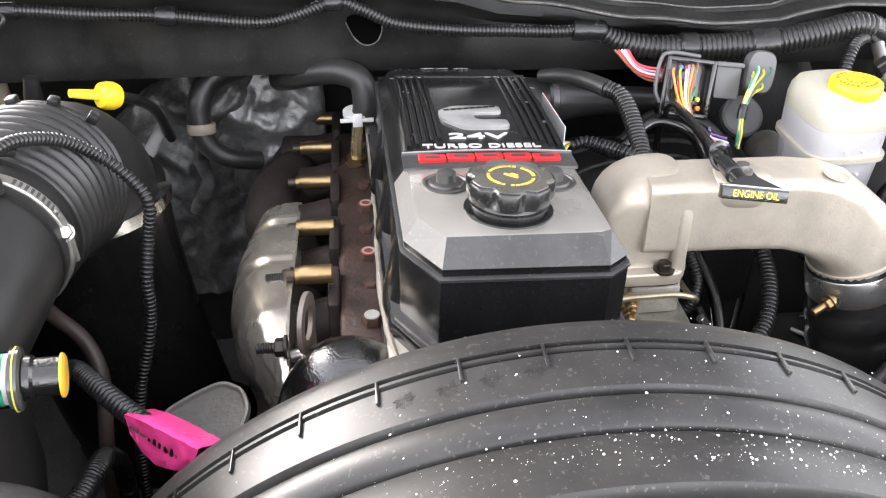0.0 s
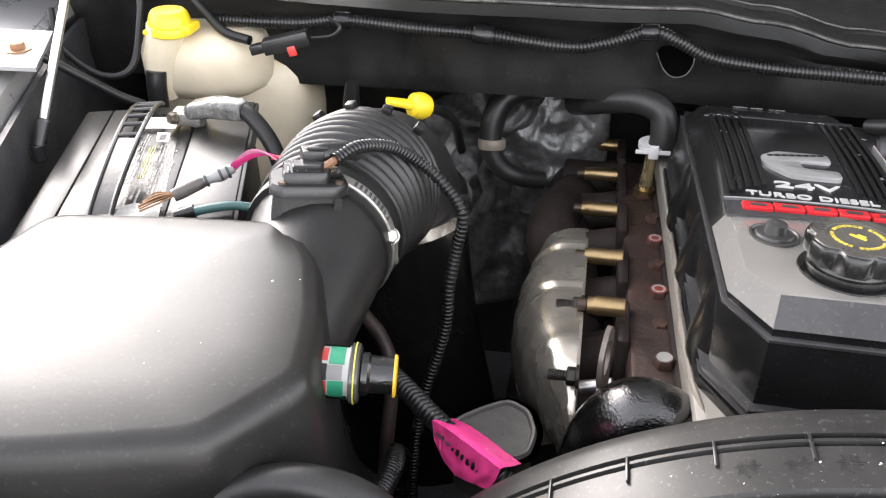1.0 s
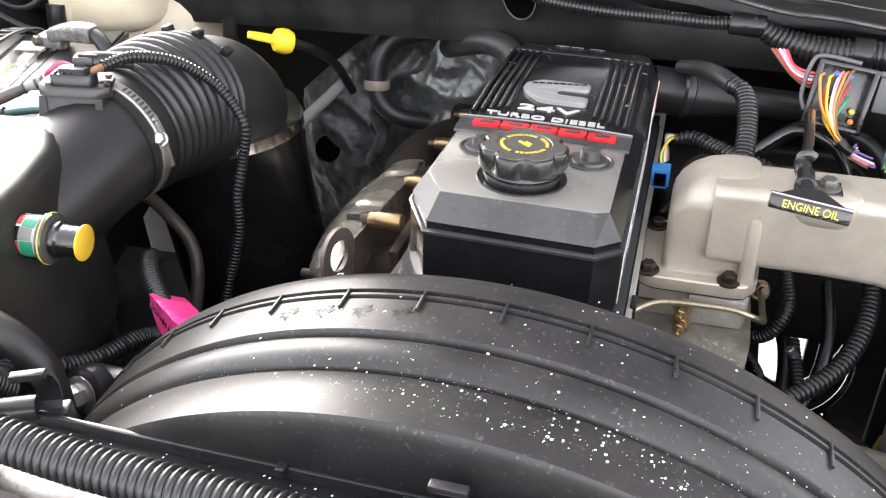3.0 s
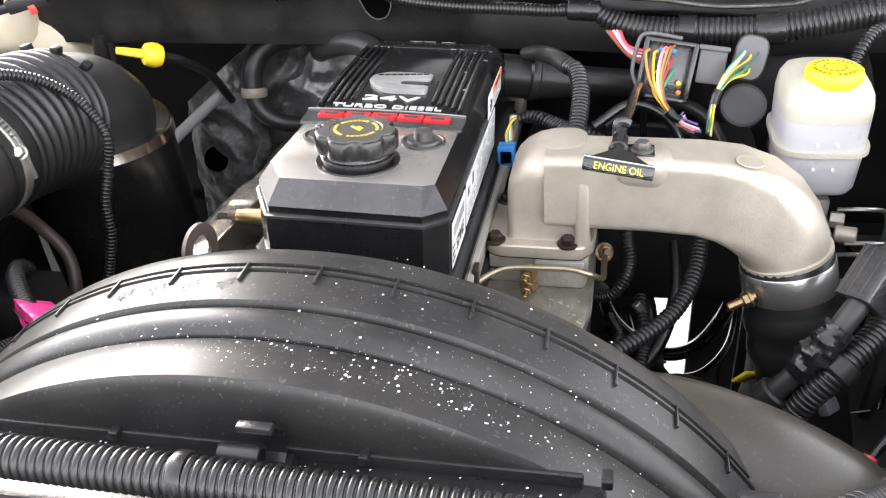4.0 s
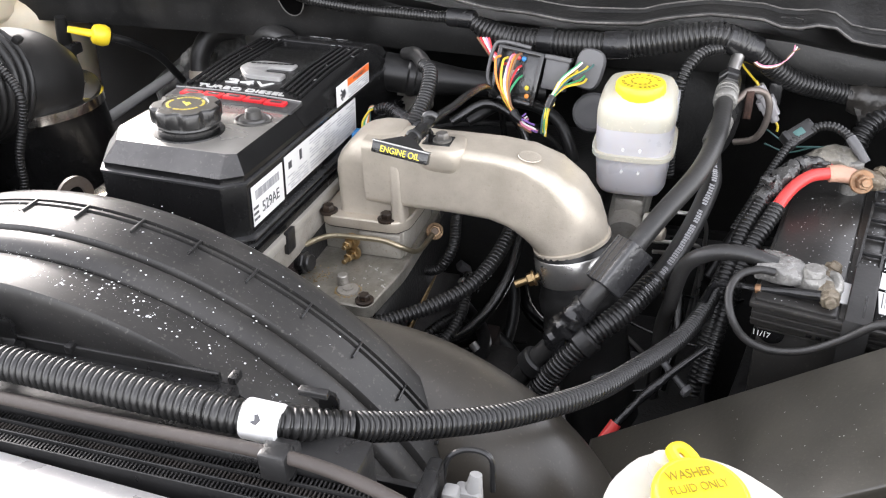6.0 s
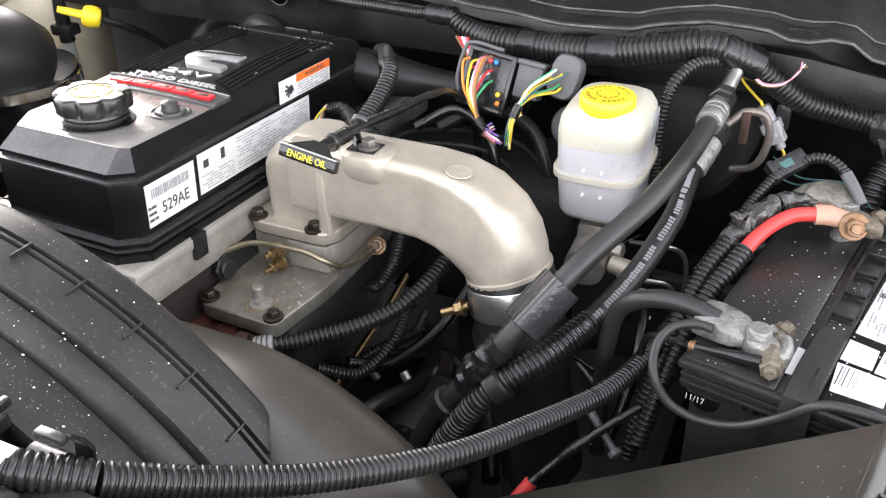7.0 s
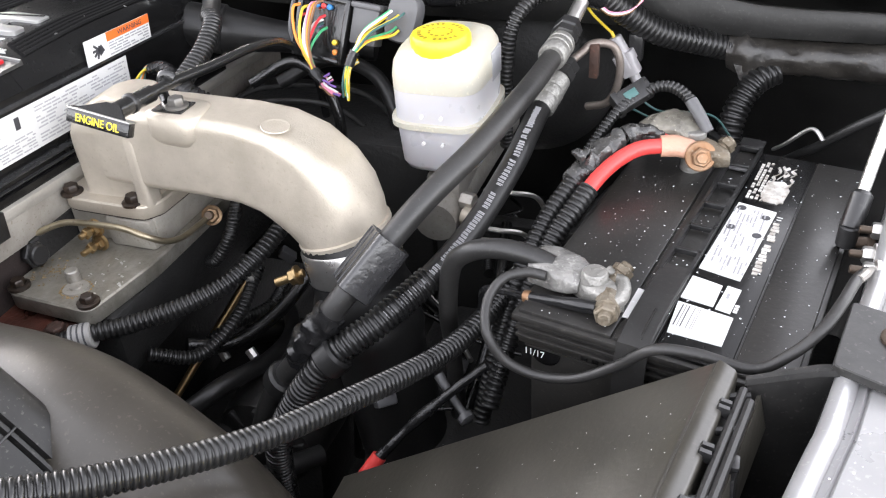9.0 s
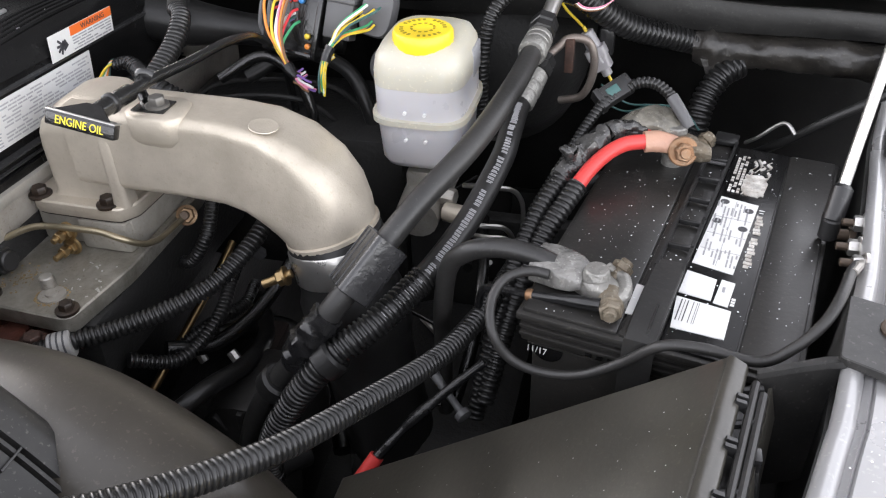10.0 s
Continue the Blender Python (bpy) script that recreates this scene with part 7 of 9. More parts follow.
BR = pose(0.668, 0.57, 1.25, 0, 0, -11)
bat = battery(BR, "black car battery with white labels and date mark")
part("date_mark", text("11/17", 0.0056, BR @ pose(0.0152, 0.0092, -0.0410, 90, 0, 0), 0.0006, 0.0150), WHITE, bat, "white date lettering")
part("date_disc", moved(lathe((0, 0, 0), (0, 0, 1), [(0.0118, 0), (0.0118, 0.0003), (0.0114, 0.0005)], 28), BR @ pose(0.0227, 0.0099, -0.0385, 90, 0, 0)), COVER, bat, "round black date sticker")


def sheet(corners, m, z0=-0.0006, z1=0.0002):
    """A thin flat sticker with the corners given."""
    return loft([[m @ Vector((x, y, z)) for x, y in corners] for z in (z0, z1)])


part("warning_sticker", sheet([(0.1062, 0.2083), (0.1370, 0.2044), (0.1336, 0.1009), (0.1028, 0.1049)], BR), WHITE, bat, "white sticker")
part("sticker_print", bars(0.0, 0.094, 0.0, 0.027, 9, BR @ pose(0.1345, 0.108, 0.0002, 0, 0, 91.8), 31, 0.55), GREYINK, bat)
part("sticker_line", join(*[box(0.1045, 0.1350, y, y + 0.0004, 0.0002, 0.0004, 0, BR) for y in (0.127, 0.150, 0.176)], box(0.1195, 0.1199, 0.106, 0.204, 0.0002, 0.0004, 0, BR)), GREYINK, bat)
for x, y in ((0.1105, 0.2005), (0.1095, 0.1690), (0.1310, 0.1925), (0.1305, 0.1640)):
    part("sticker_mark", moved(lathe((x, y, 0.0002), (0, 0, 1), [(0.0037, 0), (0.0037, 0.0003), (0.0023, 0.0003), (0.0021, 0.0001)], 16), BR), INK, bat)
part("bar_code_sticker", sheet([(0.1011, 0.0601), (0.1398, 0.0572), (0.1404, 0.0250), (0.1044, 0.0243)], BR), WHITE, bat, "white sticker")
part("bar_code", join(*[box(x, x + w, 0.033, 0.0575, 0.0002, 0.0004, 0, BR) for x, w in ((0.1052, 0.0009), (0.1078, 0.0004), (0.1098, 0.0008), (0.1138, 0.0005), (0.1165, 0.0003), (0.1178, 0.0003))]), INK, bat)
part("small_sticker", sheet([(0.1017, 0.0936), (0.1240, 0.0901), (0.1244, 0.0637), (0.1012, 0.0652)], BR), WHITE, bat, "white sticker")
part("small_print", bars(0.0, 0.016, 0.0, 0.012, 2, BR @ pose(0.1205, 0.072, 0.0002, 0, 0, 92), 24, 0.6), GREYINK, bat)
part("small_sticker", sheet([(0.1273, 0.0916), (0.1372, 0.0905), (0.1366, 0.0610), (0.1262, 0.0623)], BR), WHITE, bat, "white sticker")
part("small_print", bars(0.0, 0.016, 0.0, 0.005, 1, BR @ pose(0.1335, 0.068, 0.0002, 0, 0, 92), 25, 0.9), GREYINK, bat)
part("small_print", join(*[box(0.1376, 0.1405, y, y + 0.0022, -0.0004, 0.0001, 0, BR) for y in (0.0635, 0.0668, 0.0702)]), WHITE, bat)
part("small_sticker", sheet([(0.0715, 0.0625), (0.0850, 0.0605), (0.0850, 0.0270), (0.0722, 0.0265)], BR), WHITE, bat, "white sticker")
# worn paper: ragged remains of a label and its torn white strokes
PAPER = surf("scuffed_paper", (0.60, 0.585, 0.55), 0.5, var=0.35, scale=110, bump=0.3, dust=(0.12, 0.08, 0.045), dust_amount=0.85, dust_scale=70)
torn = []
for k in range(44):
    a = 2 * math.pi * k / 44
    sx, sy = (math.copysign(abs(f(a)) ** 0.55, f(a)) for f in (math.cos, math.sin))
    r = 1 + 0.22 * noise.noise(Vector((4 * math.cos(a), 4 * math.sin(a), 7))) + 0.12 * noise.noise(Vector((11 * math.cos(a), 11 * math.sin(a), 3)))
    torn.append((0.1290 + 0.0098 * r * sx, 0.2360 + 0.0185 * r * sy))
part("torn_sticker", stack(torn, [(-0.0005, 0), (0.0003, 0)], BR), PAPER, bat, "scuffed brown and white sticker")
for line in ([(0.1225, 0.262), (0.1262, 0.270), (0.1230, 0.279)], [(0.1262, 0.2585), (0.1300, 0.271), (0.1262, 0.2825)], [(0.1320, 0.281), (0.1290, 0.276), (0.1335, 0.270), (0.1300, 0.264)], [(0.1368, 0.281), (0.1345, 0.276), (0.1385, 0.271), (0.1355, 0.266)], [(0.1350, 0.245), (0.1385, 0.256), (0.1362, 0.262)], [(0.1205, 0.248), (0.1240, 0.256), (0.1215, 0.261)]):
    part("torn_stroke", tube([BR @ Vector((x, y, 0.0)) for x, y in line], 0.0014, 6, 3, flat=0.3, wob=0.4), PAPER, bat, "torn white stroke")
for k in range(3):
    part("printed_ticks", join(*[box(0.1088 + 0.0036 * k, 0.1088 + 0.0036 * k + 0.0024, 0.219 + 0.0045 * q, 0.219 + 0.0045 * q + 0.0033, -0.0004, 0.0001, 0, BR) for q in range(15) if (q * 7 + k * 3) % 11 < 9]), PAPER, bat, "column of small white ticks")
part("printed_bars", join(*[box(0.1385 - 0.0006 * (q % 2), 0.1425 + 0.0009 * ((q * 5) % 3), 0.113 + 0.0048 * q, 0.113 + 0.0048 * q + 0.0037, -0.0004, 0.0001, 0, BR) for q in range(16) if q != 9]), PAPER, bat, "worn white print")
part("printed_bars", join(box(0.1390, 0.1425, 0.1935, 0.1942, -0.0004, 0.0001, 0, BR), box(0.1385, 0.1430, 0.1975, 0.1982, -0.0004, 0.0001, 0, BR)), WHITE, bat)
cv = thing("battery_strap", BR @ Vector((0.09, 0.15, 0)), "black plastic carrying strap with open slots", "strap", "battery straps")


def strap(owner, m, x0, x1, yf, yb):
    for x in (x0, x1 - 0.0026):
        part("strap_rail", loft([[m @ Vector((x + dx + 0.004 * k / 6, lerp(yf + 0.085, yb, k / 6), z)) for dx, z in ((0, 0.0005), (0.0026, 0.0005), (0.0026, 0.0055), (0, 0.0055))] for k in range(7)]), PLASTIC, owner)
    for k in range(6):
        y = lerp(yf + 0.115, yb - 0.004, k / 5)
        part("strap_bar", box(x0 + 0.002, x1 + 0.001, y, y + 0.0035, 0.001, 0.0055, 0.0008, m), PLASTIC, owner)
    part("strap_plate", box(x0 + 0.004, x1 + 0.003, yb - 0.002, yb + 0.018, 0.0005, 0.004, 0.001, m), PLASTIC, owner)
    part("strap_lock", box(x0 + 0.006, x1 + 0.001, yb - 0.042, yb - 0.034, 0.0005, 0.0035, 0.001, m), GREYP, owner, "pale worn strap lock")
    rings = []
    for y, z in ((yf + 0.094, 0.0035), (yf + 0.075, 0.0052), (yf + 0.050, 0.0062), (yf + 0.024, 0.0062), (yf + 0.008, 0.0045), (yf - 0.002, 0.001), (yf - 0.006, -0.012), (yf - 0.007, -0.05)):
        rings.append([m @ Vector(p) for p in ((x0, y, z), (x0 + 0.001, y, z + 0.0012), (x1 - 0.001, y, z + 0.0012), (x1, y, z), (x1, y + 0.001, z - 0.002), (x0, y + 0.001, z - 0.002))])
    part("strap_end", loft(rings), GREYRUB, owner)
    part("strap_slot", loft([[m @ Vector((x, y, z)) for x in (x1 - 0.0085, x1 - 0.0068)] + [m @ Vector((x, y + 0.001, z + 0.0006)) for x in (x1 - 0.0068, x1 - 0.0085)] for y, z in ((yf + 0.034, 0.0076), (yf + 0.016, 0.0070), (yf + 0.004, 0.0045))]), GLOSS, owner, "dark slot")


strap(cv, BR, 0.0785, 0.1005, 0.0, 0.300)
CRUST = surf("corroded_brass", (0.12, 0.095, 0.065), 0.5, metal=0.4, var=0.4, bump=0.7, grain=260, dust=(0.26, 0.245, 0.205), dust_amount=0.5, dust_scale=60)
SHRINK = surf("greyed_clear_sleeve", (0.12, 0.118, 0.112), 0.24, var=0.45, scale=60, bump=1.0, grain=150, dust=(0.30, 0.29, 0.27), dust_amount=0.4, dust_scale=30)
NEG = Vector((-0.002, 0.016, -0.016))
nt = thing("battery_terminal", (0.721, 0.601, 1.25), "grey lead negative clamp caked with corrosion", "terminal", "battery terminals")
part("clamp", moved(join(loft([sect(c, (-0.3, 0.95, 0), Z, a, b, 3.2) for c, a, b in (((0.706, 0.592, 1.272), 0.013, 0.007), ((0.716, 0.588, 1.273), 0.017, 0.009), ((0.727, 0.584, 1.273), 0.018, 0.009), ((0.737, 0.580, 1.272), 0.014, 0.008), ((0.744, 0.578, 1.271), 0.009, 0.006))]), tube([(0.730, 0.600, 1.279), (0.742, 0.590, 1.277), (0.743, 0.574, 1.275), (0.735, 0.562, 1.275)], [0.004, 0.0055, 0.0055, 0.004], 10)), Matrix.Translation(NEG)), LEAD, nt, sharp=60)
part("post", lathe((0.721, 0.601, 1.245), (0, 0, 1), [(0.0105, 0), (0.0102, 0.019), (0.0092, 0.0255), (0.0080, 0.0268), (0.0030, 0.0270)], 22), LEAD, nt, "round bright lead post")
part("bolt", moved(join(rod((0.734, 0.578, 1.273), (0.7355, 0.560, 1.273), 0.0085, 14), nut((0.7358, 0.562, 1.273), (0.05, -1, 0.05), 0.0085, 0.009, 1.1), rod((0.736, 0.554, 1.274), (0.7362, 0.548, 1.2745), 0.0048)), Matrix.Translation(NEG)), CRUST, nt, "corroded clamp bolt")
part("stub", moved(join(rod((0.734, 0.590, 1.274), (0.744, 0.603, 1.284), 0.0052), nut((0.739, 0.597, 1.279), (0.5, 0.7, 0.55), 0.0080, 0.006, 0)), Matrix.Translation(NEG)), CRUST, nt, "corroded stub")
ne = thing("negative_cable", (0.65, 0.6, 1.26), "thick black battery cable with grey crimp", "cable", "battery cables")
part("cable", moved(tube([(0.690, 0.600, 1.274), (0.672, 0.602, 1.279), (0.648, 0.602, 1.281), (0.624, 0.604, 1.272), (0.608, 0.610, 1.250), (0.600, 0.618, 1.20), (0.594, 0.638, 1.15), (0.592, 0.65, 1.05)], 0.0078, 16), Matrix.Translation((-0.001, 0.010, -0.010))), GREYRUB, ne)
part("crimp_sleeve", moved(loft([sect(c, (0.25, 0.97, 0), Z, a, b, p) for c, a, b, p in (((0.676, 0.602, 1.2745), 0.0125, 0.0085, 4), ((0.678, 0.602, 1.2748), 0.0158, 0.0100, 5), ((0.690, 0.598, 1.2760), 0.0170, 0.0100, 5), ((0.700, 0.594, 1.2760), 0.0172, 0.0092, 5), ((0.709, 0.591, 1.2760), 0.0165, 0.0080, 4), ((0.716, 0.589, 1.2755), 0.0130, 0.0060, 3))]), Matrix.Translation(NEG)), SHRINK, ne, "greyed crinkled heat-shrink sleeve", sharp=60)
DUSTYTAPE = surf("dusty_black_tape", (0.013, 0.013, 0.013), 0.24, bump=0.5, grain=110, spec=0.6, dust=(0.16, 0.155, 0.145), dust_amount=0.45, dust_scale=45)
pt = thing("battery_terminal", (0.771, 0.798, 1.25), "corroded positive clamp with a copper-coloured bolt", "terminal", "battery terminals")
part("post", lathe((0.7695, 0.8035, 1.248), (0, 0, 1), [(0.0100, 0), (0.0098, 0.030), (0.0092, 0.038), (0.0082, 0.039), (0.003, 0.0392)], 22), LEAD, pt, "round bright lead post")
part("clamp", loft([sect(c, (-0.3, 0.95, 0), Z, a, b, 3.2) for c, a, b in (((0.752, 0.806, 1.270), 0.012, 0.008), ((0.762, 0.803, 1.272), 0.017, 0.010), ((0.774, 0.798, 1.272), 0.018, 0.010), ((0.788, 0.794, 1.271), 0.014, 0.009), ((0.798, 0.792, 1.270), 0.009, 0.007))]), CRUST, pt, sharp=60)
part("bolt", join(lathe((0.776, 0.784, 1.273), (0.2, -0.9, 0.35), [(0.0125, 0), (0.013, 0.001), (0.013, 0.0035), (0.012, 0.0045)], 24), nut((0.7768, 0.7795, 1.2745), (0.2, -0.9, 0.35), 0.0085, 0.008, 0), rod((0.7775, 0.776, 1.276), (0.779, 0.768, 1.279), 0.0048)), COPPER, pt, "copper-coloured washer and bolt")
part("stub", join(rod((0.790, 0.797, 1.272), (0.800, 0.806, 1.279), 0.0062), nut((0.794, 0.800, 1.275), (0.6, 0.6, 0.4), 0.008, 0.006, 0)), CRUST, pt, "corroded stub")
ps = thing("positive_cable", (0.73, 0.8, 1.27), "red battery cable with a tan lug", "cable", "battery cables")
part("cable", tube([(0.690, 0.722, 1.258), (0.699, 0.741, 1.267), (0.711, 0.760, 1.274), (0.727, 0.777, 1.278), (0.748, 0.787, 1.278)], 0.0066, 16), RED, ps)
part("lug", tube([(0.743, 0.785, 1.278), (0.755, 0.788, 1.278), (0.768, 0.788, 1.276), (0.776, 0.786, 1.274)], [0.0086, 0.0095, 0.0085, 0.006], 14, flat=0.75, wob=0.2), surf("tan_heat_shrink", (0.42, 0.24, 0.17), 0.4, var=0.25, bump=0.3), ps, "tan heat-shrunk lug")
part("black_sheath", tube([(0.64, 0.60, 1.12), (0.652, 0.64, 1.18), (0.670, 0.685, 1.230), (0.684, 0.710, 1.251), (0.693, 0.728, 1.261)], 0.0088, 14, 8, (0.005, 0.0018)), LOOM, ps, "black corrugated sheath", sharp=42)
part("sheath", tube([(0.632, 0.60, 1.10), (0.645, 0.645, 1.19), (0.660, 0.70, 1.236), (0.676, 0.735, 1.258), (0.688, 0.758, 1.267)], 0.0082, 14, 8, (0.005, 0.0018)), LOOM, ps, sharp=42)
part("taped_lead", wrapped([(0.676, 0.738, 1.260), (0.684, 0.752, 1.265), (0.697, 0.772, 1.274), (0.711, 0.790, 1.280), (0.728, 0.799, 1.281), (0.744, 0.801, 1.280)], [0.0085, 0.0095, 0.0115, 0.0095, 0.0078, 0.0068], 3, 0.4), DUSTYTAPE, ps, "dusty crumpled tape wrapped lead")
part("tape_flap", wrapped([(0.690, 0.758, 1.270), (0.683, 0.752, 1.279), (0.674, 0.748, 1.284)], [0.007, 0.006, 0.002], 8, 0.6), DUSTYTAPE, ps, "loose tape end")
part("red_edge", rod((0.741, 0.801, 1.280), (0.747, 0.802, 1.280), 0.0074, 14), RED, ps)
rings = []
for k in range(25):
    t = k / 24
    c = spline([(0.716, 0.818, 1.274), (0.726, 0.818, 1.280), (0.740, 0.817, 1.285), (0.756, 0.812, 1.286), (0.768, 0.806, 1.283), (0.776, 0.800, 1.278)], 5)[k]
    w = math.sin(math.pi * min(1, 0.04 + 0.96 * t)) ** 0.6
    rings.append([c + Vector((0.5, 0.85, 0.05)) * (0.020 * w * math.cos(a) * (1 + 0.22 * noise.noise(Vector((math.cos(a) * 3, math.sin(a) * 3, t * 9))))) + Vector((0, -0.2, 1)) * (0.010 * w * math.sin(a) * (1 + 0.35 * noise.noise(Vector((math.cos(a) * 4, t * 12, math.sin(a) * 4))))) for a in [2 * math.pi * q / 24 for q in range(24)]])
part("clear_boot", loft(rings), surf("milky_boot", (0.115, 0.108, 0.090), 0.30, var=0.5, scale=60, bump=0.8, grain=140, dust=(0.26, 0.24, 0.20), dust_amount=0.6, dust_scale=35), ps, "milky wrinkled terminal boot", sharp=70)
part("small_loom", tube([(0.655, 0.735, 1.225), (0.675, 0.765, 1.258), (0.691, 0.795, 1.282), (0.704, 0.815, 1.297), (0.715, 0.825, 1.302)], 0.0052, 10, 8, (0.004, 0.0013)), LOOM, ps, sharp=42)
part("small_loom", tube([(0.722, 0.83, 1.304), (0.731, 0.832, 1.311), (0.745, 0.830, 1.313), (0.757, 0.824, 1.309), (0.764, 0.818, 1.304)], 0.0052, 10, 8, (0.004, 0.0013)), LOOM, ps, sharp=42)
part("lead_sleeve", tube([(0.762, 0.820, 1.306), (0.770, 0.812, 1.298), (0.780, 0.804, 1.286)], [0.0056, 0.0056, 0.005], 12), GREYP, ps, "grey sleeve")
PALE_LUG = surf("pale_tinned_lug", (0.36, 0.34, 0.31), 0.4, metal=0.5, var=0.3, bump=0.2)
lead = thing("ground_lead", (0.68, 0.55, 1.25), "thin grey-black lead looping over the battery front", "cable", "battery cables")
part("lead", tube([(0.688, 0.594, 1.266), (0.674, 0.595, 1.266), (0.658, 0.589, 1.262), (0.650, 0.575, 1.251), (0.654, 0.557, 1.237), (0.668, 0.553, 1.218), (0.691, 0.553, 1.209), (0.719, 0.548, 1.217), (0.746, 0.545, 1.237), (0.769, 0.540, 1.261), (0.794, 0.540, 1.264), (0.829, 0.536, 1.263), (0.849, 0.541, 1.275), (0.864, 0.552, 1.288), (0.874, 0.570, 1.296), (0.884, 0.600, 1.294), (0.892, 0.620, 1.288)], 0.0037, 12), GREYRUB, lead)
part("lug", tube([(0.884, 0.600, 1.294), (0.890, 0.614, 1.290), (0.896, 0.628, 1.285)], [0.0048, 0.0052, 0.0030], 10, flat=0.7), PALE_LUG, lead, "pale crimped lug")
sn = thing("sense_lead", (0.69, 0.56, 1.25), "thin taped lead with a copper end at the clamp", "cable", "battery cables")
part("lead", tube([(0.727, 0.577, 1.258), (0.712, 0.580, 1.256), (0.696, 0.584, 1.253), (0.678, 0.588, 1.250)], [0.0052, 0.0044, 0.0040, 0.0036], 10, wob=0.3), TAPE, sn)
part("copper_end", rod((0.678, 0.588, 1.250), (0.673, 0.589, 1.249), 0.0046), COPPER, sn)
part("tail", tube([(0.674, 0.589, 1.249), (0.655, 0.595, 1.246), (0.638, 0.605, 1.236), (0.632, 0.615, 1.21)], 0.0030, 8), TAPE, sn)
solo("battery_tray", join(box(-0.012, 0.205, -0.014, 0.318, -0.215, -0.19, 0.004, BR)), SHADOW, "plain black plastic battery tray", "tray")
gc = thing("grey_connector", (0.69, 0.99, 1.27), "light grey inline connector on a yellow wire", "connector", "harness connectors")
g0, g1 = Vector((0.670, 0.980, 1.298)), Vector((0.698, 0.976, 1.252))
gf = (g1 - g0).normalized()
gu1 = Vector((0.0, -1, 0.0))
gu1 = (gu1 - gf * gu1.dot(gf)).normalized()
gw1 = gf.cross(gu1)
PALE = surf("pale_grey_plastic", (0.34, 0.33, 0.34), 0.42, var=0.1, bump=0.05, dust=(0.2, 0.18, 0.16), dust_amount=0.25)
part("body", join(loft([sect(g0 + gf * h, gw1, gu1, a, b, p) for h, a, b, p in ((0, 0.006, 0.006, 2.5), (0.001, 0.0072, 0.0072, 2.5), (0.020, 0.0078, 0.0078, 3))]),
                  loft([sect(g0 + gf * h, gw1, gu1, a, b, 6) for h, a, b in ((0.019, 0.010, 0.009), (0.0195, 0.011, 0.0095), (0.030, 0.011, 0.0095), (0.0305, 0.0095, 0.0085), (0.044, 0.0095, 0.0085))]),
                  rod(g0 + gf * 0.044, g0 + gf * 0.053, 0.0055)), PALE, gc)
part("holder", box(0.684, 0.700, 0.985, 0.995, 1.27, 1.30, 0.003), PLASTIC, gc)
part("latch", loft([sect(g0 + gf * h + gu1 * 0.0095, gw1, gu1, 0.004, 0.002, 4) for h in (0.014, 0.036)]), PALE, gc)
part("wire", tube([g0 - gf * 0.006, g0 - gf * 0.002, g0 + gf * 0.001], 0.0019, 8), WIRES["yellow"], gc)
part("tail_wire", tube([g0 + gf * 0.052, g0 + gf * 0.060, g0 + gf * 0.068 + Vector((-0.004, 0, 0))], 0.0017, 6), WIRES["yellow"], gc)
bc = thing("black_connector", (0.71, 0.83, 1.305), "black inline connector with a green lock", "connector", "harness connectors")
BC = pose(0.712, 0.828, 1.303, 35, -22, 38)
part("body", join(box(-0.017, 0.017, -0.009, 0.009, -0.008, 0.006, 0.002, BC), box(-0.019, -0.013, -0.010, 0.010, -0.009, 0.007, 0.001, BC)), PLASTIC, bc)
part("lock", box(-0.009, 0.003, -0.004, 0.004, 0.0058, 0.0070, 0.0005, BC), WIRES["teal"], bc, "green lock tab")
for k in range(2):
    hose("thin_wire", [(0.69, 0.99, 1.235 - 0.02 * k), (0.72, 0.98, 1.22 - 0.01 * k), (0.75, 0.97, 1.225), (0.78, 0.975, 1.22), (0.80, 0.97, 1.20)], 0.0012, WIRES["teal"], "thin green wire behind the battery", "wire", seg=6, group="thin wires")

# ---- washer bottle ----
WASHWHITE = surf("white_bottle_plastic", (0.66, 0.64, 0.58), 0.36, var=0.05, bump=0.04, sub=0.3, dust=(0.55, 0.5, 0.42), dust_amount=0.2)
wb = thing("washer_bottle", (0.65, 0.33, 1.1), "white washer fluid bottle with yellow lettered cap", "washer bottle")
WO = [Vector((0.637 + (p.x - 0.640) * 0.88 + 0.012, 0.316 + (p.y - 0.338) * 0.88)) for p in smooth_outline([(0.580, 0.250), (0.580, 0.340), (0.598, 0.372), (0.640, 0.372), (0.678, 0.348), (0.694, 0.28), (0.69, 0.20), (0.60, 0.20)], 0.3, 4)]
part("body", stack(WO, [(0.85, 0.01), (1.195, 0.0), (1.222, 0.003), (1.234, 0.010), (1.240, 0.024)]), WASHWHITE, wb, sharp=60)
part("spout", tube([(0.612, 0.345, 1.215), (0.611, 0.350, 1.238), (0.611, 0.352, 1.251)], [0.013, 0.011, 0.009], 14), WASHWHITE, wb)
WC = pose(0.637, 0.318, 1.2500, 3, 3, 0) @ Matrix.Diagonal((0.80, 0.80, 0.80, 1))
wc = part("cap", moved(lathe((0, 0, -0.006), (0, 0, 1), [(0.036, 0), (0.0405, 0.002), (0.0415, 0.012), (0.040, 0.016), (0.037, 0.018), (0.036, 0.0172)], 44), WC), YELLOW, wb, "yellow lettered cap")
part("loop", join(tube([WC @ Vector(p) for p in ((-0.020, 0.030, 0.004), (-0.028, 0.045, 0.004), (-0.020, 0.052, 0.004), (-0.010, 0.044, 0.004), (-0.006, 0.036, 0.004))], 0.0045, 8)), YELLOW, wc)
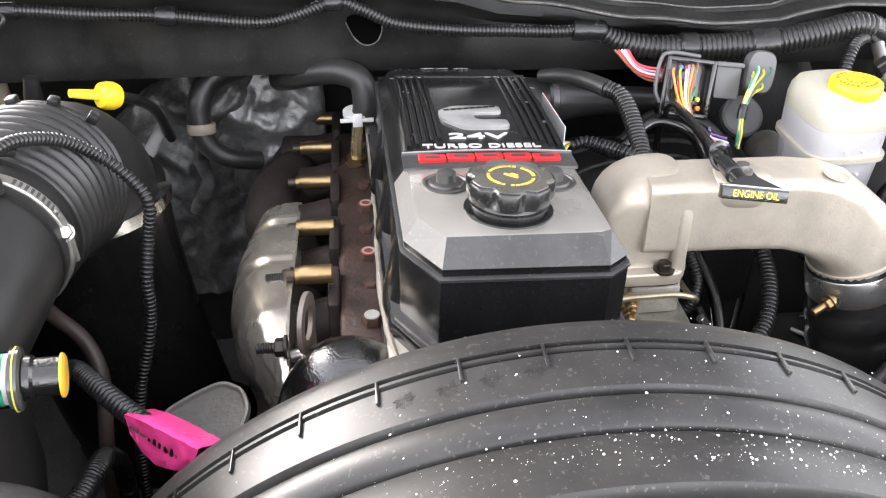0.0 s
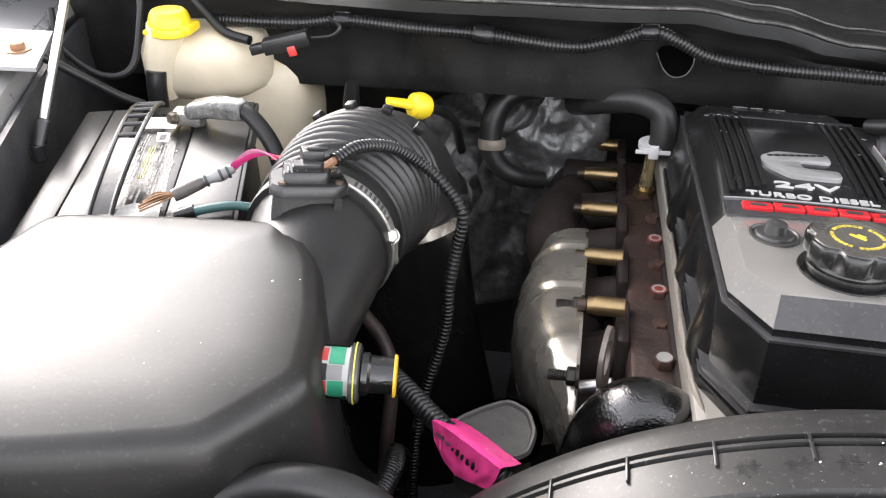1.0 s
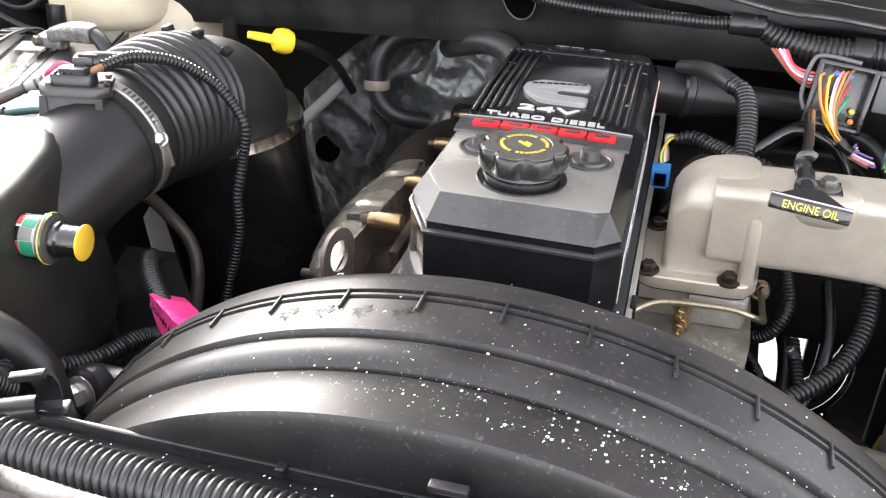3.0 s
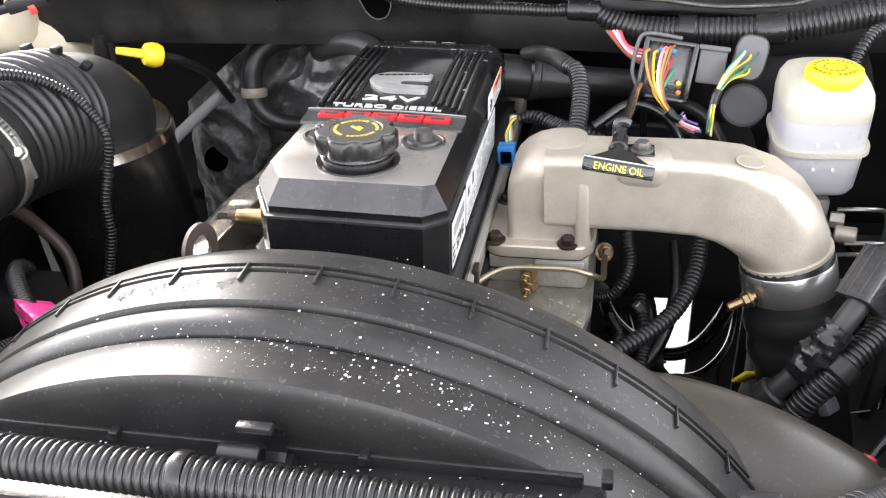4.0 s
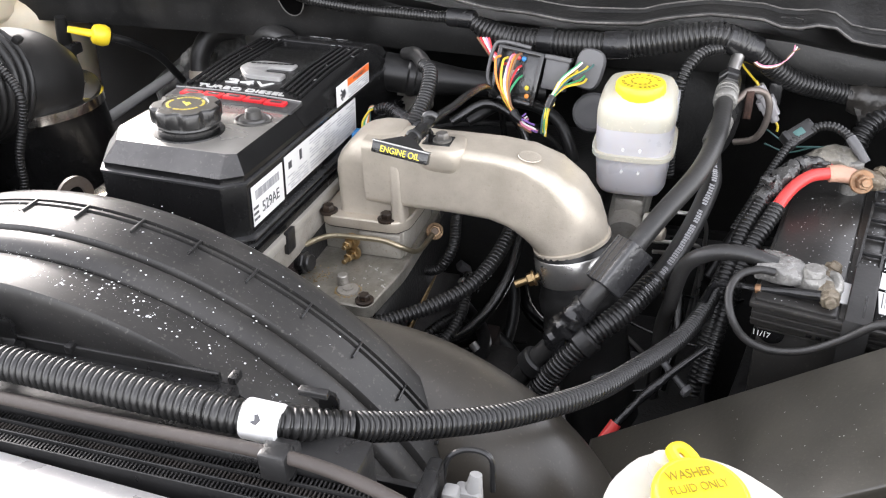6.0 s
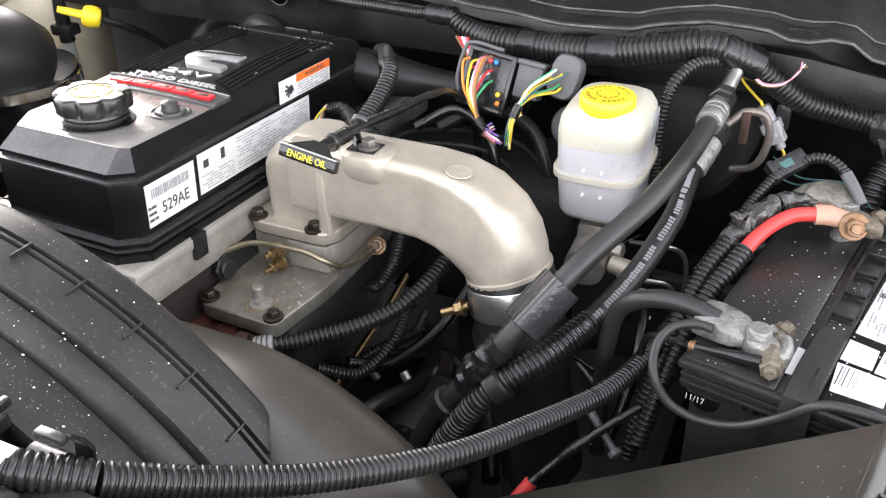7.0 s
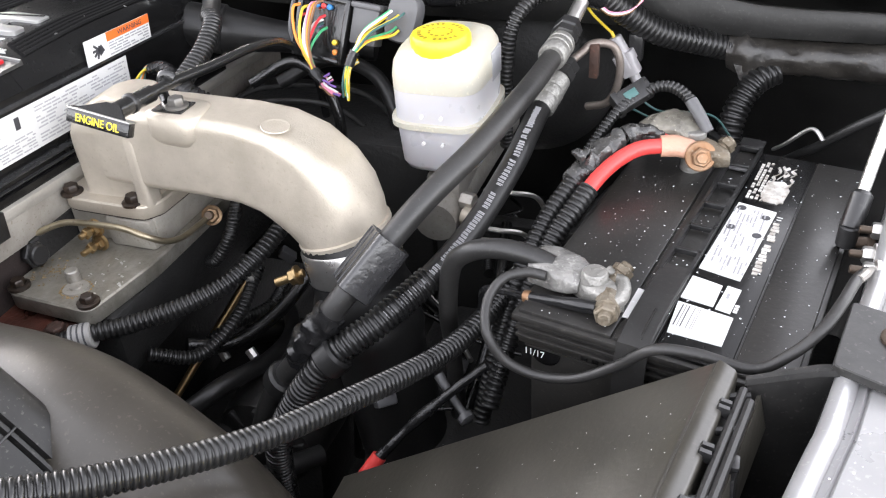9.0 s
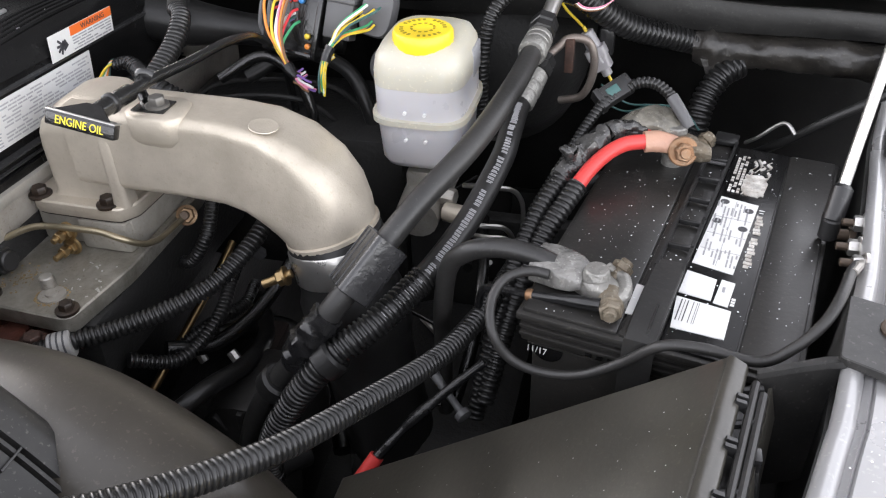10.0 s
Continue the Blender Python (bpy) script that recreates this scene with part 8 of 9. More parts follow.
part("tab", box(0.010, 0.036, -0.050, -0.030, 0.0, 0.008, 0.003, WC), YELLOW, wc)
dk = surf("moulded_yellow_shadow", (0.30, 0.22, 0.015), 0.5)
part("lettering", text("WASHER", 0.0095, WC @ pose(-0.012, 0.018, 0.0120, 0, 0, 28), 0.0005, 0.042), dk, wc)
part("lettering", text("FLUID ONLY", 0.0085, WC @ pose(-0.003, 0.006, 0.0120, 0, 0, 28), 0.0005, 0.052), dk, wc)
part("pictogram", tube([WC @ Vector(p) for p in ((-0.004, -0.014, 0.0122), (0.004, -0.011, 0.0122), (0.014, -0.010, 0.0122), (0.021, -0.012, 0.0122), (0.018, -0.021, 0.0122), (0.008, -0.024, 0.0122), (0.004, -0.022, 0.0122), (-0.004, -0.014, 0.0122))], 0.0006, 5, 3), dk, wc)

# ---- black cover box in front of the battery ----
cb = thing("air_cleaner_cover", (0.78, 0.42, 1.2), "dusty black sloping plastic cover box", "cover box")
A1, A2, A3, A4 = Vector((0.809, 0.521, 1.2785)), Vector((0.7755, 0.350, 1.282)), Vector((0.535, 0.372, 1.083)), Vector((0.540, 0.520, 1.092))
DOWN = Vector((0, 0, -1))
up_n = (A2 - A1).cross(A4 - A1).normalized()
up_n = up_n if up_n.z > 0 else -up_n
rings = [[p + DOWN * 0.25 for p in (A1, A2, A3, A4)], [p + DOWN * 0.005 for p in (A1, A2, A3, A4)]]
rings += [[p.lerp((A1 + A2 + A3 + A4) / 4, k) + DOWN * dz for p in (A1, A2, A3, A4)] for k, dz in ((0.004, 0.002), (0.012, 0.0006), (0.030, 0.0))]
part("top", loft(rings), COVERBOX, cb, sharp=60)


def along(t, dx, dz):
    """A point beside the cover's long upper edge."""
    return A1.lerp(A2, t) + Vector((dx, 0.15 * dx, dz))


SIDE = [(-0.002, -0.003), (0.000, 0.0), (0.003, 0.0004), (0.0105, -0.0006), (0.0122, -0.0022), (0.0128, -0.006), (0.0128, -0.20), (-0.002, -0.20)]
part("side_strip", loft([[along(t + 4.0 * max(dx, 0) * (1 - t), dx, dz) for dx, dz in SIDE] for t in (0.0, 0.2, 0.4, 0.6, 0.8, 1.0)]), COVERBOX, cb, sharp=50)
for t in (0.22, 0.25, 0.43, 0.46, 0.66, 0.69, 0.86, 0.89):
    p = along(t, 0.0125, -0.003)
    part("hinge_fin", loft([[p + Vector((-0.004 + dx, dy + 0.0018 * k, dz)) for dx, dz in ((0, 0.0), (0.002, 0.0045), (0.008, 0.003), (0.009, -0.006))] for k, dy in ((0, -0.0006), (1, 0.0003))]), PLASTIC, cb)
for dx, dz, r, t0, t1 in ((0.0190, -0.0045, 0.0026, 0.12, 1.0), (0.0245, -0.0060, 0.0030, 0.17, 0.97)):
    part("latch_rail", tube([along(lerp(t0, t1, k / 4), dx, dz) for k in range(5)], r, 8), GREYRUB, cb)
for t in (0.14, 0.31, 0.62, 0.93):
    part("latch_link", rod(along(t, 0.012, -0.008), along(t, 0.024, -0.006), 0.0026, 8), PLASTIC, cb)
for t in (0.45, 0.74):
    p = along(t, 0.0285, -0.009)
    part("latch_catch", box(p.x - 0.003, p.x + 0.0025, p.y - 0.005, p.y + 0.005, p.z - 0.004, p.z + 0.003, 0.001), PLASTIC, cb)
for ta, tb, tc, td in ((0.12, 0.47, 0.12, 0.52), (0.50, 0.98, 0.62, 1.0)):
    q = [along(ta, 0.0265, -0.008), along(tb, 0.0265, -0.008), along(td, 0.0320, -0.036), along(tc, 0.0330, -0.034)]
    part("end_flap", loft([q, [p + Vector((0.002, 0, 0.0012)) for p in q]]), COVERBOX, cb)
q = [along(0.47, 0.0280, -0.010), along(0.52, 0.0280, -0.010), along(0.60, 0.0330, -0.040), along(0.56, 0.0335, -0.040)]
part("flap_rib", loft([q, [p + Vector((0.003, 0, 0.0018)) for p in q]]), PLASTIC, cb)
part("lower_side", loft([[along(t, dx, dz) for dx, dz in ((0.012, -0.030), (0.0255, -0.030), (0.0255, -0.30), (0.012, -0.30))] for t in (0.1, 1.0)]), PLASTIC, cb)

# ---- strut, bracket and latch parts on the driver side ----
fb = thing("corner_bracket", (0.92, 0.63, 1.23), "black steel corner bracket with a rusty bolt", "bracket", "fender brackets")
part("plate", stack(smooth_outline([(0.868, 0.5178), (0.9142, 0.4981), (0.9307, 0.5641), (0.8814, 0.5802)], 0.05, 2), [(1.2862, 0.001), (1.2866, 0), (1.2915, 0), (1.2922, 0.0008)]), STEELBLACK, fb)
part("skirt", loft([[(0.8685, 0.519, 1.288), (0.8815, 0.579, 1.288), (0.8795, 0.580, 1.24), (0.8660, 0.520, 1.24)], [(0.8710, 0.519, 1.288), (0.8840, 0.579, 1.288), (0.8820, 0.580, 1.24), (0.8685, 0.519, 1.24)]]), STEELBLACK, fb)
part("arm", loft([[(x, y + w, z), (x, y, z + 0.0006), (x, y - 0.0006, z - 0.0035), (x, y + w, z - 0.003)] for x, y, z, w in ((0.873, 0.5165, 1.2885, 0.007), (0.862, 0.517, 1.2855, 0.0065), (0.845, 0.5135, 1.2815, 0.0055), (0.8245, 0.5080, 1.2775, 0.0040))]), STEELBLACK, fb, "worn flange edge")
part("web", loft([[(x, y + 0.002, z - 0.003), (x, y + 0.0005, z - 0.003), (x + 0.002, y + 0.004, z - 0.11), (x + 0.002, y + 0.006, z - 0.11)] for x, y, z in ((0.871, 0.518, 1.2885), (0.850, 0.515, 1.2825), (0.826, 0.5085, 1.2780))]), STEELBLACK, fb)
part("bolt", nut((0.9058, 0.548, 1.2922), (0, 0, 1), 0.0070, 0.0065, 1.65), BOLT, fb, "rusty hex bolt")
fb = thing("corner_bracket", (0.98, 0.80, 1.30), "black steel corner bracket with a rusty bolt", "bracket", "fender brackets")
part("plate", stack(smooth_outline([(0.9322, 0.7766), (0.9924, 0.7515), (1.0091, 0.8309), (0.9464, 0.8434)], 0.06, 2), [(1.288, 0.001), (1.2885, 0), (1.2990, 0), (1.30, 0.001)]), STEELBLACK, fb)
part("bolt", nut((0.9776, 0.8067, 1.300), (0, 0, 1), 0.0085, 0.008, 1.7), BOLT, fb, "rusty hex bolt")
solo("fender_insert", stack(smooth_outline([(0.9278, 0.602), (0.9978, 0.585), (1.0225, 0.726), (0.9525, 0.742)], 0.1, 3), [(1.284, 0.002), (1.2885, 0), (1.2900, 0.002)]), WHITE, "pale painted insert on the fender ledge", "panel")


def gas_strut(bottom, top, label):
    t = thing("gas_strut", bottom, label, "gas strut", "gas struts")
    b, d = Vector(bottom), (Vector(top) - Vector(bottom))
    part("rod", rod(b + d.normalized() * 0.028, top, 0.0046, 14), STEEL, t, "bright steel rod")
    part("end_socket", join(rod(b, b + d.normalized() * 0.032, 0.0082, 14, 0.003), rod(b - Vector((0, 0, 0.012)), b + Vector((0, 0, 0.006)), 0.0076, 12)), PLASTIC, t)
    part("ball_stud", join(rod((b.x, b.y, b.z - 0.008), (b.x + (0.02 if b.x > 0 else -0.02), b.y, b.z - 0.008), 0.0045), nut((b.x + (0.014 if b.x > 0 else -0.014), b.y, b.z - 0.008), (1 if b.x > 0 else -1, 0, 0), 0.007, 0.006, 0)), BOLT, t, "rusty ball stud")
    return t


gas_strut((0.890, 0.706, 1.264), (0.980, 0.98, 1.66), "bright gas strut holding the bonnet open")
gas_strut((-0.638, 0.714, 1.346), (-0.620, 0.918, 1.62), "bright gas strut holding the bonnet open")
for x, y, z in ((0.909, 0.697, 1.273), (0.901, 0.665, 1.272), (0.898, 0.633, 1.280)):
    t = thing("fender_stud", (x, y, z), "small rusty stud on the fender wall", "stud", "fender studs")
    part("nut", nut((x + 0.003, y, z), (-1, 0, 0), 0.0065, 0.009, 1.4), STEEL, t)
    part("tip", rod((x, y, z), (x - 0.014, y, z), 0.003), BOLT, t)
solo("hook_clip", tube([(0.838, 0.875, 1.240), (0.8469, 0.865, 1.252), (0.862, 0.862, 1.268), (0.869, 0.859, 1.270), (0.876, 0.852, 1.264)], 0.0030, 8, flat=0.6), STEEL, "bare bent metal clip behind the battery", "clip")
hose("black_cable", [(0.78, 0.975, 1.20), (0.83, 0.92, 1.20), (0.865, 0.87, 1.243), (0.90, 0.845, 1.285), (0.945, 0.84, 1.32)], 0.0042, RUBBER, "black cable running to the fender", "cable")
tt = thing("push_in_clip", (0.6, 0.57, 1.13), "dark grey push-in clip on a taped lead", "clip")
part("stem", tube([(0.596, 0.604, 1.140), (0.612, 0.592, 1.129), (0.625, 0.583, 1.121)], [0.0045, 0.0032, 0.0034], 10), GREYP, tt)
part("knob", lathe((0.6235, 0.5835, 1.1215), (0.55, -0.45, -0.2), [(0.004, 0), (0.0068, 0.001), (0.0068, 0.006), (0.005, 0.007)], 18), GREYP, tt)
rl = thing("red_lead", (0.57, 0.54, 1.1), "red lead running down from a taped joint", "cable", "battery cables")
part("taped_lead", tube([(0.64, 0.60, 1.165), (0.615, 0.585, 1.145), (0.585, 0.565, 1.118), (0.560, 0.543, 1.092)], 0.0045, 10, wob=0.4), TAPE, rl)
part("red_sheath", tube([(0.562, 0.545, 1.095), (0.545, 0.525, 1.07), (0.52, 0.50, 1.03), (0.48, 0.47, 0.97)], 0.0065, 10), RED, rl, "red insulated lead")

# ---- passenger side ----
BL = pose(-0.5562, 0.5265, 1.345, 0, 0, 17)
bl = battery(BL, "black car battery with white and yellow labels", (0.031, 0.064, 0.128))
WORN = surf("worn_silver_sticker", (0.42, 0.42, 0.41), 0.4, var=0.35, scale=120, bump=0.05, dust=(0.10, 0.095, 0.085), dust_amount=0.8, dust_scale=55)
LIME = surf("lime_print", (0.42, 0.46, 0.10), 0.45, var=0.3, scale=90)
part("sticker", sheet([(0.0700, 0.282), (0.1120, 0.276), (0.1240, 0.058), (0.0830, 0.060)], BL), COVER, bl, "worn black and silver sticker")
part("white_field", sheet([(0.0721, 0.2736), (0.1098, 0.2674), (0.1096, 0.2366), (0.0743, 0.2425)], BL, 0.0, 0.0004), WHITE, bl, "white sticker")
part("field_print", bars(0.0, 0.028, 0.0, 0.010, 2, BL @ pose(0.079, 0.250, 0.0004, 0, 0, -6), 44), GREYINK, bl)
part("code_field", sheet([(0.0920, 0.2296), (0.1062, 0.2254), (0.1077, 0.2013), (0.0944, 0.2054)], BL, 0.0, 0.0004), WHITE, bl, "small white sticker")
part("code_mark", box(0.0965, 0.1035, 0.208, 0.222, 0.0004, 0.0006, 0, BL), INK, bl)
for x0, x1, y0, y1, mat, sd in ((0.079, 0.088, 0.110, 0.225, WORN, 41), (0.090, 0.098, 0.120, 0.195, LIME, 42), (0.101, 0.112, 0.085, 0.195, WORN, 43), (0.113, 0.121, 0.070, 0.180, WORN, 46), (0.086, 0.100, 0.062, 0.108, WORN, 47)):
    part("sticker_print", bars(0.0, y1 - y0, 0.0, x1 - x0, 3, BL @ pose(x1, y0, 0.0003, 0, 0, 90), sd, 0.8), mat, bl)
part("ragged_label", sheet([(0.086, 0.064), (0.098, 0.070), (0.109, 0.064), (0.122, 0.072), (0.124, 0.040), (0.082, 0.036)], BL, 0.0, 0.0005), WORN, bl, "ragged torn label")
part("date_mark", bars(0.0, 0.012, 0.0, 0.006, 1, BL @ pose(0.178, 0.245, 0.0004, 0, 0, 70), 45, 1.0), WHITE, bl)
cv = thing("battery_strap", BL @ Vector((0.08, 0.15, 0)), "black plastic carrying strap with open slots", "strap", "battery straps")


def arch(t, side):
    """A point on the bowed strap: t from the far end to the near end."""
    bow = math.sin(math.pi * t)
    return BL @ Vector((0.0745 + 0.008 * bow + side * (1.0 - 0.25 * t), lerp(0.302, 0.036, t), 0.004 + 0.027 * bow ** 0.8))


for side in (-0.0125, 0.0125):
    part("strap_rail", tube([arch(k / 12, side) for k in range(13)], 0.0024, 8), PLASTIC, cv)
for k in range(6):
    part("strap_bar", rod(arch(0.05 + 0.10 * k, -0.0125), arch(0.05 + 0.10 * k, 0.0125), 0.0022, 8), PLASTIC, cv)
rings = []
for k in range(9):
    a, b = (arch(0.58 + 0.42 * k / 8, side) for side in (-0.0145, 0.0145))
    rings.append([a, b, b - Vector((0, 0, 0.003)), a - Vector((0, 0, 0.003))])
part("strap_end", loft(rings), PLASTIC, cv)
part("strap_foot", box(0.062, 0.087, 0.022, 0.040, -0.03, 0.008, 0.003, BL), PLASTIC, cv)
solo("battery_tray", box(-0.02, 0.17, -0.014, 0.318, -0.25, -0.19, 0.004, BL), SHADOW, "plain black plastic battery tray", "tray")
lt = thing("battery_terminal", (-0.512, 0.795, 1.345), "small grey terminal clamp on the battery", "terminal", "battery terminals")
part("clamp", join(box(-0.018, 0.014, -0.012, 0.012, 0.002, 0.016, 0.003, pose(-0.508, 0.797, 1.346, 0, 6, 8)), rod((-0.500, 0.798, 1.345), (-0.500, 0.798, 1.368), 0.009, 16)), LEAD, lt)
part("bolt", nut((-0.520, 0.786, 1.357), (-0.3, -0.8, 0.2), 0.006, 0.007, 1.2), CRUST, lt)
nc = thing("negative_cable", (-0.45, 0.79, 1.35), "thick black battery cable with grey crimp", "cable", "battery cables")
part("cable", tube([(-0.460, 0.790, 1.368), (-0.440, 0.788, 1.367), (-0.420, 0.778, 1.355), (-0.402, 0.765, 1.335), (-0.390, 0.752, 1.30), (-0.385, 0.74, 1.24)], 0.0088, 14), RUBBER, nc)
part("crimp_sleeve", loft([sect(c, (0.2, 0.98, 0), Z, a, b, 3.5) for c, a, b in (((-0.507, 0.797, 1.362), 0.010, 0.007), ((-0.500, 0.796, 1.364), 0.014, 0.0095), ((-0.475, 0.793, 1.369), 0.014, 0.0105), ((-0.446, 0.789, 1.369), 0.0125, 0.0105), ((-0.440, 0.788, 1.368), 0.010, 0.0095))]), SHRINK, nc, "grey crimp sleeve", sharp=60)
pk = thing("positive_cable", (-0.42, 0.63, 1.36), "frayed cable with printed wrap and pink tape", "cable", "battery cables")
for k in range(9):
    a, h = 0.8 * k, 0.0022 * (k % 3)
    part("copper_strand", tube([(-0.441, 0.625, 1.356), (-0.452 - 0.001 * k, 0.617 + 0.0012 * k - 0.004, 1.353 + h), (-0.466 - 0.0015 * (k % 4), 0.606 + 0.0022 * k - 0.006, 1.350 + 0.5 * h)], 0.0010, 5, 4), COPPER, pk, "bare copper strand")
part("wrap", tube([(-0.444, 0.623, 1.355), (-0.432, 0.632, 1.359), (-0.420, 0.641, 1.363)], [0.0050, 0.0062, 0.0055], 12, wob=0.5), surf("brown_grey_wrap", (0.11, 0.095, 0.085), 0.45, var=0.4, bump=0.5), pk, "grubby brown-grey wrap")
part("printed_sleeve", tube([(-0.421, 0.640, 1.363), (-0.410, 0.647, 1.366), (-0.396, 0.653, 1.371)], [0.0052, 0.0060, 0.0052], 12, wob=0.5), LGREY, pk, "pale printed sleeve")
part("sleeve_print", join(*[tube([(-0.4195 + 0.006 * k, 0.6395 + 0.003 * k, 1.3635 + 0.0018 * k), (-0.4175 + 0.006 * k, 0.6408 + 0.003 * k, 1.3641 + 0.0018 * k)], 0.0064, 10) for k in (0, 2, 3)]), INK, pk)
for q, (dz, dy) in enumerate(((0.000, 0.0), (0.005, 0.006))):
    rings = []
    for k in range(13):
        t = k / 12
        c = Vector((-0.398 + 0.043 * t, 0.652 + 0.010 * t - dy * t, 1.371 + 0.016 * math.sin(2.2 * t) - 0.004 * t + dz * math.sin(math.pi * t)))
        wv = Vector((0.15, -0.5, 0.85)) * (0.0062 * (1 - 0.75 * t) * (1 + 0.3 * noise.noise(Vector((t * 6, q, 0)))))
        rings.append([c - wv, c + Vector((0.0, -0.0016, 0.0008)), c + wv, c + Vector((0.0, 0.0012, -0.0006))])
    part("pink_tape", loft(rings), PINK if q == 0 else PINKPALE, pk, "creased pink tape")
part("tail", tube([(-0.362, 0.660, 1.380), (-0.345, 0.664, 1.380), (-0.325, 0.668, 1.372)], 0.0020, 8), WIRES["red"], pk)
part("green_lead", tube([(-0.418, 0.604, 1.351), (-0.400, 0.611, 1.353), (-0.38, 0.619, 1.352), (-0.35, 0.624, 1.345)], 0.0042, 10), WIRES["teal"], pk)
part("lead_end", tube([(-0.432, 0.598, 1.349), (-0.416, 0.605, 1.352)], 0.0048, 10, wob=0.5), TAPE, pk)
# coolant bottle with yellow snap cap
cbt = thing("coolant_bottle", (-0.57, 1.05, 1.2), "yellowed plastic coolant bottle with yellow snap cap", "bottle")
BO = smooth_outline([(-0.655, 1.00), (-0.635, 0.972), (-0.565, 0.978), (-0.50, 1.00), (-0.462, 1.03), (-0.455, 1.10), (-0.50, 1.20), (-0.66, 1.20)], 0.28, 4)
part("body", stack(BO, [(1.05, 0.02), (1.16, 0.006), (1.25, 0), (1.315, 0.002), (1.332, 0.010), (1.342, 0.022)]), BOTTLE, cbt, sharp=60)
part("upper_lobe", stack(smooth_outline([(-0.662, 0.985), (-0.640, 0.950), (-0.565, 0.946), (-0.515, 0.968), (-0.492, 1.01), (-0.52, 1.10), (-0.655, 1.10)], 0.3, 5), [(1.302, 0.022), (1.312, 0.006), (1.324, 0.0), (1.362, 0.0), (1.378, 0.007), (1.386, 0.020), (1.389, 0.034)]), BOTTLE, cbt, sharp=60)
part("neck", tube([(-0.622, 0.960, 1.31), (-0.618, 0.956, 1.352), (-0.604, 0.958, 1.40)], [0.017, 0.020, 0.024], 20), BOTTLE, cbt)
part("cap", join(lathe((-0.598, 0.956, 1.392), (0.05, 0, 1), [(0.0235, 0), (0.0255, 0.002), (0.0255, 0.010), (0.0245, 0.0115), (0.0255, 0.013), (0.0245, 0.020), (0.0215, 0.028), (0.019, 0.030), (0.008, 0.029)], 36, (12, 0.02)), box(-0.588, -0.566, 0.942, 0.975, 1.394, 1.406, 0.004), box(-0.628, -0.612, 0.94, 0.968, 1.393, 1.400, 0.003)), YELLOW, cbt, "yellow snap cap")
part("filler_hose", tube([(-0.618, 0.938, 1.350), (-0.619, 0.932, 1.32), (-0.620, 0.926, 1.22)], 0.0125, 16), RUBBER, cbt, "black filler hose")
hose("washer_line", [(-0.75, 0.95, 1.42), (-0.735, 0.93, 1.38), (-0.69, 0.93, 1.345), (-0.655, 0.945, 1.35), (-0.648, 0.975, 1.40), (-0.645, 0.99, 1.45)], 0.0045, RUBBER, "thin black washer hose on the fender wall")
hose("washer_line", [(-0.70, 0.84, 1.40), (-0.67, 0.86, 1.37), (-0.64, 0.88, 1.34), (-0.615, 0.89, 1.325)], 0.0055, RUBBER, "black cable on the fender wall", "cable")
fp = thing("fender_plate", (-0.72, 0.84, 1.41), "silver fender plate with a rusty bolt", "plate")
part("plate", stack([(-0.77, 0.748), (-0.642, 0.7505), (-0.694, 0.866), (-0.80, 0.868)], [(1.415, 0.001), (1.4155, 0), (1.4195, 0), (1.420, 0.0006)]), PAINT, fp)
part("bolt", nut((-0.693, 0.799, 1.420), (0, 0, 1), 0.0085, 0.009, 1.6), COPPER, fp, "rusty hex bolt")
rc2 = thing("cowl_connector", (-0.45, 0.96, 1.39), "grey inline connector with a red lock", "connector", "harness connectors")
part("body", join(box(-0.028, 0.028, -0.010, 0.010, -0.009, 0.009, 0.002, pose(-0.450, 0.955, 1.388, 0, -12, 12)), box(-0.045, -0.026, -0.006, 0.006, -0.006, 0.006, 0.002, pose(-0.450, 0.955, 1.388, 0, -12, 12))), PLASTIC, rc2)
part("lock", box(0.000, 0.010, -0.0105, -0.008, -0.016, -0.004, 0.001, pose(-0.450, 0.955, 1.388, 0, -12, 12)), RED, rc2, "red lock tab")
part("tail", tube([(-0.42, 0.96, 1.392), (-0.395, 0.962, 1.395), (-0.385, 0.966, 1.405), (-0.40, 0.97, 1.415)], 0.0022, 6), RUBBER, rc2)
hose("cowl_cable", [(-0.60, 1.0, 1.45), (-0.565, 0.985, 1.415), (-0.535, 0.972, 1.392), (-0.50, 0.963, 1.385)], 0.006, RUBBER, "black cable hanging from the cowl", "cable")

# airbox with lid, elbow, bellows and downpipe
ab = thing("airbox", (-0.36, 0.43, 1.2), "large dusty black airbox with sloping lid", "airbox")
AO = smooth_outline([(-0.512, 0.545), (-0.540, 0.40), (-0.50, 0.272), (-0.376, 0.290), (-0.276, 0.316), (-0.234, 0.376), (-0.246, 0.44), (-0.268, 0.505), (-0.300, 0.560), (-0.40, 0.556)], 0.16, 4)
AC = Vector((-0.39, 0.43))
part("lid", loft([[(*(AC + (p - AC) * k), z) for p in AO] for z, k in ((1.20, 1.03), (1.29, 1.02), (1.345, 1.012), (1.362, 1.005), (1.372, 0.985), (1.378, 0.95), (1.380, 0.90), (1.384, 0.6), (1.386, 0.1))]), LID, ab, sharp=50)
part("base", loft([[(*(AC + (p - AC) * k), z) for p in AO] for z, k in ((0.85, 0.85), (1.18, 0.95), (1.185, 1.0), (1.20, 1.0))]), PLASTIC, ab, sharp=50)
part("elbow", tube([(-0.302, 0.42, 1.310), (-0.300, 0.49, 1.318), (-0.300, 0.56, 1.328), (-0.302, 0.605, 1.334)], [0.046, 0.052, 0.058, 0.062], 28), BELLOWS, ab, sharp=60)
sb = thing("air_flow_sensor", (-0.3, 0.585, 1.395), "black sensor housing plugged into the intake elbow", "sensor")
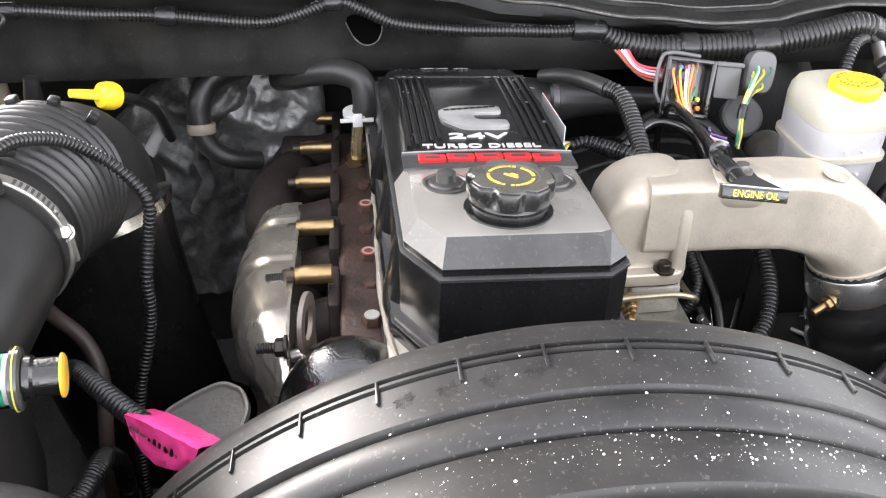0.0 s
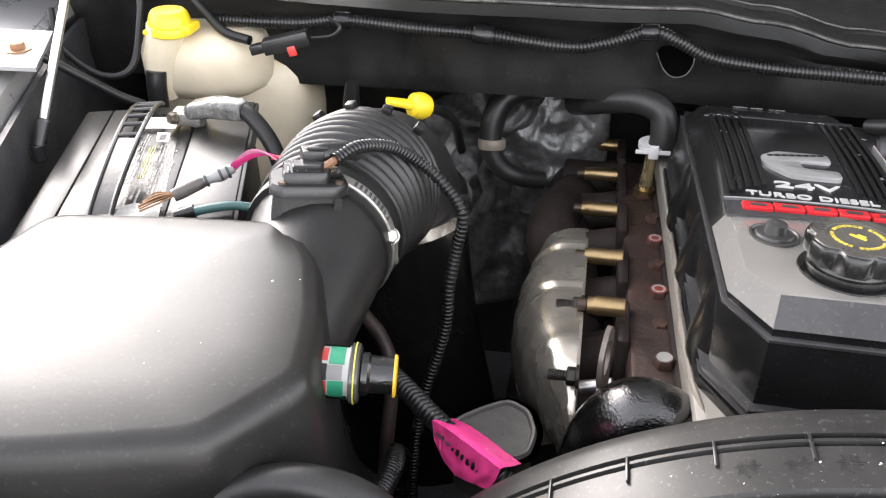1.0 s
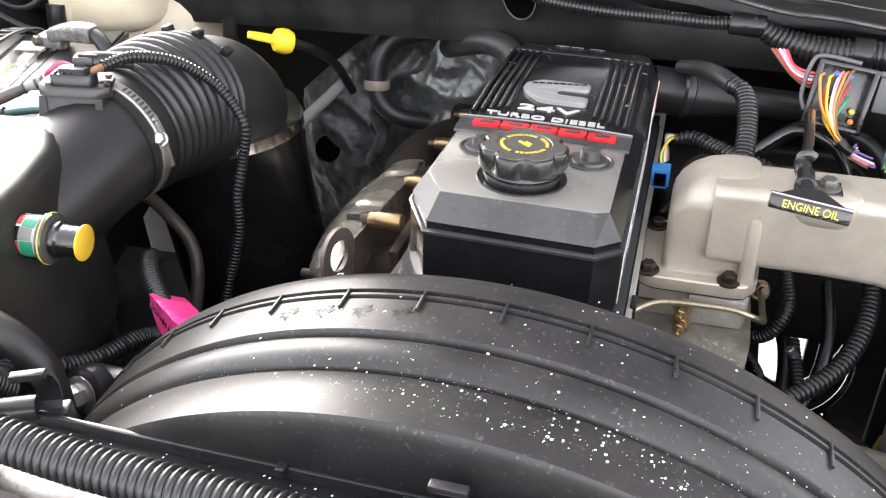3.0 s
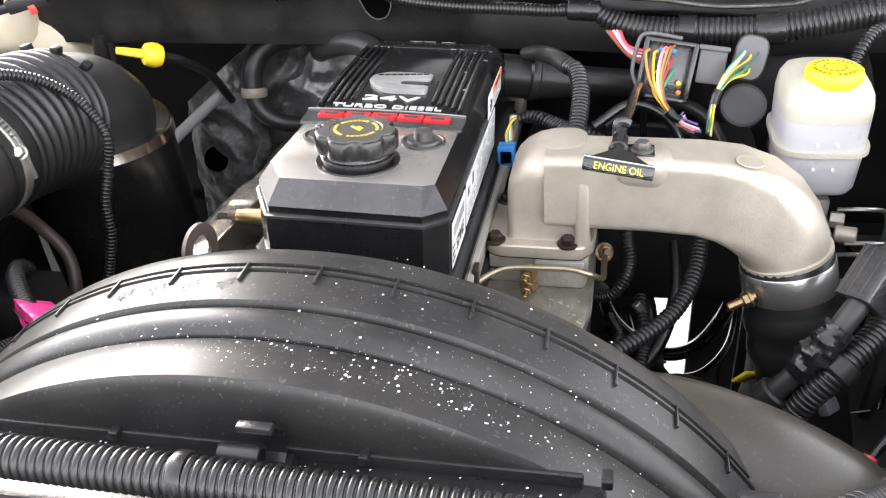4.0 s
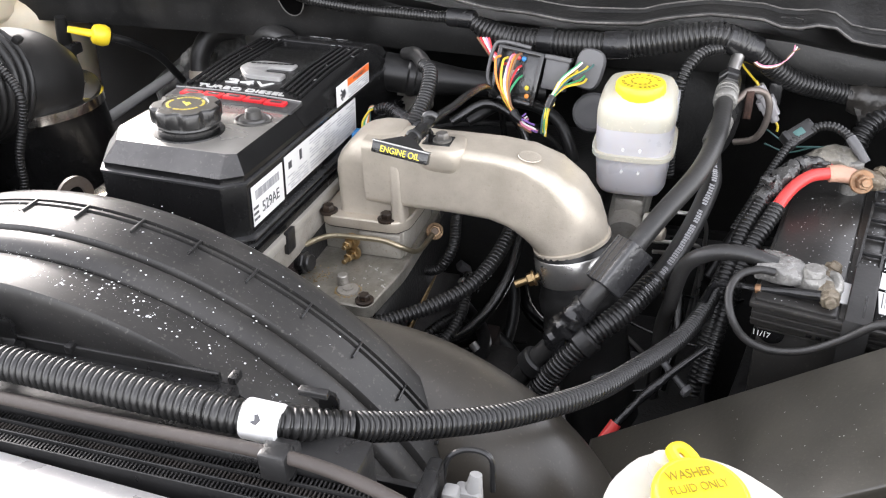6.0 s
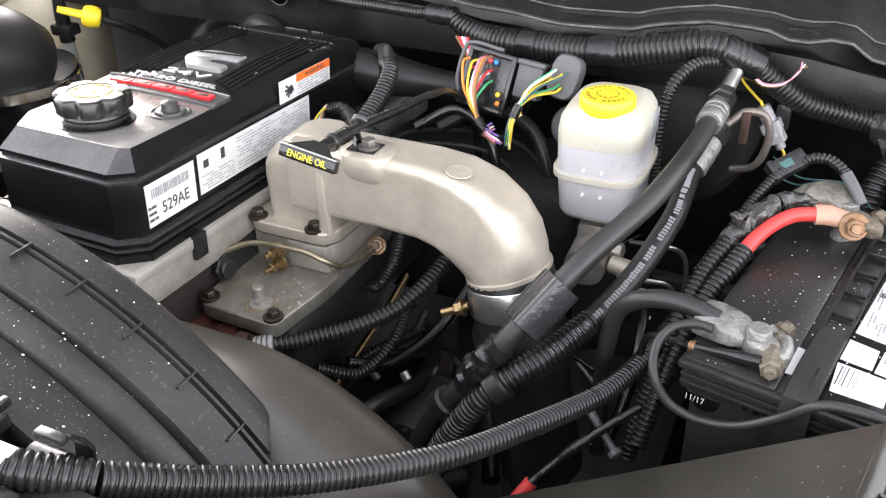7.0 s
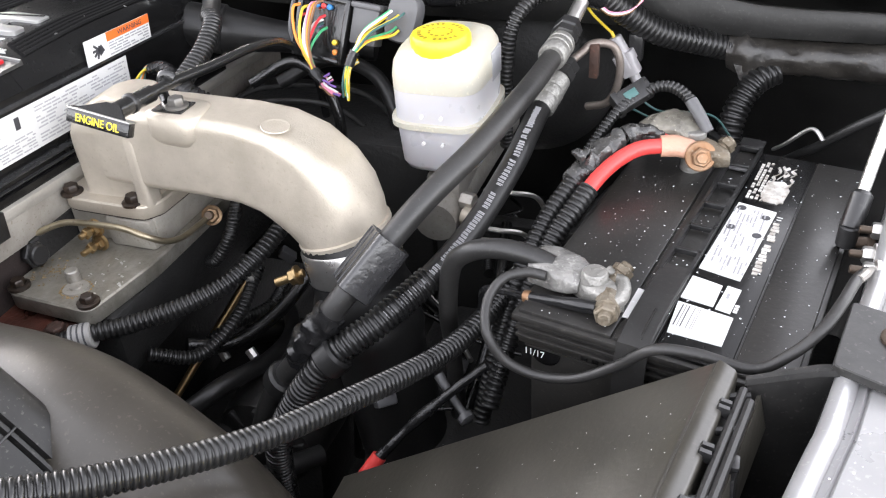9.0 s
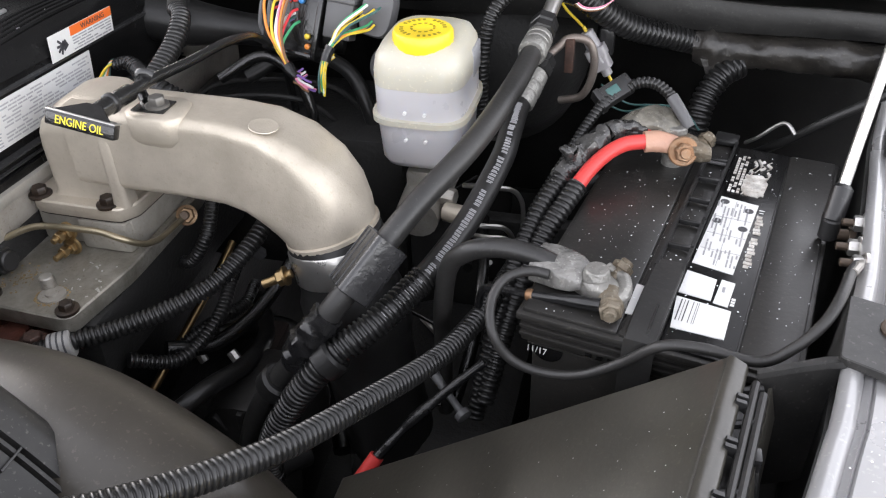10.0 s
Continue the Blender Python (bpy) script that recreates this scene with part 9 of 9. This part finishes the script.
SB = pose(-0.300, 0.590, 1.404, -4, 8, 25) @ Matrix.Diagonal((0.80, 0.80, 0.80, 1))
part("pedestal", loft([[SB @ Vector(p) for p in ((-0.036, -0.030, -0.050), (0.030, -0.030, -0.050), (0.036, 0.026, -0.050), (-0.036, 0.026, -0.050))], [SB @ Vector(p) for p in ((-0.034, -0.026, -0.014), (0.028, -0.026, -0.014), (0.032, 0.022, -0.014), (-0.034, 0.022, -0.014))]]), PLASTIC, sb)
part("plate", stack(smooth_outline([(-0.042, -0.018), (-0.030, -0.030), (0.022, -0.032), (0.036, -0.020), (0.034, 0.018), (0.020, 0.028), (-0.028, 0.026), (-0.040, 0.012)], 0.12, 2), [(-0.015, 0), (-0.005, 0), (-0.003, 0.0015)], SB), PLASTIC, sb)
part("housing", stack(smooth_outline([(-0.030, -0.020), (0.014, -0.022), (0.020, -0.006), (0.014, 0.020), (-0.026, 0.018)], 0.15, 2), [(-0.004, 0), (0.006, 0), (0.008, 0.0015)], SB), PLASTIC, sb)
part("plug", join(moved(tube([(-0.004, 0.012, 0.012), (0.012, 0.016, 0.014), (0.036, 0.020, 0.014)], [0.011, 0.012, 0.0115], 14), SB), box(-0.008, 0.014, 0.002, 0.026, 0.006, 0.022, 0.002, SB)), PLASTIC, sb)
for x in (-0.024, -0.016, -0.008):
    part("housing_rib", box(x, x + 0.0022, -0.019, -0.004, 0.0075, 0.0105, 0.0006, SB), PLASTIC, sb)
part("housing_step", stack(smooth_outline([(-0.020, -0.016), (0.008, -0.018), (0.013, -0.006), (0.004, 0.004), (-0.018, 0.002)], 0.15, 2), [(0.006, 0), (0.0125, 0), (0.0140, 0.0012)], SB), PLASTIC, sb)
part("latch", box(-0.003, 0.018, 0.0065, 0.0105, 0.0215, 0.0250, 0.0008, SB), PLASTIC, sb)
for x, y in ((-0.036, -0.026), (0.024, -0.030), (0.030, 0.022)):
    part("leg", loft([[SB @ Vector((x + dx * k, y + dy * k, z)) for dx, dy in ((-0.0035, -0.003), (0.0035, -0.003), (0.0035, 0.003), (-0.0035, 0.003))] for k, z in ((1.0, -0.014), (1.3, -0.030), (1.8, -0.056))]), PLASTIC, sb)
part("lock_window", box(-0.004, 0.008, 0.008, 0.019, 0.0215, 0.0226, 0.0005, SB), INK, sb)
part("cable_stub", moved(tube([(0.034, 0.020, 0.014), (0.044, 0.022, 0.012), (0.052, 0.026, 0.008)], [0.007, 0.006, 0.0045], 10), SB), RUBBER, sb)
for x, y in ((-0.030, -0.020), (0.026, -0.022), (0.026, 0.018)):
    part("screw", moved(lathe((x, y, -0.0035), (0, 0, 1), [(0.0042, 0), (0.004, 0.003), (0.002, 0.003)], 10), SB), BOLT, sb)
ZINC = surf("dull_zinc", (0.36, 0.35, 0.32), 0.36, metal=0.75, var=0.25, bump=0.15, dust=(0.14, 0.11, 0.08), dust_amount=0.35, dust_scale=50)
bw = thing("intake_bellows", (-0.28, 0.7, 1.3), "black ribbed rubber intake bellows", "bellows")
part("cuff", tube([(-0.303, 0.590, 1.334), (-0.302, 0.61, 1.334), (-0.302, 0.628, 1.334)], 0.0645, 30), RUBBER, bw)
part("ribs", tube([(-0.302, 0.625, 1.334), (-0.301, 0.66, 1.333), (-0.300, 0.70, 1.328), (-0.299, 0.735, 1.318)], [0.069, 0.073, 0.077, 0.079], 40, 8, (0.0115, 0.0095)), BELLOWS, bw, sharp=50)
part("bend", tube([(-0.299, 0.730, 1.316), (-0.298, 0.752, 1.306), (-0.298, 0.776, 1.294), (-0.299, 0.792, 1.278)], [0.074, 0.079, 0.084, 0.086], 36), BELLOWS, bw, sharp=60)
for k in range(4):
    a = radians(50 + 24 * k)
    c0 = Vector((-0.299 + 0.080 * math.cos(a), 0.748, 1.312 + 0.080 * math.sin(a)))
    part("locating_tab", box(-0.005, 0.005, -0.006, 0.006, 0.0, 0.010, 0.002, Matrix.Translation(c0) @ pose(0, 0, 0, 0, 90 - math.degrees(a), 0)), RUBBER, bw)
ck = part("worm_clamp", lathe((-0.302, 0.597, 1.334), (0.0, 1, 0), [(0.0650, 0), (0.0662, 0.001), (0.0662, 0.011), (0.0650, 0.012)], 44), ZINC, bw, "worm-drive clamp of dull steel")
part("clamp_screw", join(box(-0.2475, -0.2385, 0.600, 0.610, 1.340, 1.366, 0.003, pose(-0.243, 0.604, 1.352, 0, -18, 0) @ pose(0.243, -0.604, -1.352)), nut((-0.2400, 0.602, 1.343), (0.25, -0.62, 0.45), 0.0062, 0.008, 1.25), rod((-0.2385, 0.605, 1.338), (-0.240, 0.610, 1.312), 0.0035)), ZINC, ck, "hex clamp screw")
for k in range(9):
    a = radians(24 + 4.2 * k)
    part("band_slot", box(-0.0012, 0.0012, 0.5995, 0.6065, 0.0655, 0.0665, 0, Matrix.Translation((-0.302, 0, 1.334)) @ pose(0, 0, 0, 0, 90 - math.degrees(a), 0)), INK, ck)
dn = thing("intake_duct", (-0.3, 0.8, 1.1), "wide black intake duct running down with a steel band", "duct")
part("duct", tube([(-0.300, 0.796, 1.277), (-0.300, 0.802, 1.20), (-0.290, 0.80, 1.10), (-0.27, 0.79, 1.0), (-0.24, 0.78, 0.85)], [0.0945, 0.0945, 0.0945, 0.094, 0.094], 40), COVER, dn, sharp=60)
part("band_clamp", lathe((-0.300, 0.794, 1.276), (0.02, -0.05, -1), [(0.0945, 0), (0.0990, 0.001), (0.0990, 0.014), (0.0945, 0.015)], 48), surf("bright_band", (0.72, 0.71, 0.69), 0.16, metal=1.0, var=0.06, bump=0.03), dn, "bright steel clamp band")
# filter restriction gauge
fg = thing("filter_gauge", (-0.22, 0.43, 1.345), "clear filter gauge with green and red scale, yellow button", "gauge")
g0, gd = Vector((-0.251, 0.420, 1.347)), Vector((1, 0.16, -0.10)).normalized()
part("inner_scale", lathe(g0, gd, [(0.0150, 0.001), (0.0150, 0.026)], 28), WHITE, fg)
gu = gd.cross(Vector((0, -0.6, 0.8))).normalized()
gv = (gu.cross(gd)).normalized()
for a0, a1, h0, h1, m in ((-80, -20, 0.013, 0.023, GREEN), (20, 75, 0.013, 0.023, GREEN), (-70, -28, 0.003, 0.012, RED), (22, 62, 0.003, 0.012, RED), (-20, 20, 0.002, 0.012, COVER), (-18, 18, 0.012, 0.022, LGREY), (70, 140, 0.002, 0.025, COVER), (-150, -82, 0.002, 0.025, COVER)):
    rings = []
    for k in range(9):
        a = radians(lerp(a0, a1, k / 8)) + radians(15)
        w = -gv * 0 + (gv * math.cos(a) + gu * math.sin(a))
        rings.append([g0 + gd * h0 + w * 0.0151, g0 + gd * h1 + w * 0.0151, g0 + gd * h1 + w * 0.0156, g0 + gd * h0 + w * 0.0156])
    part("scale_field", loft(rings), m, fg)
part("clear_body", lathe(g0, gd, [(0.016, 0), (0.0178, 0.001), (0.0178, 0.027), (0.016, 0.028)], 32), CLEAR, fg, "clear plastic tube")
part("rim", lathe(g0 + gd * 0.026, gd, [(0.0178, 0), (0.0200, 0.001), (0.0200, 0.006), (0.0178, 0.007)], 32), surf("smoky_rim", (0.05, 0.05, 0.045), 0.08, spec=0.6, bump=0.0), fg, "smoky glossy rim")
part("rim_line", lathe(g0 + gd * 0.0290, gd, [(0.0192, 0), (0.0206, 0.0002), (0.0206, 0.0010), (0.0192, 0.0012)], 32), surf("lime_ring", (0.55, 0.52, 0.08), 0.3), fg, "thin yellow ring")
part("stem", lathe(g0 + gd * 0.034, gd, [(0.0145, 0), (0.0145, 0.004), (0.0125, 0.006), (0.0125, 0.021)], 24), GLOSS, fg)
part("button", lathe(g0 + gd * 0.055, gd, [(0.0142, 0), (0.0142, 0.0014), (0.0130, 0.0022)], 28), surf("ochre_button", (0.66, 0.40, 0.03), 0.4), fg, "ochre yellow button")
part("mount", rod(g0 - gd * 0.02, g0, 0.012, 16), PLASTIC, fg)
# looms on the passenger side
sl2 = thing("sensor_loom", (-0.21, 0.66, 1.3), "thin corrugated sensor loom draped over the bellows", "loom", "engine looms")
part("conduit", tube([(-0.282, 0.600, 1.412), (-0.268, 0.628, 1.412), (-0.248, 0.662, 1.396), (-0.228, 0.682, 1.372), (-0.208, 0.680, 1.354), (-0.190, 0.671, 1.330), (-0.195, 0.664, 1.296), (-0.200, 0.650, 1.262), (-0.202, 0.646, 1.228), (-0.209, 0.640, 1.195), (-0.222, 0.63, 1.15), (-0.232, 0.62, 1.09), (-0.236, 0.61, 1.02), (-0.238, 0.605, 0.94)], 0.0058, 12, 8, (0.0042, 0.0016)), LOOM, sl2, sharp=42)
part("bare_wires", tube([(-0.292, 0.590, 1.408), (-0.284, 0.598, 1.411), (-0.274, 0.615, 1.412)], 0.0035, 8), WIRES["brown"], sl2)
hose("brown_hose", [(-0.298, 0.60, 1.29), (-0.296, 0.63, 1.262), (-0.288, 0.648, 1.228), (-0.268, 0.648, 1.197), (-0.255, 0.63, 1.165), (-0.257, 0.60, 1.10), (-0.262, 0.585, 1.02), (-0.27, 0.58, 0.94)], 0.0072, surf("brown_hose_rubber", (0.055, 0.038, 0.033), 0.5, bump=0.05), "brown-black rubber hose under the bellows")
pl = thing("taped_loom", (-0.16, 0.45, 1.26), "corrugated loom with a pink tape flag", "loom")
part("conduit", tube([(-0.262, 0.58, 1.22), (-0.238, 0.545, 1.248), (-0.213, 0.510, 1.262), (-0.188, 0.482, 1.264), (-0.166, 0.462, 1.262), (-0.14, 0.444, 1.254), (-0.105, 0.430, 1.240), (-0.07, 0.43, 1.215)], 0.0085, 12, 8, (0.0048, 0.002)), LOOM, pl, sharp=42)
# folded tape: a peaked sheet from a narrow top to a square lower end
FLAG_TOP = [Vector(p) for p in ((-0.1800, 0.4640, 1.2730), (-0.1640, 0.4520, 1.2780), (-0.1480, 0.4420, 1.2760), (-0.1310, 0.4320, 1.2720), (-0.1150, 0.4230, 1.2680))]
FLAG_LOW = [Vector(p) for p in ((-0.1780, 0.4600, 1.2560), (-0.1680, 0.4500, 1.2420), (-0.1560, 0.4410, 1.2360), (-0.1400, 0.4310, 1.2400), (-0.1250, 0.4220, 1.2440))]
FLAG_TOP, FLAG_LOW = ([line[0].lerp(p, 0.86) for p in line] for line in (FLAG_TOP, FLAG_LOW))
FLAG_BACK = [p + Vector((0.012, 0.026, -0.022)) for p in FLAG_TOP]
rings = []
for k in range(25):
    f = k / 24 * 4
    i, u = min(3, int(f)), f - min(3, int(f))
    low, top, back = FLAG_LOW[i].lerp(FLAG_LOW[i + 1], u), FLAG_TOP[i].lerp(FLAG_TOP[i + 1], u), FLAG_BACK[i].lerp(FLAG_BACK[i + 1], u)
    rr = []
    for q in range(13):
        v = q / 12
        p = low.lerp(top, min(1, v / 0.62)) if v < 0.62 else top.lerp(back, (v - 0.62) / 0.38)
        p = p + Vector((0.3, -0.8, 0.4)) * (0.0035 * noise.noise(Vector((k * 0.33, q * 0.45, 2))) + 0.0022 * noise.noise(Vector((k * 0.9, q * 0.8, 5))))
        rr.append(p)
    rings.append(rr + [r + Vector((0.0004, 0.0010, -0.0006)) for r in reversed(rr)])
part("pink_flag", loft(rings), PINK, pl, "bright pink tape", sharp=40)
m_print = Matrix.Translation((-0.1760, 0.4560, 1.2680)) @ pose(0, 0, 0, 62, 14, -34)
part("flag_print", bars(0.001, 0.016, -0.002, 0.002, 1, m_print, 61, 1.0), INK, pl)
part("tape_end", tube([(-0.128, 0.444, 1.236), (-0.105, 0.435, 1.228), (-0.085, 0.432, 1.22)], 0.0095, 12), TAPE, pl)
lf = thing("front_loom", (-0.22, 0.45, 1.2), "black corrugated loom running towards the radiator", "loom", "engine looms")
part("conduit", tube([(-0.25, 0.60, 0.94), (-0.242, 0.585, 1.06), (-0.23, 0.555, 1.13), (-0.225, 0.52, 1.175), (-0.215, 0.475, 1.208), (-0.214, 0.43, 1.225), (-0.219, 0.39, 1.245), (-0.222, 0.355, 1.275), (-0.21, 0.32, 1.285), (-0.19, 0.30, 1.29)], 0.0088, 12, 8, (0.0048, 0.002)), LOOM, lf, sharp=42)
rh = thing("radiator_hose", (-0.22, 0.33, 1.27), "thick black upper radiator hose", "hose")
part("rubber", tube([(-0.330, 0.300, 1.285), (-0.290, 0.318, 1.318), (-0.252, 0.330, 1.334), (-0.219, 0.334, 1.335), (-0.190, 0.335, 1.322), (-0.170, 0.332, 1.298), (-0.163, 0.325, 1.25), (-0.17, 0.33, 1.15)], 0.0120, 20), BELLOWS, rh)
rcap = thing("coolant_filler_cap", (-0.262, 0.264, 1.30), "white-painted radiator cap with a tan centre", "filler cap")
part("cap", join(lathe((-0.262, 0.264, 1.345), (0.05, 0, 1), [(0.031, 0), (0.0335, 0.001), (0.034, 0.006), (0.031, 0.009), (0.0205, 0.0095), (0.0195, 0.0075)], 48, (8, 0.015)), box(-0.232, -0.222, 0.258, 0.274, 1.346, 1.352, 0.002), box(-0.300, -0.291, 0.254, 0.270, 1.347, 1.353, 0.002)), WHITE, rcap)
part("centre", lathe((-0.2617, 0.264, 1.3515), (0.05, 0, 1), [(0.0185, 0), (0.018, 0.003), (0.012, 0.0035), (0.011, 0.002), (0.006, 0.002), (0.005, 0.0035)], 30), surf("tan_disc", (0.48, 0.34, 0.18), 0.5), rcap, "tan embossed centre")
part("print", bars(-0.006, 0.016, 0.0235, 0.0285, 1, pose(-0.262, 0.264, 1.3545, 0, 0, -18), 51), BLUE, rcap)
part("neck", rod((-0.263, 0.264, 1.24), (-0.262, 0.264, 1.346), 0.0275, 24), PLASTIC, rcap)
solo("radiator_end_tank", join(box(-0.42, -0.18, 0.235, 0.30, 1.15, 1.262, 0.008)), PLASTIC, "black plastic radiator tank", "radiator tank")
for k in range(3):
    t = thing("lower_fitting", (-0.2, 0.5, 1.08), "grey fitting low behind the airbox", "fitting", "lower fittings")
    part("body", tube([(-0.175 + 0.03 * k, 0.47 - 0.03 * k, 1.03), (-0.17 + 0.03 * k, 0.47 - 0.03 * k, 1.09), (-0.15 + 0.03 * k, 0.45 - 0.03 * k, 1.13)], [0.022, 0.022, 0.014], 14), (ALU, SHADOW, GREYP)[k], t)

# ---- melting snow specks ----
rnd = random.Random(2)
specks = []


def speck(p, nrm, r):
    w = Vector(nrm).normalized()
    u = w.orthogonal().normalized()
    v = w.cross(u)
    el = rnd.uniform(0.5, 1.0)
    base = [Vector(p) + u * (r * math.cos(a)) + v * (r * el * math.sin(a)) for a in [2 * math.pi * k / 6 for k in range(6)]]
    specks.append((base + [Vector(p) + w * r * 0.5], [[k, (k + 1) % 6, 6] for k in range(6)]))


for k in range(950):
    a = radians(rnd.gauss(15, 23))
    y = rnd.choice((rnd.uniform(0.268, 0.306), rnd.uniform(0.268, 0.306), rnd.uniform(0.268, 0.40)))
    if abs(a) < 0.72:
        d = (-0.0022 if y < 0.308 else (-0.001 if y < 0.334 else 0.0003)) - drawn(y, a)
        n1 = Vector((math.sin(a), 0, math.cos(a)))
        speck(Vector((SC, y, SZ)) + n1 * (SR + d), n1, 0.0002 + 0.0009 * rnd.random() ** 4)
for k in range(420):
    speck(BR @ Vector((rnd.uniform(0.005, 0.19), rnd.uniform(0.005, 0.30), 0.0002)), (0, 0, 1), 0.0002 + 0.0007 * rnd.random() ** 2)
for k in range(150):
    speck((rnd.uniform(-0.19, 0.32), rnd.uniform(0.239, 0.263), 1.3303), (0, 0, 1), rnd.uniform(0.0003, 0.0010))
for k in range(120):
    t, s = rnd.random(), rnd.random()
    speck(A1.lerp(A2, t).lerp(A4.lerp(A3, t), s), up_n, rnd.uniform(0.0002, 0.0005))
for k in range(30):
    speck((rnd.uniform(-0.47, -0.26), rnd.uniform(0.36, 0.50), 1.3892), (0, 0, 1), rnd.uniform(0.0003, 0.0010))
for k in range(140):
    dx, y = rnd.uniform(0.020, 0.095), rnd.uniform(0.42, 0.95)
    speck((0.836 + 0.245 * (y - 0.405) + dx, y, 1.2830 + 0.108 * (dx - 0.017)), (0, 0, 1), rnd.uniform(0.0003, 0.0008))
solo("snow_specks", join(*specks), SNOW, "tiny melting snow grains on the plastic", "snow", kind="stuff")
